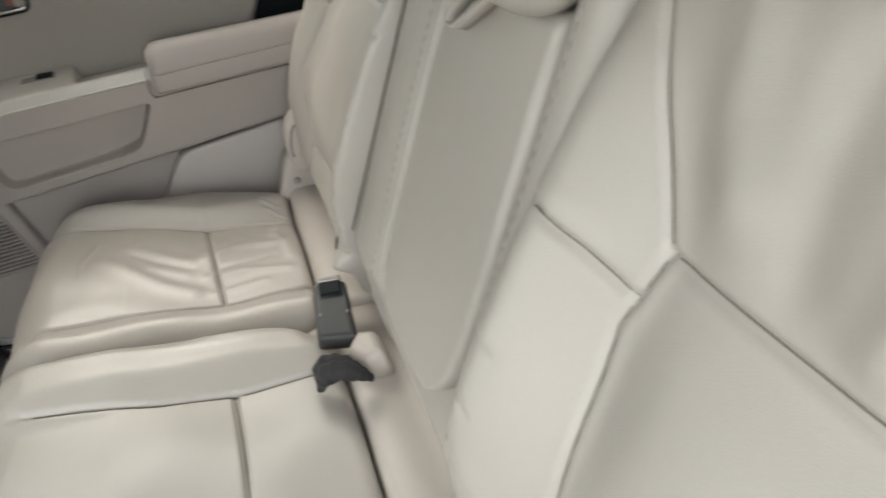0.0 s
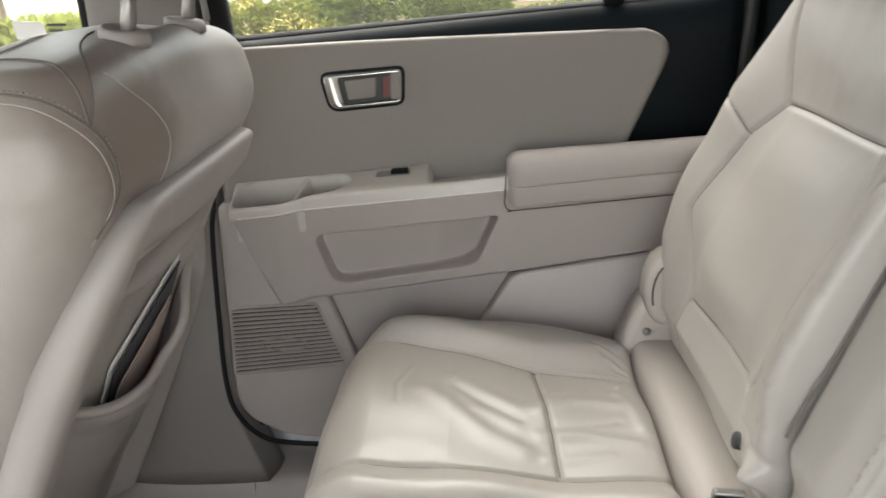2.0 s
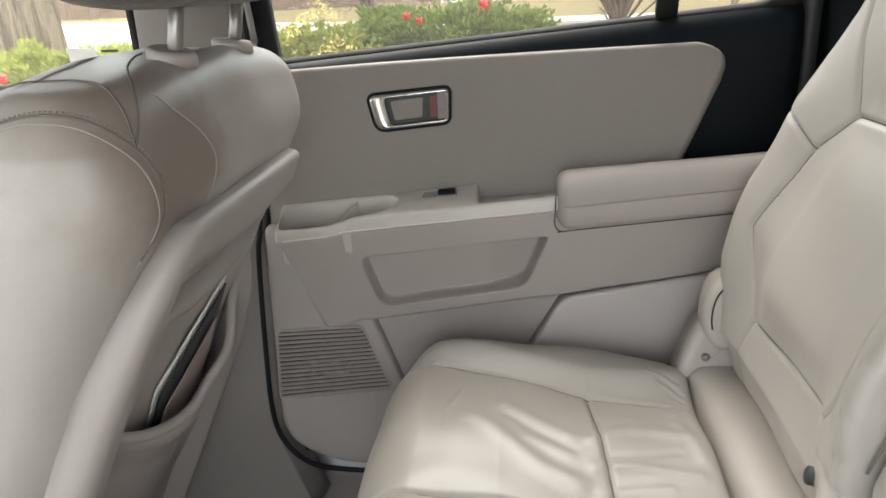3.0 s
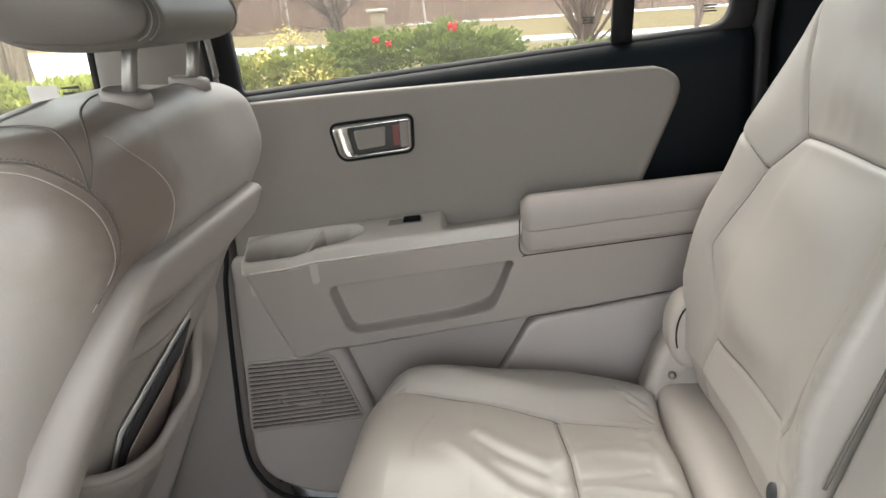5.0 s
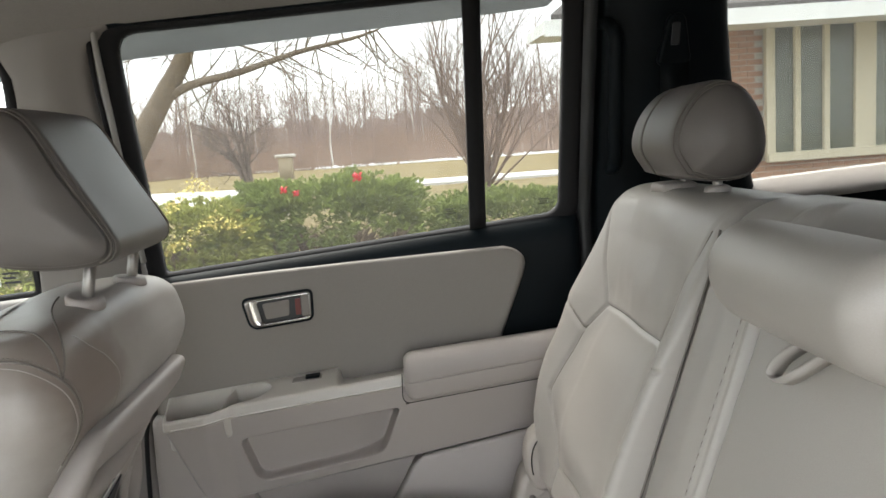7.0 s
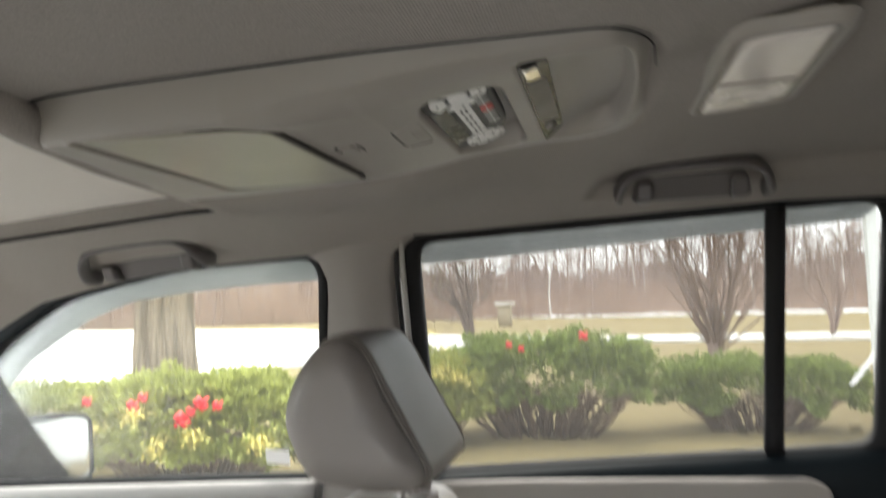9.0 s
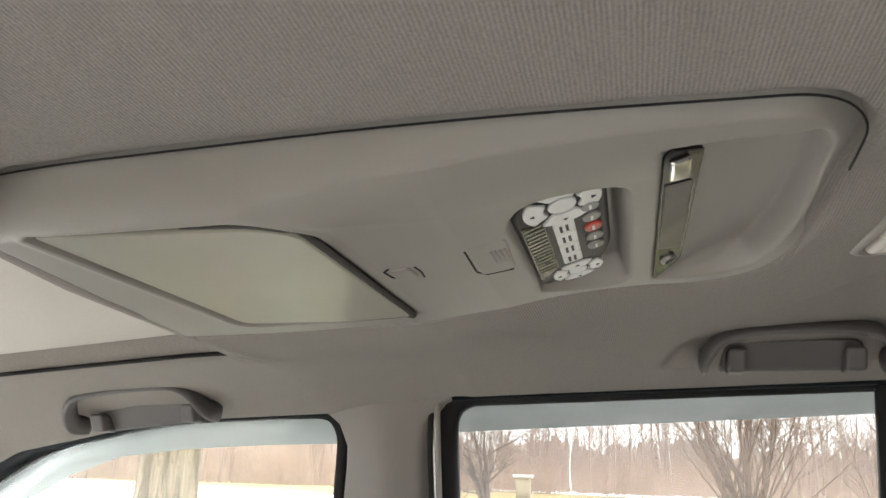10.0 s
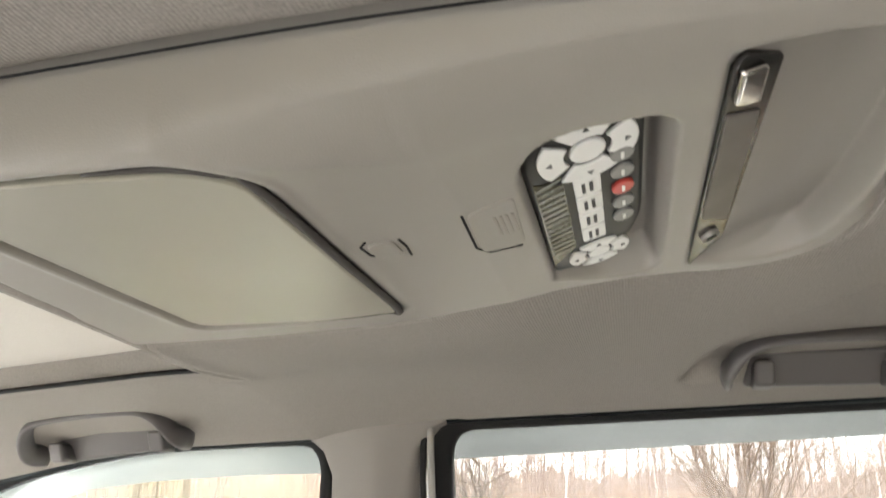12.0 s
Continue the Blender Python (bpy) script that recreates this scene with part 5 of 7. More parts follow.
def build_rear_door():
    door = thing("car_door", (-0.55, 0.80, 0.65), "closed rear car door with beige armrest, cup holders and window", "car door", "car doors")
    # black carrier with the window sill
    rings = []
    for x in np.linspace(-0.968, -0.175, 40):
        zt = float(lerp(x, BELT))
        rings.append([(x, 0.797, 0.66), (x, 0.797, zt - 0.055), (x, 0.800, zt - 0.022), (x, 0.812, zt - 0.008), (x, glass_y(zt) + 0.004, zt + 0.002), (x, 0.885, zt - 0.01), (x, 0.885, 0.66)])
    piece("door_carrier", *loft(rings), BLACK, door, "black plastic window sill and carrier")
    # grained upper panel with a rounded rear corner
    rear = [(1.08, -0.35), (1.165, -0.345), (1.305, -0.287), (1.325, -0.282), (1.34, -0.285), (1.352, -0.297), (1.36, -0.318)]
    top = [(-0.975, 1.325), (-0.955, 1.338), (-0.78, 1.346), (-0.60, 1.352), (-0.315, 1.359), (-0.28, 1.36)]

    def up(a, b, d):
        return (a, 0.785 - d, 1.08 + (b - 1.08) * (float(lerp(a, top)) - 1.08) / 0.28)

    v, f = padded(-0.975, lambda b: float(lerp(b, rear)), 1.08, 1.36, up, lambda A, B: np.full(np.shape(A), 0.010), 0.007, (0.004, 0.006), 0.008, 70, 50, 0.5)
    piece("upper_panel", v, f, TAUPE, door, "dark taupe grained vinyl upper panel")
    # lower carrier with a rounded front lower corner
    lo = rounded([(-0.985, 1.10), (-0.995, 0.70), (-0.90, 0.652), (-0.715, 0.652), (-0.875, 1.10)], [0.02, 0.09, 0.05, 0.03, 0.02], 12)
    piece("grille_panel", *slab(lo, lambda a, b, d: (a, 0.799 - d, b), 0.032, 0.008, 4), PLASTIC, door)
    lo = rounded([(-0.86, 1.10), (-0.80, 0.652), (-0.16, 0.652), (-0.16, 1.10)], 0.01, 3)
    piece("lower_panel", *slab(lo, lambda a, b, d: (a, 0.799 - d, b), 0.010, 0.003), PLASTIC, door)
    # armrest body: a profile swept along the door, with the pocket and the cup wells pressed in
    rings = []
    for x in np.concatenate([np.linspace(-0.952, -0.740, 240), np.linspace(-0.739, -0.175, 300)]):
        zt, zb = ledge_z(x), fascia_bottom(x)
        out = 0.687 + 0.016 * float(smooth(-0.872, -0.828, x))
        low = float(ledge_rise(x, np.array([out]))[0])
        back = [(0.786, zt - 0.012), (0.784, zt - 0.004)]
        ledge = [(y, zt) for y in np.linspace(0.781, out + 0.006, 84)]
        lip = [(out + 0.0035, zt + low - 0.0007), (out + 0.0015, zt + low - 0.0025), (out + 0.0004, zt + low - 0.006), (out, zt - 0.0155), (out - 0.0015, zt - 0.0185), (out - 0.001, zt - 0.0205), (out + 0.002, zt - 0.0215), (out + 0.006, zt - 0.0220)]
        face = [(out + 0.008 + 0.020 * s ** 1.5, zt - 0.0222 + (zb - zt + 0.0222) * s) for s in np.linspace(0.02, 1, 84)]
        end = [(out + 0.033, zb - 0.004), (0.745, zb - 0.007), (0.770, zb - 0.008)]
        P = np.array(back + ledge + lip + face + end)
        Y, Z = P[:, 0].copy(), P[:, 1].copy()
        on = np.zeros(len(P), bool)
        on[86:] = True
        flat = ~on
        # pocket in the fascia
        deep = on & (P[:, 1] < zt - 0.0222)
        dp = inside_dist(np.full(len(Z), x), P[:, 1], POCKET)
        Y = Y + np.where(deep, pocket_depth(x) * smooth(-0.0015, 0.004, dp), 0)
        Y = np.minimum(Y, 0.786)
        # ledge relief and wells
        rise = ledge_rise(x, P[:, 0])
        dc = inside_dist(np.full(len(Z), x), P[:, 0], CUPS)
        fin = math.e ** -(((x + 0.838 - 0.25 * (P[:, 0] - 0.74)) / 0.0055) ** 4)
        Z = Z + np.where(flat, rise - 0.058 * smooth(0.0, 0.0045, dc) * (1 - 0.90 * fin), 0)
        # leading edge, which slants rearwards lower down
        q = np.clip((-0.932 + 0.36 * np.clip(zt - 0.022 - P[:, 1], 0, 1) - x) / 0.020, 0, 1)
        Y = Y + (0.786 - Y) * (1 - np.sqrt(1 - 0.999 * q * q))
        rings.append([(x, y, z) for y, z in zip(Y, Z)])
    n = 95
    piece("armrest", *loft([r[n - 1:] for r in rings], closed=False), PLASTIC, door, "mauve beige moulded fascia with a pocket")
    piece("armrest_bezel", *loft([r[:n] for r in rings], closed=False), BEZEL, door, "pale smooth ledge with two cup wells")
    # pale tube that draws the highlight along the lip
    edge = [(x, 0.6845 + 0.016 * float(smooth(-0.872, -0.828, x)), ledge_z(x) - 0.0185) for x in np.linspace(-0.925, -0.528, 90)]
    piece("bezel_glint", *tube(edge, 0.0013, 6), BEZELGLINT, door, "thin pale edge line under the ledge")
    # padded cap with a seam
    cap = []
    for x in np.linspace(-0.520, -0.175, 50):
        q = max(0.0, (-0.502 - x) / 0.018)
        s = math.sqrt(max(0.015, 1 - q * q))
        z0, z1 = 1.111 + 0.098 * (x + 0.520), 1.194 + 0.072 * (x + 0.520)
        prof = curve_through([(0.778, z0 + 0.01, 0), (0.700, z0 + 0.001, 0), (0.6865, z0 + 0.010, 0), (0.6845, z0 + 0.032, 0), (0.6870, z0 + 0.0345, 0), (0.6845, z0 + 0.037, 0), (0.6855, z1 - 0.022, 0), (0.696, z1 - 0.006, 0), (0.716, z1 - 0.001, 0), (0.778, z1 - 0.016, 0)], 4)
        zm = (z0 + z1) / 2
        cap.append([(x, 0.745 + (p[0] - 0.745) * (0.75 + 0.25 * s), zm + (p[1] - zm) * (0.62 + 0.38 * s)) for p in prof])
    piece("armrest_pad", *loft(cap), PLASTIC, door, "soft padded armrest cap with seam")
    # dark joints round the cap, under the lip and under the fascia
    joint = curve_through([(-0.5235, 0.688, 1.165), (-0.5245, 0.686, 1.140), (-0.5245, 0.6875, 1.120), (-0.515, 0.6895, 1.1105), (-0.49, 0.690, 1.1125), (-0.18, 0.690, 1.1435)], 5)
    piece("joint", *tube(joint, 0.0010, 6), GRILLEBED, door, "thin dark joint round the cap")
    # pale lower rear panel
    lr = rounded([(-0.508, 0.979), (-0.18, 1.034), (-0.18, 0.80), (-0.61, 0.80)], 0.02, 6)
    piece("kick_panel", *slab(lr, lambda a, b, d: (a, 0.789 - d, b), 0.032, 0.006), PLASTIC_MAUVE, door, "paler smooth lower panel")
    # speaker grille: bed with the shade behind the slats painted on, frame and slats
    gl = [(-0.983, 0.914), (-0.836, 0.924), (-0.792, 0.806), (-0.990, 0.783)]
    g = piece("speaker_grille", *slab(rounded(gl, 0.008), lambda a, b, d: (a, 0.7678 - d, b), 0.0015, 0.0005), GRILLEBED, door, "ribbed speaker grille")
    rim = [(a, 0.7655, b) for a, b in rounded(gl, 0.010)]
    piece("grille_rim", *tube(rim + rim[:1], 0.0026, 6, caps=False), PLASTIC, g)
    for k in range(16):
        s = (k + 0.5) / 16
        xa, xb = -0.981 - 0.007 * s, -0.838 + 0.044 * s
        za, zb = 0.912 - 0.127 * s, 0.921 - 0.113 * s
        v, f = loft([[(x, 0.7668, z - 0.0021), (x, 0.7618, z - 0.0014), (x, 0.7606, z + 0.0002), (x, 0.7618, z + 0.0016), (x, 0.7668, z + 0.0019)] for x, z in ((xa, za), (xb, zb))])
        piece("slat", v, f, PLASTIC, g, smooth=False)
    ring = tube([(-0.895 + 0.040 * math.cos(a), 0.7612, 0.848 + 0.012 * math.sin(a)) for a in np.linspace(0, 2 * math.pi, 24)], 0.0014, 5, caps=False)
    piece("speaker_ring", *ring, TAUPE, g, "faint oval speaker outline")
    # inside handle: chrome frame round a dark well with a lever and a red lock flag
    hx, hz = -0.738, 1.279
    def hp(a, b, d):
        return (hx + a, 0.775 - d, hz + b + 0.06 * a)
    fr_o = rounded([(-0.062, 0.024), (-0.050, -0.030), (0.060, -0.026), (0.062, 0.026)], [0.012, 0.016, 0.010, 0.010], 6)
    fr_i = rounded([(-0.036, 0.017), (-0.028, -0.022), (0.056, -0.019), (0.058, 0.020)], [0.005, 0.006, 0.004, 0.004], 6)
    piece("handle_bezel", *slab(inset(fr_o, -0.0035), hp, 0.0025, 0.001), BLACK, door, "dark edge round the door handle")
    rings = [[hp(a, b, 0.0) for a, b in fr_o], [hp(a, b, 0.006) for a, b in inset(fr_o, 0.0015)], [hp(a, b, 0.009) for a, b in inset(fr_o, 0.0045)], [hp(a, b, 0.0075) for a, b in inset(fr_i, -0.0015)], [hp(a, b, 0.002) for a, b in fr_i]]
    piece("handle_frame", *loft(rings, caps=False), CHROME, door, "satin chrome handle frame")
    piece("handle_well", *slab(fr_i, hp, 0.0032, 0.0005), BUCKLE, door, "dark recess of the handle")
    lev = slab(rounded([(-0.027, 0.013), (-0.022, -0.016), (0.020, -0.014), (0.022, 0.015)], 0.004), lambda a, b, d: hp(a, b, 0.0028 + d), 0.003, 0.0015)
    piece("handle_lever", *lev, TAUPE, door, "taupe handle lever")
    piece("lock_slider", *slab(rounded([(0.043, 0.020), (0.043, -0.019), (0.059, -0.019), (0.060, 0.020)], 0.003), lambda a, b, d: hp(a, b, 0.003 + d), 0.005, 0.002), TAUPE, door, "taupe lock slider")
    piece("lock_flag", *slab(rounded([(0.032, 0.014), (0.032, -0.015), (0.042, -0.015), (0.042, 0.015)], 0.001), lambda a, b, d: hp(a, b, 0.003 + d), 0.002, 0.0005), RED, door, "dark red unlocked flag")
    # window switch sunk in the ledge
    def sp(a, b, d):
        return (a, b, ledge_z(a) + float(ledge_rise(a, b)) + d)
    piece("switch_slot", *slab(rounded([(-0.722, 0.744), (-0.668, 0.742), (-0.668, 0.758), (-0.720, 0.760)], 0.003), lambda a, b, d: sp(a, b, d - 0.001), 0.002, 0.0005), TAUPE, door, "shallow switch recess")
    piece("window_switch", *slab(rounded([(-0.698, 0.746), (-0.671, 0.744), (-0.671, 0.756), (-0.698, 0.758)], 0.002), lambda a, b, d: sp(a, b, d + 0.001), 0.004, 0.0015), BLACK, door, "black window switch")
    # window frame, divider, glass, outside visor
    def gp(a, b, d):
        return (a, glass_y(b) - d, b)
    hole = rounded([(-0.950, 1.350), (-0.205, 1.410), (-0.203, 1.798), (-0.945, 1.766)], [0.01, 0.03, 0.03, 0.035], 8)
    outer = rounded([(-0.978, 1.335), (-0.172, 1.395), (-0.172, 1.822), (-0.972, 1.795)], [0.01, 0.03, 0.03, 0.05], 8)
    rings = [[gp(a, b, -0.02) for a, b in outer], [gp(a, b, 0.008) for a, b in outer], [gp(a, b, 0.010) for a, b in inset(outer, 0.006)], [gp(a, b, 0.006) for a, b in inset(hole, -0.004)], [gp(a, b, -0.004) for a, b in hole], [gp(a, b, -0.02) for a, b in hole], [gp(a, b, -0.02) for a, b in outer]]
    win = piece("window", *loft(rings, caps=False), RUBBER, door, "black window frame")
    div = []
    for z in np.linspace(1.385, 1.805, 14):
        c = -0.3605
        div.append([(c - 0.0155, glass_y(z) + 0.004, z), (c - 0.0145, glass_y(z) - 0.008, z), (c + 0.0145, glass_y(z) - 0.008, z), (c + 0.0155, glass_y(z) + 0.004, z)])
    piece("divider", *loft(div), RUBBER, win, "black upright between the panes")
    for nm, o in (("pane", [(-0.955, 1.345), (-0.375, 1.392), (-0.375, 1.800), (-0.95, 1.775)]), ("quarter_pane", [(-0.345, 1.395), (-0.2, 1.407), (-0.2, 1.803), (-0.345, 1.801)])):
        p = piece(nm, [gp(a, b, -0.008) for a, b in o] + [gp(a, b, -0.012) for a, b in o], [(0, 1, 2, 3), (7, 6, 5, 4), (0, 4, 5, 1), (1, 5, 6, 2), (2, 6, 7, 3), (3, 7, 4, 0)], GLASS, win, "tinted privacy glass", smooth=False)
        p.visible_shadow = False
    for cx, cz in ((-0.410, 1.426), (-0.234, 1.432)):
        for k in range(3):
            w2 = 0.010 - 0.003 * (k % 2)
            bar = slab([(cx - w2, cz - 0.004 + 0.004 * k), (cx + w2, cz - 0.004 + 0.004 * k), (cx + w2, cz - 0.002 + 0.004 * k), (cx - w2, cz - 0.002 + 0.004 * k)], lambda a, b, d: gp(a, b, d - 0.0075), 0.0004, 0.0001, 1)
            piece("printed_bar", *bar, PRINT, win, "small dark printed mark on the glass")
    vis = []
    for x in np.linspace(-0.985, -0.19, 24):
        z1, z0 = float(lerp(x, [(-0.985, 1.785), (-0.2, 1.82)])), float(lerp(x, [(-0.985, 1.722), (-0.95, 1.731), (-0.375, 1.764), (-0.22, 1.774), (-0.19, 1.80)]))
        vis.append([(x, glass_y(z1) + 0.02, z1), (x, glass_y(z0) + 0.045, z0), (x, glass_y(z0) + 0.048, z0), (x, glass_y(z1) + 0.024, z1)])
    piece("rain_visor", *loft(vis), VISOR, win, "grey acrylic rain visor above the glass")
    return door


def build_front_door():
    door = thing("car_door", (-1.6, 0.82, 0.65), "front passenger car door with pale armrest and window", "car door", "car doors")
    rings = []
    for x in np.linspace(-2.2, -1.185, 30):
        zt = float(lerp(x, BELT))
        rings.append([(x, 0.815, 0.62), (x, 0.815, 1.16), (x, 0.806, zt - 0.06), (x, 0.812, zt - 0.03), (x, 0.822, zt - 0.008), (x, glass_y(zt) + 0.004, zt + 0.002), (x, 0.885, zt - 0.01), (x, 0.885, 0.62)])
    piece("door_panel", *loft(rings), GREYTRIM, door, "grey beige door panel")
    sill = []
    for x in np.linspace(-2.2, -1.185, 30):
        zt = float(lerp(x, BELT))
        sill.append([(x, 0.808, zt - 0.035), (x, 0.803, zt - 0.022), (x, 0.806, zt - 0.002), (x, 0.826, zt + 0.004), (x, 0.826, zt - 0.02)])
    piece("window_sill", *loft(sill), GREYTRIM, door, "pale grey window sill")
    arm = []
    for x in np.linspace(-2.1, -1.20, 40):
        z = 1.055 + 0.03 * (x + 1.8)
        k = 0.05 * float(smooth(-1.22, -1.30, x))
        arm.append([(x, 0.81, z + 0.03), (x, 0.80 - k, z + 0.03), (x, 0.775 - k, z + 0.024), (x, 0.765 - k, z), (x, 0.775 - k, z - 0.04), (x, 0.79, z - 0.06), (x, 0.79, z - 0.14), (x, 0.775 - k, z - 0.17), (x, 0.81, z - 0.19)])
    piece("armrest", *loft(arm), PLASTIC, door, "pale beige armrest")
    h = slab(rounded([(-1.83, 1.155), (-1.83, 1.215), (-1.755, 1.215), (-1.755, 1.155)], 0.012), lambda a, b, d: (a, 0.812 - d, b), 0.012, 0.005)
    piece("door_handle", *h, CHROME, door, "chrome door handle")
    h = slab(rounded([(-1.82, 1.17), (-1.82, 1.20), (-1.775, 1.20), (-1.775, 1.17)], 0.006), lambda a, b, d: (a, 0.80 - d, b), 0.004, 0.001)
    piece("handle_well", *h, BLACK, door)
    sw = slab(rounded([(-1.70, 0.765), (-1.66, 0.765), (-1.66, 0.785), (-1.70, 0.785)], 0.004), lambda a, b, d: (a, b - 0.02, 1.085 + d), 0.012, 0.004)
    piece("window_switch", *sw, BLACK, door, "black window switch")
    def gp(a, b, d):
        return (a, glass_y(b) - d, b)
    hole = rounded([(-2.12, 1.290), (-1.190, 1.335), (-1.132, 1.748), (-1.433, 1.735), (-1.69, 1.682), (-1.85, 1.595), (-2.05, 1.42)], [0.02, 0.01, 0.05, 0.1, 0.1, 0.1, 0.1], 8)
    outer = inset(hole, -0.02)
    rings = [[gp(a, b, -0.02) for a, b in outer], [gp(a, b, 0.008) for a, b in outer], [gp(a, b, 0.006) for a, b in inset(hole, -0.004)], [gp(a, b, -0.02) for a, b in hole]]
    win = piece("window", *loft(rings, caps=False), RUBBER, door, "black window frame")
    label = slab(rounded([(-1.300, 1.352), (-1.250, 1.349), (-1.248, 1.378), (-1.298, 1.381)], 0.003), lambda a, b, d: gp(a, b, d - 0.0075), 0.0006, 0.0002, 1)
    piece("inspection_label", *label, PAPER, win, "small pale label on the glass")
    for k in range(3):
        bar = slab([(-1.242, 1.354 + 0.009 * k), (-1.212 - 0.008 * (k % 2), 1.354 + 0.009 * k), (-1.212 - 0.008 * (k % 2), 1.358 + 0.009 * k), (-1.242, 1.358 + 0.009 * k)], lambda a, b, d: gp(a, b, d - 0.0075), 0.0005, 0.0001, 1)
        piece("printed_bar", *bar, PRINT, win, "dark printed bar on the glass")
    o = inset(hole, -0.006)
    p = piece("pane", *loft([[gp(a, b, -0.008) for a, b in o], [gp(a, b, -0.012) for a, b in o]]), FRONTGLASS, win, "clear front side glass", smooth=False)
    p.visible_shadow = False
    vis = []
    for x, z1 in ((-1.92, 1.56), (-1.85, 1.615), (-1.69, 1.70), (-1.56, 1.735), (-1.433, 1.75), (-1.28, 1.76), (-1.13, 1.77)):
        z0 = z1 - (0.055 if x < -1.2 else 0.06)
        vis.append([(x, glass_y(z1) + 0.02, z1), (x + (0.02 if x < -1.6 else 0), glass_y(z0) + 0.045, z0), (x + (0.02 if x < -1.6 else 0), glass_y(z0) + 0.048, z0), (x, glass_y(z1) + 0.024, z1)])
    piece("rain_visor", *loft(vis), VISOR, win, "grey acrylic rain visor above the glass")
    # outside mirror
    m = thing("side_mirror", (-2.03, 0.98, 1.25), "white car side mirror with black rim outside the front window", "side mirror")
    # housing leans over; its glass looks back along the car
    o = rounded([(0.93, 1.232), (1.145, 1.236), (1.150, 1.40), (1.10, 1.412), (0.945, 1.405)], [0.03, 0.035, 0.035, 0.03, 0.03], 7)
    def mp(a, b, d):
        return (-1.985 + 0.455 * (a - 1.04) - 0.10 * (b - 1.32) - d, a, b)
    piece("housing", *loft([[mp(a, b, -0.002) for a, b in inset(o, 0.006)], [mp(a, b, -0.006) for a, b in o], [mp(a, b, 0.03) for a, b in o], [mp(a, b, 0.08) for a, b in inset(o, 0.02)], [mp(a, b, 0.10) for a, b in inset(o, 0.05)]]), BLACK, m, "black mirror housing")
    piece("mirror_glass", *slab(inset(o, 0.012), lambda a, b, d: mp(a, b, -0.004 - d), 0.004, 0.001), MIRROR, m, "mirror glass")
    arm = slab(rounded([(-2.08, 1.225), (-2.00, 1.225), (-2.00, 1.262), (-2.08, 1.262)], 0.01), lambda a, b, d: (a, 0.86 + d, b), 0.10, 0.01)
    piece("mirror_arm", *arm, BLACK, m)
    return door


# ---- overhead ----
def build_console():
    con = thing("overhead_console", (-0.82, 0.0, 1.80), "beige plastic overhead console with screen lid and remote control", "overhead console")
    out = console_outline()
    REM = rounded([(-0.7475, -0.033), (-0.738, -0.052), (-0.726, -0.0590), (-0.708, -0.0585), (-0.690, -0.056), (-0.681, -0.045), (-0.683, 0.118), (-0.692, 0.136), (-0.716, 0.132), (-0.746, 0.1145)], [0.012, 0.01, 0.01, 0.01, 0.01, 0.01, 0.012, 0.012, 0.01, 0.004], 5)
    LIDP = rounded([(-0.982, -0.101), (-0.856, -0.098), (-0.835, -0.084), (-0.835, 0.112), (-0.887, 0.127), (-0.984, 0.131)], [0.006, 0.02, 0.02, 0.005, 0.02, 0.02], 5)

    def under(X, Y):
        d = inside_dist(X, Y, out)
        top = lerp(X, ROOF_MID) + 0.004
        drop = lerp(X, CONSOLE_DROP) + 0.004
        soft = np.interp(X, [-0.86, -0.78], [0.016, 0.055])
        near = 0.38 * smooth(0.04, -0.075, Y)
        side = smooth(0.03, 0.09, Y)
        fall = drop * (side * smooth(-0.004, 0.002, d) + (1 - side) * ((1 - near) * smooth(-0.001, 0.013, d) + near * smooth(0.0, soft, d)))
        z = top - fall
        # a rolled lip along the near side
        z = z - 0.0045 * np.exp(-((d - 0.022) / 0.024) ** 2) * smooth(-0.02, -0.08, Y) * smooth(-0.875, -0.82, X)
        # lid recess, deepest along its rear edge
        z = z + 0.0120 * smooth(0.0, 0.002, inside_dist(X, Y, LIDP))
        z = z - 0.0012 * np.exp(-((inside_dist(X, Y, LIDP) + 0.003) / 0.003) ** 2)
        # bay of the remote control: its floor follows the remote, its rear and far walls are soft
        floor = rp_z(X) + 0.0095
        open_r = smooth(-0.682, -0.6945, X) * smooth(0.137, 0.116, Y)
        z = z + np.maximum(floor - z, 0) * open_r * smooth(0.0, 0.003, inside_dist(X, Y, REM))
        # rear bay: a slanted front wall with the socket strip, then a shallow floor up to the rear rim
        wall, bed = 1.8065 + 0.49 * (X + 0.6695), lerp(X, ROOF_MID) + 0.010 - 0.07 * (X + 0.63)
        deep = wall - 0.004 * np.log1p(np.exp((wall - bed) / 0.004))
        mask = smooth(-0.090, -0.080, Y - 0.10 * np.maximum(0, X + 0.64)) * smooth(0.150, 0.118, Y) * smooth(0.012, 0.022, d) * smooth(-0.6715, -0.6690, X)
        return z + np.maximum(deep - z, 0) * mask

    xs, ys = np.linspace(-1.10, -0.572, 440), np.linspace(-0.136, 0.176, 270)
    X, Y = np.meshgrid(xs, ys, indexing="ij")
    Z = under(X, Y)
    keep = inside_dist(X, Y, out) > -0.004
    idx = -np.ones(X.shape, int)
    idx[keep] = np.arange(keep.sum())
    verts = np.stack([X, Y, Z], -1)[keep]
    faces = []
    for i in range(len(xs) - 1):
        for j in range(len(ys) - 1):
            q = (idx[i, j], idx[i + 1, j], idx[i + 1, j + 1], idx[i, j + 1])
            if min(q) >= 0:
                faces.append(q)
    piece("console_body", verts, faces, CONSOLE, con)
    # dark line where the console meets the headliner
    edge = [(a, b, float(lerp(a, ROOF_MID)) - 0.0075) for a, b in itertools.takewhile(lambda p: p[1] < -0.02, out)]
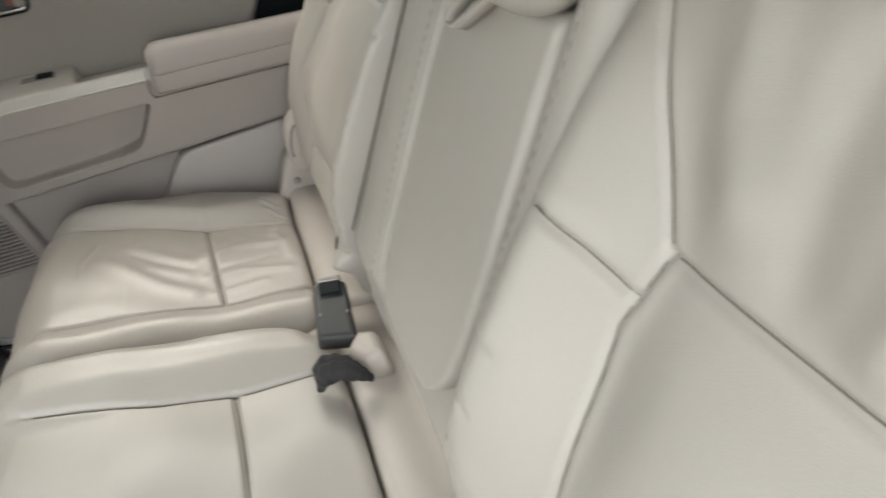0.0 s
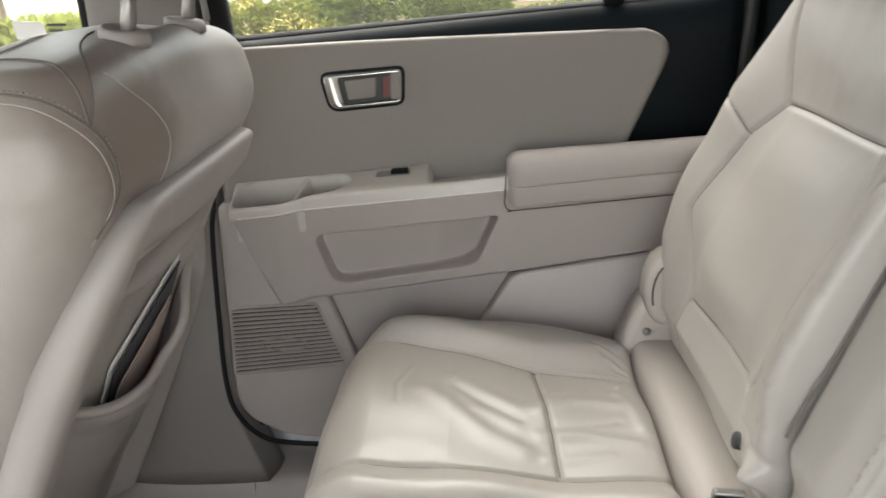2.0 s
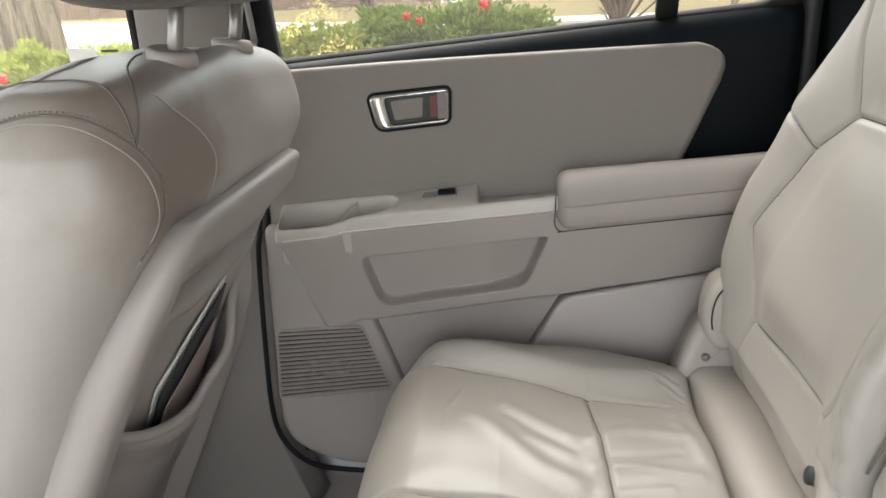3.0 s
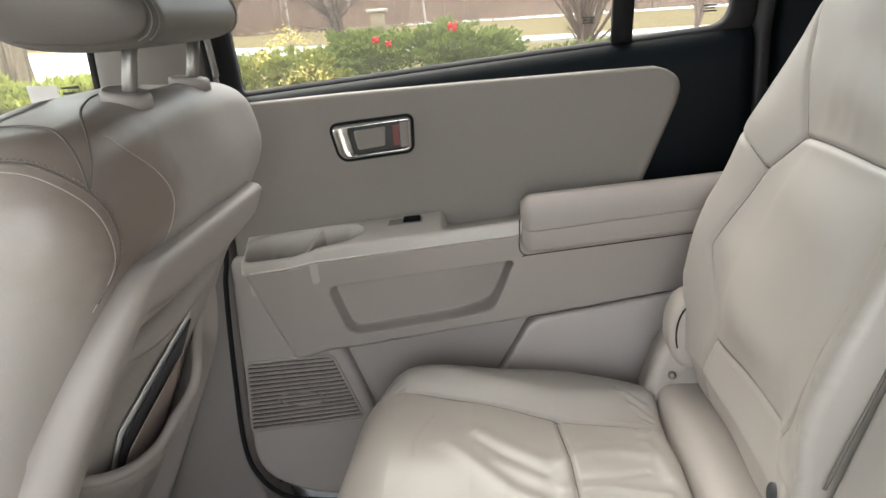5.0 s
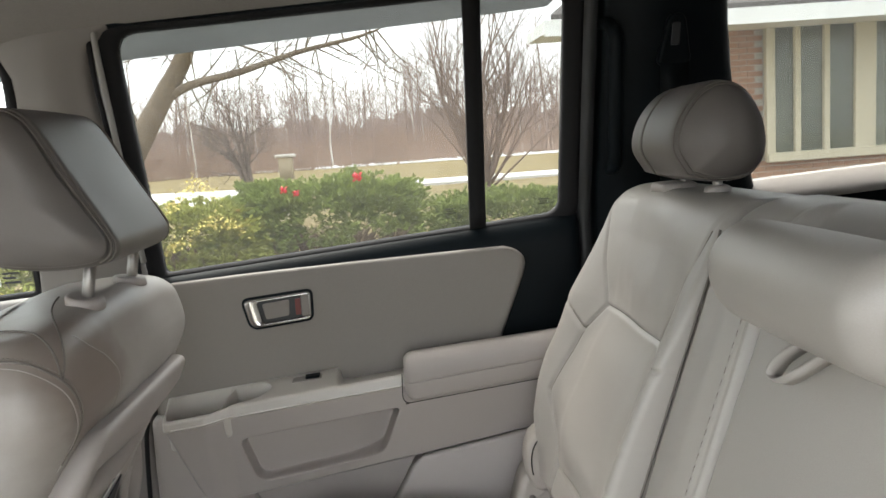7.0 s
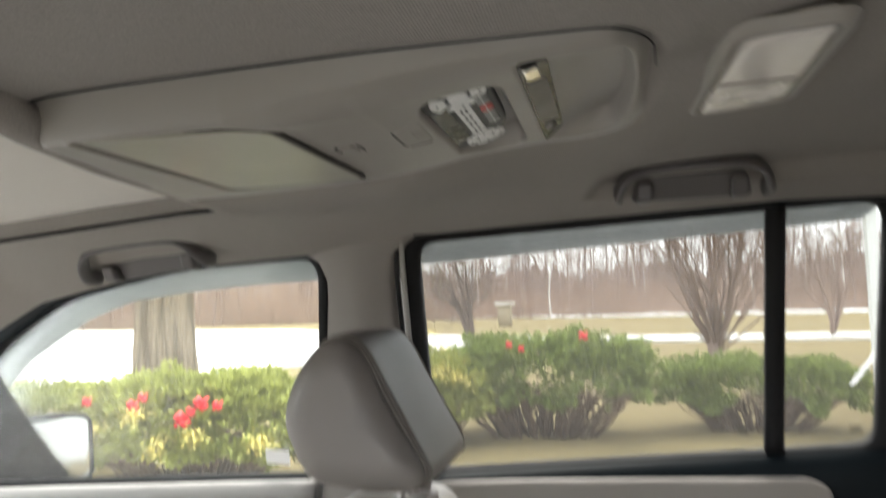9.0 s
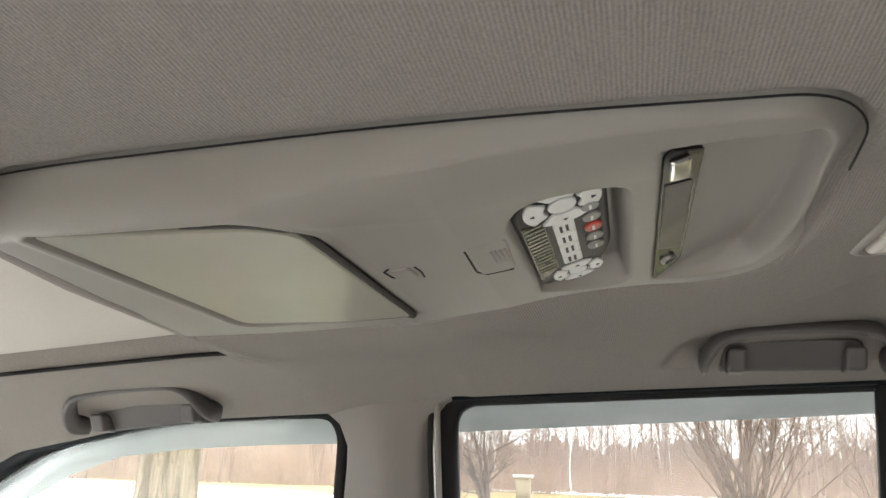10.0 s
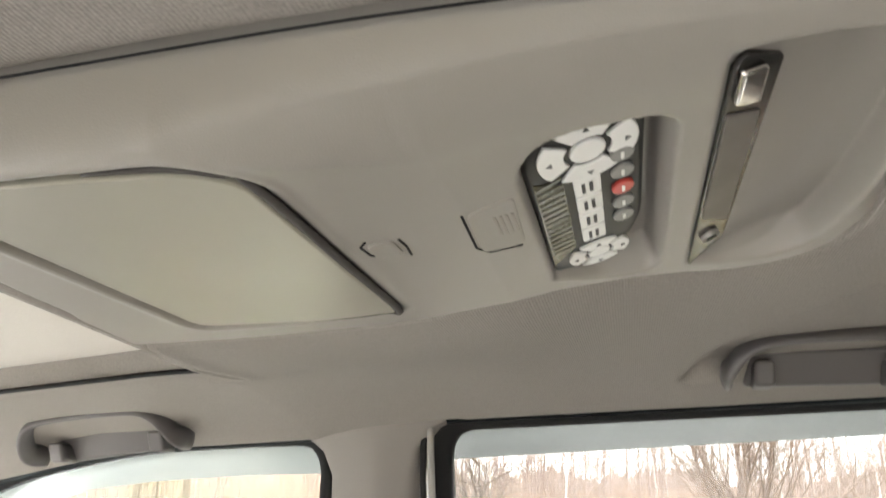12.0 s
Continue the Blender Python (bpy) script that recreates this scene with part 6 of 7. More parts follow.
    piece("edge_gap", *tube(edge, 0.0006, 6), RUBBER, con, "dark gap round the console")
    # flip-down screen lid
    lid = inset(LIDP, 0.0042)
    def lp(a, b, d):
        return (a, b, float(lerp(a, ROOF_MID)) - float(lerp(a, CONSOLE_DROP)) + 0.0065 - d)

    def lid_place(a, b, d):
        return (a, b, float(lerp(a, ROOF_MID)) - 0.0375 + 0.0062 - 0.0040 * (a + 0.984) / 0.149 - d)
    piece("screen_lid", *slab(lid, lid_place, 0.0055, 0.0015), LID, con, "flat beige flip-down screen lid", smooth=False)
    # near-black bar that paints the shadow of the recess wall round the lid
    gap = curve_through([(-0.895, -0.0965, 0), (-0.862, -0.0955, 0), (-0.845, -0.089, 0), (-0.8375, -0.078, 0), (-0.8372, 0.02, 0), (-0.8372, 0.104, 0), (-0.845, 0.1135, 0), (-0.887, 0.1245, 0), (-0.960, 0.1285, 0)], 6)
    piece("lid_gap_shadow", *tube([lid_place(p[0], p[1], 0.0035) for p in gap], list(np.interp(np.linspace(0, 1, len(gap)), [0, 0.2, 0.7, 0.75, 1], [0.0008, 0.0020, 0.0024, 0.0012, 0.0008])), 6), GRILLEBED, con, "dark gap along the lid edge")
    btn = slab(rounded([(-0.774, -0.006), (-0.761, -0.008), (-0.760, 0.014), (-0.774, 0.012)], 0.005), lambda a, b, d: lp(a - 0.048, b + 0.009, 0.0050 + d), 0.003, 0.0012)
    piece("lid_button", *btn, CONSOLE, con, "small push button of the lid")
    piece("button_gap", *tube([lp(a - 0.048, b + 0.009, 0.0066) for a, b in ((-0.770, 0.014), (-0.776, 0.008), (-0.777, -0.004), (-0.773, -0.009))], 0.0007, 5), RUBBER, con)
    piece("button_gap", *tube([lp(a - 0.048, b + 0.009, 0.0066) for a, b in ((-0.758, -0.006), (-0.757, 0.004), (-0.758, 0.016))], 0.0007, 5), RUBBER, con)
    flap = slab(rounded([(-0.724, -0.020), (-0.702, -0.026), (-0.704, 0.032), (-0.725, 0.030)], 0.006), lambda a, b, d: lp(a - 0.048, b + 0.009, 0.0050 + d), 0.0022, 0.001)
    piece("release_flap", *flap, CONSOLE, con, "remote release flap with embossed lines")
    piece("flap_gap", *tube([lp(a - 0.048, b + 0.009, 0.0066) for a, b in ((-0.7255, -0.020), (-0.727, 0.022), (-0.722, 0.031), (-0.706, 0.033))], 0.0007, 5), RUBBER, con)
    for k in range(4):
        bar = slab([(-0.7135 + 0.0026 * k, -0.010), (-0.7122 + 0.0026 * k, -0.010), (-0.7122 + 0.0026 * k, 0.012), (-0.7135 + 0.0026 * k, 0.012)], lambda a, b, d: lp(a - 0.048, b + 0.009, 0.0072 + d), 0.0004, 0.0001, 1)
        piece("embossed_line", *bar, TAUPE, con)
    # remote control, tilted in its bay
    body = rounded([(-0.745, -0.032), (-0.736, -0.0485), (-0.726, -0.0555), (-0.712, -0.0555), (-0.6975, -0.052), (-0.6945, -0.040), (-0.6950, 0.070), (-0.703, 0.098), (-0.722, 0.119), (-0.7445, 0.1125)], [0.012, 0.012, 0.012, 0.012, 0.005, 0.006, 0.02, 0.02, 0.012, 0.005], 5)
    rem = piece("remote_control", *slab(body, lambda a, b, d: rp(a, b, d - 0.008), 0.008, 0.003), REMOTE, con, "black remote control with white buttons")

    def onrem(name, pts, mat, r=0.002, h=0.002, lab=""):
        return piece(name, *slab(rounded(pts, r, 4), lambda a, b, d: rp(a, b, d - 0.0002), h, min(0.0008, h / 3)), mat, rem, lab)

    onrem("display", [(-0.7425, -0.012), (-0.7300, -0.002), (-0.7300, 0.080), (-0.7435, 0.098)], OLIVE, 0.001, 0.0008, "ribbed olive display window")
    for k in range(15):
        y = -0.008 + 0.0062 * k
        onrem("rib", [(-0.7420, y), (-0.7305, y - 0.003), (-0.7305, y - 0.0005), (-0.7420, y + 0.0025)], OLIVE, 0.0004, 0.0014)

    def ring_pad(cx, cyy, rx, ry):
        piece("select_button", *slab([(cx + rx * 0.36 * math.cos(a), cyy + ry * 0.36 * math.sin(a)) for a in np.linspace(0, 2 * math.pi, 18, endpoint=False)], lambda a, b, d: rp(a, b, d - 0.0002), 0.002, 0.0008), BUTTON, rem, "white centre button")
        for q in range(4):
            a0, a1 = q * math.pi / 2 + math.pi / 4 + 0.14, (q + 1) * math.pi / 2 + math.pi / 4 - 0.14
            o = [(cx + rx * math.cos(a), cyy + ry * math.sin(a)) for a in np.linspace(a0, a1, 9)] + [(cx + rx * 0.48 * math.cos(a), cyy + ry * 0.48 * math.sin(a)) for a in np.linspace(a1, a0, 9)]
            piece("arrow_button", *slab(o, lambda a, b, d: rp(a, b, d - 0.0002), 0.002, 0.0006), BUTTON, rem, "white arrow button")
            am = (a0 + a1) / 2
            tri = [(cx + rx * 0.76 * math.cos(am) + 0.0016 * math.cos(am + t), cyy + ry * 0.76 * math.sin(am) + 0.0022 * math.sin(am + t)) for t in (0, 2.1, 4.2)]
            piece("arrow_mark", *slab(tri, lambda a, b, d: rp(a, b, 0.0019 + d), 0.0003, 0.0001, 1), PRINT, rem)

    ring_pad(-0.7185, -0.0275, 0.0205, 0.0250)
    ring_pad(-0.7190, 0.0990, 0.0165, 0.0170)
    for k in range(4):
        y = -0.0030 + 0.0200 * k
        onrem("square_button", [(-0.7262, y), (-0.7145, y), (-0.7145, y + 0.0180), (-0.7262, y + 0.0180)], BUTTON, 0.0015, 0.002, "white square button")
        for q in range(2):
            piece("label_bar", *slab([(-0.7232 + 0.0034 * q, y + 0.004), (-0.7216 + 0.0034 * q, y + 0.004), (-0.7216 + 0.0034 * q, y + 0.014), (-0.7232 + 0.0034 * q, y + 0.014)], lambda a, b, d: rp(a, b, 0.0019 + d), 0.0003, 0.0001, 1), PRINT, rem)
    for k in range(5):
        y = -0.0135 + 0.0175 * k
        mat = BUTTON_RED if k == 2 else BUTTON_GREY
        piece("oval_button", *slab([(-0.7050 + 0.0052 * math.cos(a), y + 0.0066 * math.sin(a)) for a in np.linspace(0, 2 * math.pi, 14, endpoint=False)], lambda a, b, d: rp(a, b, d - 0.0002), 0.0022, 0.0008), mat, rem, "red oval button" if k == 2 else "grey oval button")
        piece("label_bar", *slab([(-0.7058, y - 0.003), (-0.7044, y - 0.003), (-0.7044, y + 0.003), (-0.7058, y + 0.003)], lambda a, b, d: rp(a, b, 0.0021 + d), 0.0003, 0.0001, 1), BUTTON, rem)
    # glossy strip on the front wall of the rear bay
    def bp(a, b, d):
        # a along the car's width, b up the slanted wall
        return (-0.6695 + b + 0.44 * d, a, 1.8060 + 0.49 * b - 0.90 * d)
    jack = piece("socket_strip", *slab(rounded([(-0.078, 0.0), (-0.083, 0.004), (-0.068, 0.0185), (0.112, 0.0175), (0.134, 0.0)], [0.002, 0.003, 0.002, 0.008, 0.002]), bp, 0.002, 0.0006), GLOSSBLACK, con, "glossy black socket strip")
    piece("socket_window", *slab(rounded([(-0.046, 0.0012), (-0.036, 0.0150), (0.080, 0.0155), (0.060, 0.0012)], 0.002), lambda a, b, d: bp(a, b, 0.002 + d), 0.0008, 0.0003), SOCKETGLASS, jack, "smoky glossy window")
    piece("chrome_cap", *slab(rounded([(-0.076, 0.002), (-0.072, 0.0115), (-0.048, 0.0120), (-0.054, 0.002)], 0.002), lambda a, b, d: bp(a, b, 0.002 + d), 0.003, 0.0012), SILVER, jack, "bright chrome cap")
    piece("socket", *tube([bp(0.092, 0.0078, 0.001), bp(0.092, 0.0078, 0.0045)], 0.0052, 16), STEEL, jack, "round metal socket")
    piece("socket_hole", *tube([bp(0.092, 0.0078, 0.0046), bp(0.092, 0.0078, 0.0049)], 0.0032, 14), BLACK, jack, "dark hole of the socket")
    return con


def rp_z(x):
    """Height of the remote's face: deeper towards the rear of the car."""
    return 1.7965 + 0.33 * (x + 0.745)


def rp(a, b, d):
    return (a + 0.31 * d, b, rp_z(a) - 0.95 * d)


def grab_handle(x0, x1, z0, z1, y, label, group, arch=0.041):
    g = thing("grab_handle", ((x0 + x1) / 2, y, (z0 + z1) / 2), label, "grab handle", group)
    zm = lambda x: z0 + (z1 - z0) * (x - x0) / (x1 - x0)
    bar = curve_through([(x0 + 0.004, y + 0.045, zm(x0) + 0.002), (x0 + 0.004, y + 0.008, zm(x0) + 0.004), (x0 + 0.022, y - 0.024, zm(x0) + arch * 0.73), (x0 + 0.06, y - 0.034, zm(x0 + 0.06) + arch), (x1 - 0.06, y - 0.034, zm(x1 - 0.06) + arch), (x1 - 0.022, y - 0.024, zm(x1) + arch * 0.73), (x1 - 0.004, y + 0.008, zm(x1) + 0.004), (x1 - 0.004, y + 0.045, zm(x1) + 0.002)], 6)
    rings = []
    for i, p in enumerate(bar):
        p = Vector(p)
        dd = (Vector(bar[min(i + 1, len(bar) - 1)]) - Vector(bar[max(i - 1, 0)])).normalized()
        s = Vector((0, 0.75, 0.65))
        s = (s - dd * s.dot(dd)).normalized()
        u = dd.cross(s)
        rings.append([tuple(p + 0.0065 * math.cos(a) * u + 0.0155 * math.sin(a) * s) for a in [k * math.pi / 6 for k in range(12)]])
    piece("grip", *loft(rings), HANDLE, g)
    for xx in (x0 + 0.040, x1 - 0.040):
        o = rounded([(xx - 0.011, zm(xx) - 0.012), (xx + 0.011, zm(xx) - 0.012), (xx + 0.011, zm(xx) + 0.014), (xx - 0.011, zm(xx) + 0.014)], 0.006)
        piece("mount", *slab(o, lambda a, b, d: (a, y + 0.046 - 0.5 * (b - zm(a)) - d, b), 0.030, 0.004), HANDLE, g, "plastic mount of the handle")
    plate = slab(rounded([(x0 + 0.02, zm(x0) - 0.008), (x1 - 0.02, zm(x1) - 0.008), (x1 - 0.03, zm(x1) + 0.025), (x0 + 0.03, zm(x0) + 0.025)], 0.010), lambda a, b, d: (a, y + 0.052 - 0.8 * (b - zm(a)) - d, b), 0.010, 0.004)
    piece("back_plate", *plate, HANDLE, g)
    return g


def build_overhead_things():
    grab_handle(-1.530, -1.295, 1.722, 1.746, 0.60, "beige grab handle above the front passenger window", "grab handles")
    grab_handle(-0.604, -0.395, 1.806, 1.808, 0.525, "dark beige grab handle above the rear window", "grab handles", 0.030)
    lamp = thing("dome_lamp", (-0.49, 0.06, 1.83), "frosted ceiling lamp lens in a beige frame", "ceiling lamp")
    o = rounded([(-0.537, 0.128), (-0.528, -0.060), (-0.474, -0.072), (-0.474, 0.100)], 0.012)
    zc = float(lerp(-0.49, ROOF_MID)) - 0.010
    piece("lens", *slab(o, lambda a, b, d: (a, b, zc + 0.010 - d), 0.016, 0.005), LENS, lamp, "frosted clear lens")
    rings = [[(a, b, zc + 0.004) for a, b in inset(o, -0.012)], [(a, b, zc - 0.004) for a, b in inset(o, -0.008)], [(a, b, zc - 0.005) for a, b in inset(o, -0.003)], [(a, b, zc + 0.004) for a, b in inset(o, -0.001)]]
    piece("frame", *loft(rings, caps=False), CONSOLE, lamp, "beige plastic frame")
    piece("divider", *slab([(-0.531, 0.032), (-0.478, 0.028), (-0.478, 0.031), (-0.531, 0.035)], lambda a, b, d: (a, b, zc - 0.006 - d), 0.001, 0.0002, 1), TAUPE, lamp, "faint dividing line of the lens")
    v = thing("sun_visor", (-1.80, 0.45, 1.72), "folded beige sun visor at the front of the headliner", "sun visor")
    vv = slab(rounded([(-1.98, 0.22), (-1.76, 0.26), (-1.74, 0.60), (-1.93, 0.60)], 0.03), lambda a, b, d: (a, b, float(lerp(a, ROOF_MID)) - 0.035 - 0.05 * max(0, b - 0.4) * 2 - d), 0.016, 0.007)
    piece("flap", *vv, GREYTRIM, v)
    # grip and belt hardware on the black rear pillar
    h = thing("pillar_grip", (-0.13, 0.72, 1.6), "dark moulded grip handle on the black pillar", "grip handle")
    bar = curve_through([(-0.135, 0.73, 1.735), (-0.135, 0.685, 1.725), (-0.130, 0.672, 1.69), (-0.125, 0.715, 1.53), (-0.122, 0.735, 1.495), (-0.120, 0.775, 1.485)], 6)
    piece("grip", *tube(bar, 0.012, 12), BLACK, h)
    sb = thing("seat_belt_anchor", (-0.03, 0.69, 1.70), "black seat belt loop and webbing on the pillar", "seat belt")
    piece("loop", *slab(rounded([(-0.060, 1.655), (0.000, 1.655), (-0.018, 1.735), (-0.045, 1.735)], 0.014), lambda a, b, d: (a, glass_y(b) - 0.052 - d, b), 0.014, 0.005), BLACK, sb, "black plastic loop")
    piece("slot", *slab(rounded([(-0.040, 1.685), (-0.026, 1.685), (-0.026, 1.720), (-0.040, 1.720)], 0.004), lambda a, b, d: (a, glass_y(b) - 0.0665 - d, b), 0.003, 0.001), BUCKLE, sb, "grey slot of the loop")
    w = [(-0.030 + 0.004 * k, glass_y(1.66 - 0.05 * k) - 0.064, 1.66 - 0.05 * k) for k in range(12)]
    piece("webbing", *ribbon(w, (1, 0, 0), 0.048, (0, 1, 0.3), 0.002), BLACK, sb)


# ---- outside ----
def noise3(p, s=1.0):
    return noise.noise(Vector(p) * s)


def build_ground():
    xs, ys = np.linspace(-160, 160, 60), np.linspace(-60, 260, 60)
    verts = [(x, y, 0.06 * noise3((x, y, 0), 0.08) if abs(x) + abs(y) > 12 else 0.0) for x in xs for y in ys]
    n = 60
    faces = [(i * n + j, (i + 1) * n + j, (i + 1) * n + j + 1, i * n + j + 1) for i in range(n - 1) for j in range(n - 1)]
    tagged(piece("ground", verts, faces, LAWN), "tan dormant winter lawn round the car", "lawn", kind="structure")

    def sheet(name, pts, z, mat, label, cat):
        v = [(x, y, z) for x, y in pts] + [(x, y, -0.1) for x, y in pts]
        m = len(pts)
        f = [tuple(range(m)), tuple(range(2 * m - 1, m - 1, -1))] + [(i, (i + 1) % m, m + (i + 1) % m, m + i) for i in range(m)]
        tagged(piece(name, v, f, mat, smooth=False), label, cat, kind="structure")

    sheet("driveway", rounded([(-30, -0.95), (20, -0.95), (20, 5.2), (4, 5.4), (-4, 5.0), (-9, 4.5), (-30, 9)], 0.5), 0.10, ASPHALT, "worn pale concrete driveway under the car", "driveway")
    # added out of view: dark ground that keeps bounced light off the ceiling
    sheet("bounce_cut_apron", [(-12, -9), (9, -9), (9, -0.96), (-12, -0.96)], 0.098, BOUNCECUT, "unseen dark ground added beside the open door to cut bounced light", "tarmac")
    sheet("road", [(-4.5, 29.2), (70, 27.5), (70, 30.5), (-3.0, 33.2), (-14, 40), (-24, 52), (-50, 62), (-70, 50), (-45, 28), (-26, 14), (-13, 13.2), (-9, 20)], 0.10, CONCRETE, "pale concrete road beyond the hedges", "road")
    sheet("road_far", [(-8, 78), (80, 62), (120, 60), (120, 66), (80, 70), (-6, 92), (-60, 110), (-60, 98)], 0.12, SNOW, "far pale road with a strip of old snow", "road")


def conifer_blades(rng, points, normals, size, count):
    """Sprays of short flat needles pointing outwards and up."""
    verts, faces = [], []
    for p, n in zip(points, normals):
        for k in range(count):
            d = Vector(n) + Vector((rng.uniform(-0.9, 0.9), rng.uniform(-0.9, 0.9), rng.uniform(-0.2, 1.0)))
            d.normalize()
            s = d.cross(Vector((rng.uniform(-1, 1), rng.uniform(-1, 1), rng.uniform(-1, 1)))).normalized()
            l, w = size * rng.uniform(0.6, 1.3), size * rng.uniform(0.09, 0.17)
            b = Vector(p)
            i = len(verts)
            verts += [tuple(b), tuple(b + d * l * 0.5 + s * w), tuple(b + d * l), tuple(b + d * l * 0.5 - s * w)]
            faces.append((i, i + 1, i + 2, i + 3))
    return verts, faces


def hedge(at, size, mat, clumps, label, seed, blade=0.068, bare=0.30, skirt=0.22):
    """A clipped evergreen shrub: bare twigs below, a crown of needle sprays with an uneven outline."""
    rng = random.Random(seed)
    h = thing("hedge_shrub", at, label, "shrub", "shrubs along the drive")
    rx, ry, rz = size
    pts, nrm = [], []
    while len(pts) < clumps:
        a, u = rng.uniform(0, 2 * math.pi), rng.uniform(-0.75, 1)
        c = math.sqrt(max(0, 1 - u * u))
        d = Vector((math.copysign(abs(math.cos(a) * c) ** 0.75, math.cos(a)), math.copysign(abs(math.sin(a) * c) ** 0.75, math.sin(a)), math.copysign(abs(u) ** 0.7, u)))
        lump = 0.90 + 0.20 * noise3((d.x * 2.3 + seed, d.y * 2.3, d.z * 2.3)) + 0.20 * noise3((d.x * 6 + seed, d.y * 6, d.z * 6))
        r = lump * rng.uniform(0.80, 1.05)
        p = Vector((d.x * rx * r, d.y * ry * r, rz * (1 + bare) + d.z * rz * r * (1 - bare * 0.25)))
        if p.z < skirt * (1.0 + 0.9 * noise3((p.x * 2.6 + seed, p.y * 1.7, 0)) + 0.3 * noise3((p.x * 9, p.y * 9, seed))):
            continue
        if noise3((p.x * 3.1 + seed, p.y * 3.1, p.z * 3.1)) < -0.46:
            continue
        pts.append(Vector(at) + p)
        nrm.append(d)
    v, f = conifer_blades(rng, pts, nrm, blade, 9)
    crown = piece("crown", v, f, mat, h, "dense needle foliage", smooth=False)
    tagged(crown, kind="stuff")
    parts = []
    for k in range(int(115 * rx)):
        x, y = rng.uniform(-0.75, 0.75) * rx, rng.uniform(-0.8, 0.8) * ry
        p = [Vector(at) + Vector((x * 0.55, y * 0.55, -0.05))]
        for s in range(1, 4):
            p.append(Vector(at) + Vector((x * (0.55 + 0.2 * s) + rng.uniform(-0.08, 0.08), y * (0.55 + 0.18 * s) + rng.uniform(-0.08, 0.08), rz * 0.36 * s)))
        parts.append(tube(p, [0.016, 0.012, 0.009, 0.004], 5))
        q = p[1].lerp(p[2], rng.random())
        parts.append(tube([q, q + Vector((rng.uniform(-0.12, 0.12), rng.uniform(-0.12, 0.12), 0.10)), q + Vector((rng.uniform(-0.2, 0.2), rng.uniform(-0.2, 0.2), 0.24))], [0.008, 0.006, 0.003], 4))
    tw = piece("stems", *join(parts), TWIG, h, "bare brown stems")
    tagged(tw, kind="stuff")
    return h


def bow(at, s, group="red bows"):
    b = thing("ribbon_bow", at, "red ribbon bow tied on the shrub", "bow", group)
    x, y, z = at
    for k, a in enumerate((0.6, 2.5, 3.9, 5.5)):
        lp = [(x + s * 0.5 * (1 - math.cos(t)) * math.cos(a) * 0.9 + 0.22 * s * math.sin(t) * -math.sin(a), y - 0.03 - 0.2 * s * math.sin(t) ** 2, z + s * 0.5 * (1 - math.cos(t)) * math.sin(a) * 0.9 + 0.22 * s * math.sin(t) * math.cos(a)) for t in np.linspace(0, 2 * math.pi, 14)]
        piece("loop", *ribbon(lp, (0.5, 0.6, 0.5), s * 0.75, (math.cos(a), 0, math.sin(a)), 0.004), RIBBON, b)
    piece("knot", *tube([(x - s * 0.1, y - 0.04, z), (x + s * 0.1, y - 0.04, z)], s * 0.14, 8), RIBBON, b)


def garland(points, label):
    rng = random.Random(5)
    g = thing("tinsel_garland", points[0], label, "garland")
    verts, faces = [], []
    path = curve_through(points, 10)
    for p in path:
        for k in range(8):
            c = Vector(p) + Vector((rng.gauss(0, 0.05), rng.gauss(0, 0.04), rng.gauss(0, 0.05)))
            d, e = Vector((rng.uniform(-1, 1), rng.uniform(-1, 1), rng.uniform(-1, 1))).normalized() * 0.022, Vector((rng.uniform(-1, 1), rng.uniform(-1, 1), rng.uniform(-1, 1))).normalized() * 0.007
            i = len(verts)
            verts += [tuple(c - d), tuple(c + e), tuple(c + d), tuple(c - e)]
            faces.append((i, i + 1, i + 2, i + 3))
    t = piece("tinsel", verts, faces, TINSEL, g, smooth=False)
    tagged(t, kind="stuff")


def branch(rng, parts, base, d, length, radius, level, spread, up):
    n = 5 if level > 1 else 3
    pts, rad, p, dd = [base], [radius], Vector(base), Vector(d).normalized()
    for k in range(n):
        dd = (dd + Vector((rng.uniform(-1, 1), rng.uniform(-1, 1), rng.uniform(-1, 1) + up)) * 0.16).normalized()
        p = p + dd * length / n
        pts.append(p.copy())
        rad.append(radius * (1 - 0.72 * (k + 1) / n))
    parts.append(tube(pts, rad, 7 if level > 2 else (5 if level > 1 else 3), caps=level > 2))
    if level == 0:
        return
    kids = {4: 7, 3: 6, 2: 5, 1: 4}.get(level, 4)
    for k in range(kids):
        s = rng.uniform(0.3, 1.0)
        i = min(n - 1, int(s * n))
        q = pts[i].lerp(pts[i + 1], rng.random())
        side = dd.orthogonal().normalized()
        side.rotate(Matrix.Rotation(rng.uniform(0, 2 * math.pi), 3, dd).to_euler())
        nd = (dd * (1 - spread) + side * spread + Vector((0, 0, up * 0.3))).normalized()
        branch(rng, parts, q, nd, length * rng.uniform(0.45, 0.7), rad[i] * 0.55, level - 1, spread, up)


def tree(at, label, mat, stems, seed, group="", name="bare_tree", level=3, spread=0.55, up=0.25):
    rng = random.Random(seed)
    t = thing(name, at, label, "tree", group)
    trunk, crown = [], []
    for d, length, radius, lift in stems:
        parts = []
        branch(rng, parts, Vector(at) + Vector((0, 0, lift)), d, length, radius, level, spread, up)
        trunk.append(parts[0])
        crown += parts[1:]
    piece("trunk", *join(trunk), mat, t, "tapered bare trunk")
    c = piece("branches", *join(crown), mat, t, "fine bare branches")
    tagged(c, kind="stuff")
    return t


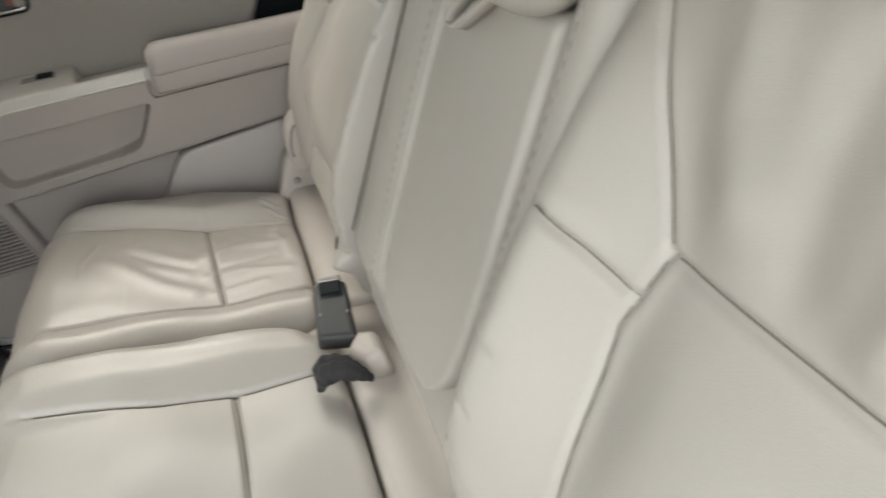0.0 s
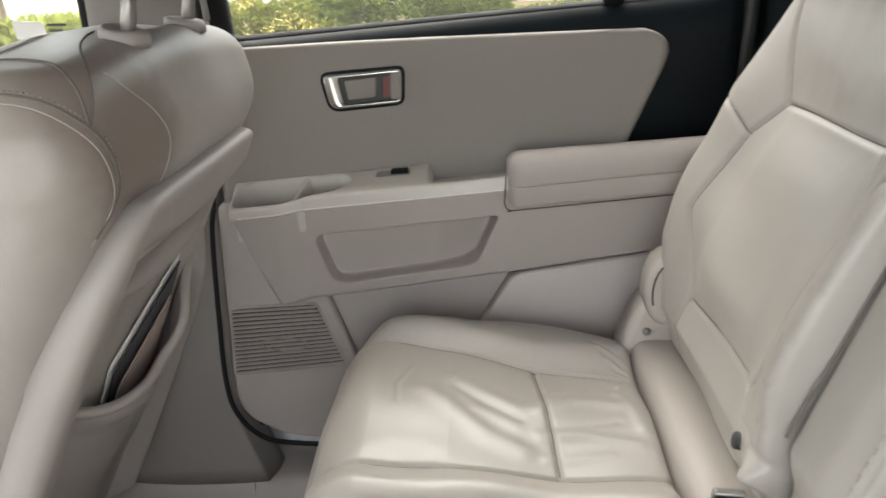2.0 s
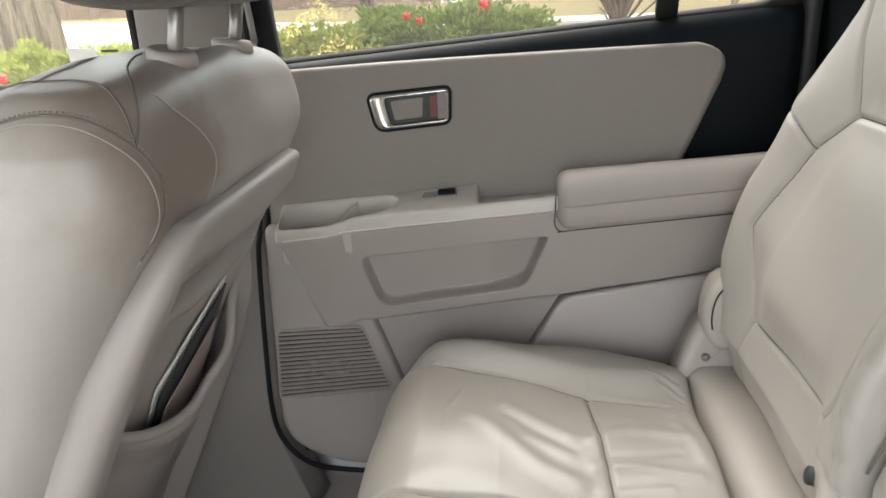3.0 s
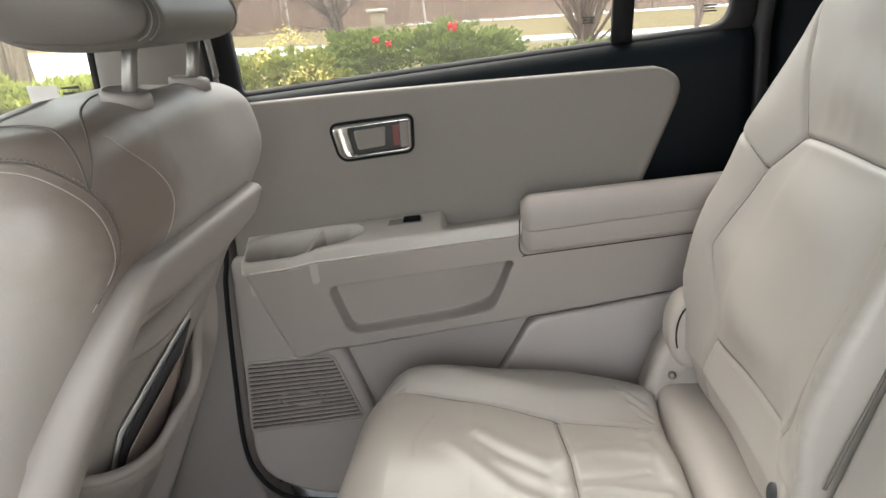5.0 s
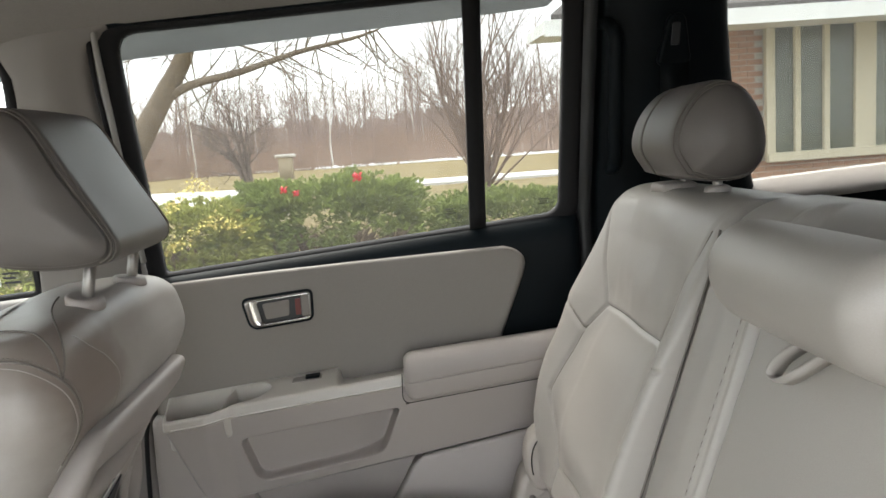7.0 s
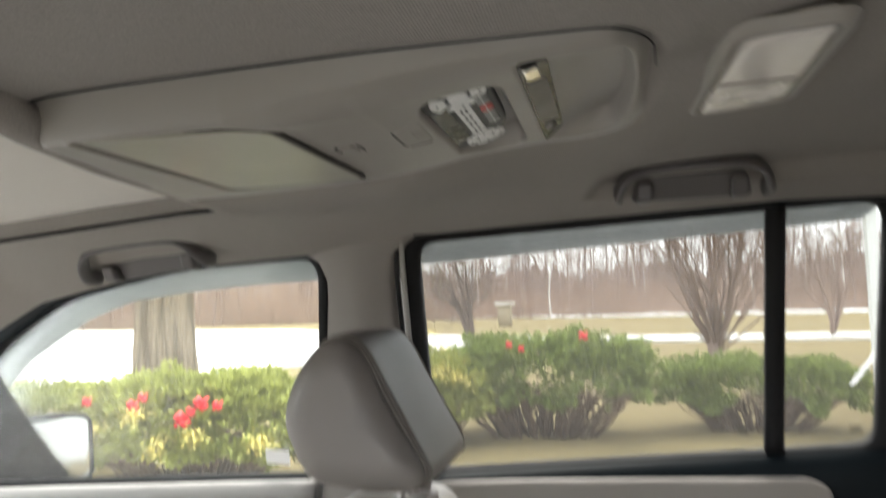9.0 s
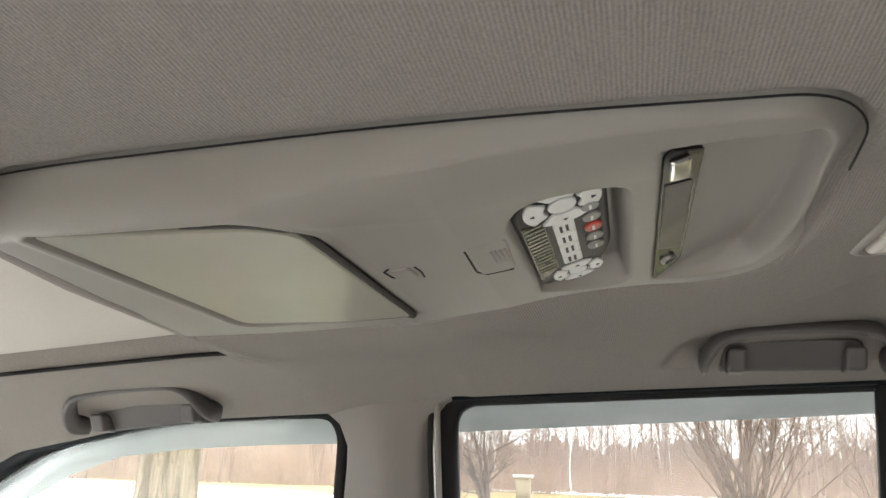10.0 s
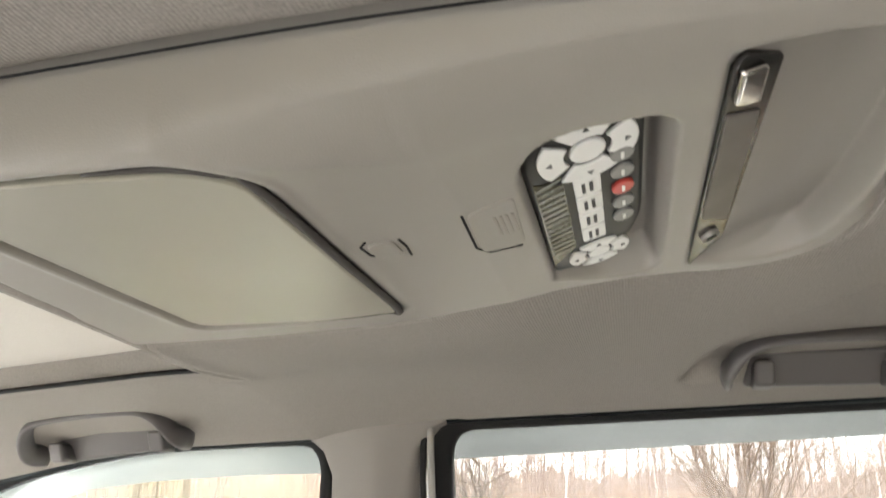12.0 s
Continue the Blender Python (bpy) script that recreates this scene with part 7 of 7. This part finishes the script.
def build_trees():
    # big trunk close by, its long limb reaching over the drive
    rng = random.Random(3)
    t = thing("shade_tree", (-7.4, 10.5, 0), "thick grey-barked trunk of a shade tree by the road", "tree")
    rings = []
    for z in np.linspace(-0.1, 7.5, 110):
        r = 0.47 + 0.16 * math.exp(-max(z, 0) / 0.5) - 0.012 * z
        ring = []
        for a in np.linspace(0, 2 * math.pi, 220, endpoint=False):
            wave = 29 * a + 1.6 * noise3((math.cos(a) * 3, math.sin(a) * 3, z * 1.6))
            rr = r * (1 + 0.075 * abs(math.sin(wave)) ** 0.6 - 0.05 + 0.05 * noise3((math.cos(a) * 9, math.sin(a) * 9, z * 2.2)) + 0.02 * math.sin(13 * a - z * 0.8))
            ring.append((-7.84 + rr * math.cos(a) - 0.015 * z, 10.5 + rr * math.sin(a), z))
        rings.append(ring)
    piece("trunk", *loft(rings), BARK_RIDGED, t, "ridged grey bark")
    limbs = []
    branch(rng, limbs, Vector((-7.6, 10.5, 5.5)), (0.9, -0.2, 0.5), 6.0, 0.22, 3, 0.5, 0.15)
    piece("limb", *join(limbs), BARK, t, "long bare limb")
    # old forked tree whose limb crosses the rear window
    t2 = thing("forked_tree", (-6.1, 14.0, 0), "old forked tree with a long crooked limb", "tree")
    p = [(-6.1, 14, -0.1), (-5.75, 14, 1.2), (-5.2, 14, 2.15), (-4.75, 14, 2.83), (-4.22, 14, 3.70), (-3.9, 14, 5.2)]
    piece("trunk", *tube(curve_through(p, 6), np.linspace(0.27, 0.13, 31), 12), BARK, t2)
    l = curve_through([(-4.80, 14, 2.72), (-4.21, 13.95, 3.0), (-3.26, 13.9, 3.18), (-2.2, 13.9, 3.46), (-1.13, 13.8, 3.64), (-0.65, 13.8, 3.76)], 6)
    limbs = [tube(l, np.linspace(0.095, 0.02, len(l)), 9), tube(curve_through([(-5.25, 14, 2.1), (-5.47, 14, 2.73), (-5.9, 13.8, 3.2), (-6.6, 13.7, 3.6)], 6), np.linspace(0.08, 0.03, 19), 8)]
    for k in range(40):
        q = Vector(l[rng.randrange(6, len(l))])
        branch(rng, limbs, q, (rng.uniform(-0.4, 1), rng.uniform(-0.5, 0.5), rng.uniform(-0.9, 0.9)), rng.uniform(0.5, 1.5), 0.018, 2, 0.5, 0.05)
    for k in range(26):
        q = Vector(p[4]).lerp(Vector(p[5]), rng.random())
        branch(rng, limbs, q, (rng.uniform(-1, 1), rng.uniform(-0.5, 0.5), rng.uniform(-0.4, 0.8)), rng.uniform(1.0, 2.2), 0.03, 2, 0.5, 0.05)
    piece("limb", *join(limbs), BARK, t2, "crooked limbs and twigs")
    # many-stemmed spreading tree
    rng = random.Random(11)
    stems = [((math.cos(a) * s, math.sin(a) * s, 1.0), rng.uniform(3.2, 4.4), 0.095, 0.25) for a, s in [(0.4, 0.12), (1.9, 0.30), (3.3, 0.34), (4.6, 0.22), (5.6, 0.40)]]
    stems += [((math.cos(a) * s, math.sin(a) * s, 1.0), rng.uniform(2.8, 4.4), 0.036, rng.uniform(0.15, 0.6)) for a, s in [(rng.uniform(0, 6.28), rng.uniform(0.25, 0.95)) for _ in range(17)]]
    stems += [((0.02, 0.0, 1.0), 0.95, 0.24, -0.05), ((-0.35, 0.0, 1.0), 0.7, 0.11, 0.0), ((0.5, 0.1, 1.0), 0.9, 0.10, 0.05)]
    tree((1.95, 20.0, 0), "many-stemmed bare tree with upright fanning branches", BARK_BROWN, stems, 12, level=3, spread=0.42, up=0.3)
    stems = [((math.cos(a) * s, math.sin(a) * s, 1.0), rng.uniform(2.5, 3.8), 0.12, 0) for a, s in [(rng.uniform(0, 6.28), rng.uniform(0.3, 0.9)) for _ in range(5)]]
    tree((-6.33, 30.0, 0), "small bare ornamental tree with spreading twigs", BARK_DARK, stems, 21, level=3, spread=0.55, up=0.1)
    stems = [((math.cos(a) * s, math.sin(a) * s, 1.0), rng.uniform(2.5, 3.4), 0.08, 0) for a, s in [(rng.uniform(0, 6.28), rng.uniform(0.2, 0.5)) for _ in range(5)]]
    tree((7.5, 30.5, 0), "small bare tree beside the road", BARK_BROWN, stems, 33, level=3, spread=0.4, up=0.2)


def build_woods():
    rng = random.Random(8)
    parts, white = [], []
    for k in range(520):
        x = rng.uniform(-110, 75)
        y = rng.uniform(78, 130) - 0.25 * max(0, -x - 20)
        h = rng.uniform(7, 15)
        lean = rng.uniform(-0.06, 0.06)
        r = rng.uniform(0.07, 0.20)
        pale = rng.random() < 0.10
        p = [Vector((x + lean * h * s + 0.15 * rng.uniform(-1, 1), y, -0.2 + h * s)) for s in (0, 0.35, 0.7, 1.0)]
        (white if pale else parts).append(tube(p, [r, r * 0.8, r * 0.5, r * 0.15], 4, caps=False))
        for b in range(14):
            s = rng.uniform(0.25, 0.95)
            q = Vector((x + lean * h * s, y, h * s))
            e = q + Vector((rng.uniform(-1.8, 1.8), rng.uniform(-0.5, 0.5), rng.uniform(0.5, 2.4)))
            parts.append(tube([q, q.lerp(e, 0.5) + Vector((rng.uniform(-0.2, 0.2), 0, 0)), e], [0.05, 0.035, 0.012], 3, caps=False))
    w = tagged(piece("woods", *join(parts), WOODS), "bare brown winter woods behind the road", "woods", kind="stuff")
    b = tagged(piece("birches", *join(white), BIRCH), "pale birch trunks among the woods", "birches", kind="stuff")
    # brushy understorey
    v, f = [], []
    for k in range(26000):
        x = rng.uniform(-120, 80)
        y = rng.uniform(76, 112) - 0.25 * max(0, -x - 20)
        hgt = rng.uniform(1.0, 5.5) * (0.75 + 0.5 * noise3((x * 0.07, y * 0.07, 2)))
        dx = rng.uniform(-0.9, 0.9)
        i = len(v)
        wd = rng.uniform(0.02, 0.06)
        v += [(x - wd, y, 0), (x + wd, y, 0), (x + dx + wd * 0.4, y, hgt), (x + dx - wd * 0.4, y, hgt)]
        f.append((i, i + 1, i + 2, i + 3))
    tagged(piece("brush", v, f, UNDERGROWTH, smooth=False), "dense brown brush at the edge of the woods", "brush", kind="stuff")
    # haze of fine twigs in the crowns
    v, f = [], []
    for k in range(30000):
        x = rng.uniform(-120, 80)
        y = rng.uniform(80, 126) - 0.25 * max(0, -x - 20)
        z = rng.uniform(2.5, 11.5) * (0.8 + 0.35 * noise3((x * 0.06, y * 0.06, 4)))
        dx, dz, wd = rng.uniform(-1.1, 1.1), rng.uniform(0.6, 2.2), rng.uniform(0.010, 0.028)
        i = len(v)
        v += [(x - wd, y, z), (x + wd, y, z), (x + dx, y, z + dz)]
        f.append((i, i + 1, i + 2))
    tagged(piece("twigs", v, f, WOODS, smooth=False), "fine bare twigs in the crowns of the woods", "twigs", kind="stuff")
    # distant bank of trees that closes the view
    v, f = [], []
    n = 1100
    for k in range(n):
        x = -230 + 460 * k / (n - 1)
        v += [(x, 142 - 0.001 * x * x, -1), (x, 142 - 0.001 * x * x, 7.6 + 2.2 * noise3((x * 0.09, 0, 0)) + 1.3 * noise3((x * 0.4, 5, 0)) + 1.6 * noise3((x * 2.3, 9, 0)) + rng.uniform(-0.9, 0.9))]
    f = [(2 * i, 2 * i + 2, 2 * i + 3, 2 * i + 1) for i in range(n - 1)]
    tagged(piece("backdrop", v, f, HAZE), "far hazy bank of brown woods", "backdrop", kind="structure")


def build_house():
    """Brick house corner with white-framed windows, seen past the rear headrest."""
    h = thing("house", (6.0, 9.0, 0), "orange brick house with tall white-framed windows", "house")
    y0 = 9.0
    wall = slab([(3.9, 0.0), (12.0, 0.0), (12.0, 4.2), (3.9, 4.2)], lambda a, b, d: (a, y0 + 0.3 - d, b), 0.25, 0.01, 1)
    piece("wall", *wall, MORTAR, h, smooth=False)
    wx0, wx1, wz0, wz1 = 4.36, 9.2, 1.08, 3.4
    win = piece("window", *loft([[(x, y0 - 0.04, z) for x, z in ((wx0, wz0), (wx1, wz0), (wx1, wz1), (wx0, wz1))], [(x, y0 + 0.06, z) for x, z in ((wx0, wz0), (wx1, wz0), (wx1, wz1), (wx0, wz1))]]), PANESHEEN, h, "dim room behind the panes", smooth=False)
    def bar(x0, x1, z0, z1, d=0.07):
        v, f = slab([(x0, z0), (x1, z0), (x1, z1), (x0, z1)], lambda a, b, dd: (a, y0 - 0.03 - dd, b), d, 0.008, 1)
        piece("frame", v, f, WHITEPAINT, win, "white painted frame", smooth=False)
    for x0, x1 in ((4.33, 4.45), (4.71, 4.79), (5.10, 5.18), (5.52, 5.80), (6.2, 6.28), (6.6, 6.68), (7.0, 7.25)):
        bar(x0, x1, wz0, wz1)
    bar(4.34, 9.2, 1.02, 1.14, 0.09)
    bar(4.44, 9.2, 3.3, 3.45, 0.09)
    for x0, x1 in ((4.45, 4.71), (4.79, 5.10), (5.18, 5.52), (5.80, 6.2), (6.28, 6.6)):
        p = piece("pane", [(x0, y0 - 0.045, wz0), (x1, y0 - 0.045, wz0), (x1, y0 - 0.045, wz1), (x0, y0 - 0.045, wz1), (x0, y0 - 0.049, wz0), (x1, y0 - 0.049, wz0), (x1, y0 - 0.049, wz1), (x0, y0 - 0.049, wz1)], [(0, 1, 2, 3), (7, 6, 5, 4)], FRONTGLASS, win, "reflective window pane", smooth=False)
    # roof with overhanging eave and gutter
    roof = loft([[(x + (0.75 * (y - 7.9) if x < 5 else 0), y, z) for y, z in ((7.9, 2.80), (7.9, 2.90), (11.5, 4.9), (15, 2.9), (15, 2.8), (11.5, 4.75))] for x in (1.35, 13.0)])
    r = piece("roof", *roof, SHINGLE, h, "dark shingle roof with white eave", smooth=False)
    eave = loft([[(x, y, z) for y, z in ((7.86, 2.66), (7.86, 2.84), (7.98, 2.84), (9.0, 2.83), (9.0, 2.73), (7.98, 2.70))] for x in (1.27, 13.0)])
    piece("eave", *eave, EAVEPAINT, r, "white painted eave", smooth=False)
    post = slab(rounded([(2.00, 7.96), (2.11, 7.96), (2.11, 8.07), (2.00, 8.07)], 0.008, 2), lambda a, b, d: (a, b, -0.05 + d), 2.78, 0.005)
    piece("porch_post", *post, EAVEPAINT, h, "white painted porch post", smooth=False)
    spout = ribbon([(2.02, 7.93, 1.12), (1.97, 7.93, 1.00), (1.76, 7.92, 0.73)], (0, 1, 0), 0.06, (1, 0, 0.3), 0.06)
    piece("downspout", *spout, EAVEPAINT, h, "white downspout end", smooth=False)
    # bricks that show round the window
    me = None
    n = 0
    rows = [(z, x) for z in np.arange(0.30, 1.02, 0.075) for x in np.arange(3.95, 7.6, 0.215)] + [(z, x) for z in np.arange(1.02, 3.0, 0.075) for x in (3.93, 4.145)]
    for k, (z, x) in enumerate(rows):
        off = 0.107 if int(round(z / 0.075)) % 2 else 0.0
        if me is None:
            v, f = slab([(0, 0), (0.203, 0), (0.203, 0.063), (0, 0.063)], lambda a, b, d: (a, -d, b), 0.012, 0.003, 1)
            me = mesh_of("brick", v, f, BRICK, False)
        ob = new("brick", me)
        ob.location = (x + off - (0.107 if z > 1.0 else 0), y0 + 0.052, z)
        ob.parent = h
        ob.matrix_parent_inverse = h.matrix_world.inverted()


def build_mailbox():
    m = thing("stone_pillar", (-8.0, 52, 0), "stone mailbox pillar beside the road", "mailbox pillar")
    piece("pillar", *slab(rounded([(-6.9, 51.5), (-6.0, 51.5), (-6.0, 52.4), (-6.9, 52.4)], 0.05), lambda a, b, d: (a - 1.6, b, d - 0.1), 1.6, 0.05), STONE, m)
    piece("cap", *slab(rounded([(-7.1, 51.3), (-5.8, 51.3), (-5.8, 52.6), (-7.1, 52.6)], 0.05), lambda a, b, d: (a - 1.6, b, 1.5 + d), 0.22, 0.05), CONCRETE, m, "pale cap stone")


def build_outside():
    build_ground()
    hedge((-1.52, 9.0, 0.0), (1.42, 0.75, 0.56), YEW, 8200, "clipped dark green yew shrub with red bows", 1, skirt=0.50)
    hedge((-3.0, 8.4, 0.0), (0.95, 0.75, 0.48), YEW_LIGHT, 5000, "lighter green shrub wound with gold tinsel", 2)
    hedge((1.1, 9.5, 0.0), (1.25, 0.65, 0.40), YEW, 6000, "low clipped yew shrub near the house", 3, skirt=0.40)
    hedge((-4.65, 6.2, 0.0), (1.30, 0.7, 0.47), YEW_LIGHT, 7000, "low juniper shrub with red bows by the drive", 4, blade=0.085, skirt=0.16)
    hedge((-7.3, 6.7, 0.0), (1.25, 0.7, 0.40), YEW_LIGHT, 4500, "low juniper shrub dusted with snow", 5)
    for at, s in (((-0.96, 8.25, 1.26), 0.062), ((-1.82, 8.22, 1.17), 0.045), ((-1.68, 8.22, 1.12), 0.04), ((-2.4, 8.3, 0.95), 0.04)):
        bow(at, s)
    for at, s in (((-4.20, 5.5, 0.85), 0.075), ((-4.38, 5.5, 0.71), 0.085), ((-4.29, 5.48, 0.78), 0.05), ((-4.04, 5.5, 0.83), 0.05), ((-4.78, 5.5, 0.90), 0.05), ((-4.88, 5.5, 0.83), 0.065), ((-5.36, 5.5, 0.86), 0.05)):
        bow(at, s)
    garland([(-3.12, 7.75, 0.98), (-2.95, 7.72, 1.13), (-2.80, 7.70, 1.24), (-2.65, 7.72, 1.30), (-2.50, 7.75, 1.18)], "gold tinsel garland draped on the shrub")
    garland([(-3.12, 7.55, 0.58), (-2.86, 7.52, 0.72), (-2.58, 7.55, 0.91), (-2.40, 7.6, 0.88), (-2.22, 7.7, 0.81)], "second gold tinsel garland on the shrub")
    for ends in (((-5.42, 5.50, 0.53), (-5.36, 5.48, 0.60), (-5.25, 5.5, 0.62)), ((-4.95, 5.48, 0.70), (-4.88, 5.46, 0.75), (-4.80, 5.5, 0.74)), ((-4.68, 5.46, 0.36), (-4.66, 5.45, 0.46), (-4.62, 5.48, 0.53)), ((-4.36, 5.47, 0.53), (-4.27, 5.45, 0.57), (-4.20, 5.47, 0.52)), ((-3.74, 5.5, 0.48), (-3.66, 5.48, 0.52), (-3.58, 5.5, 0.48))):
        garland(ends, "short gold tinsel twist on the juniper")
    build_trees()
    build_woods()
    build_mailbox()
    build_house()


# ---- build ----
build_ceiling()
build_shell()
build_pillars()
build_rear_seat_right()
build_rear_bench()
build_buckles()
build_front_seat()
build_papers()
build_rear_door()
build_front_door()
build_console()
build_overhead_things()
build_outside()
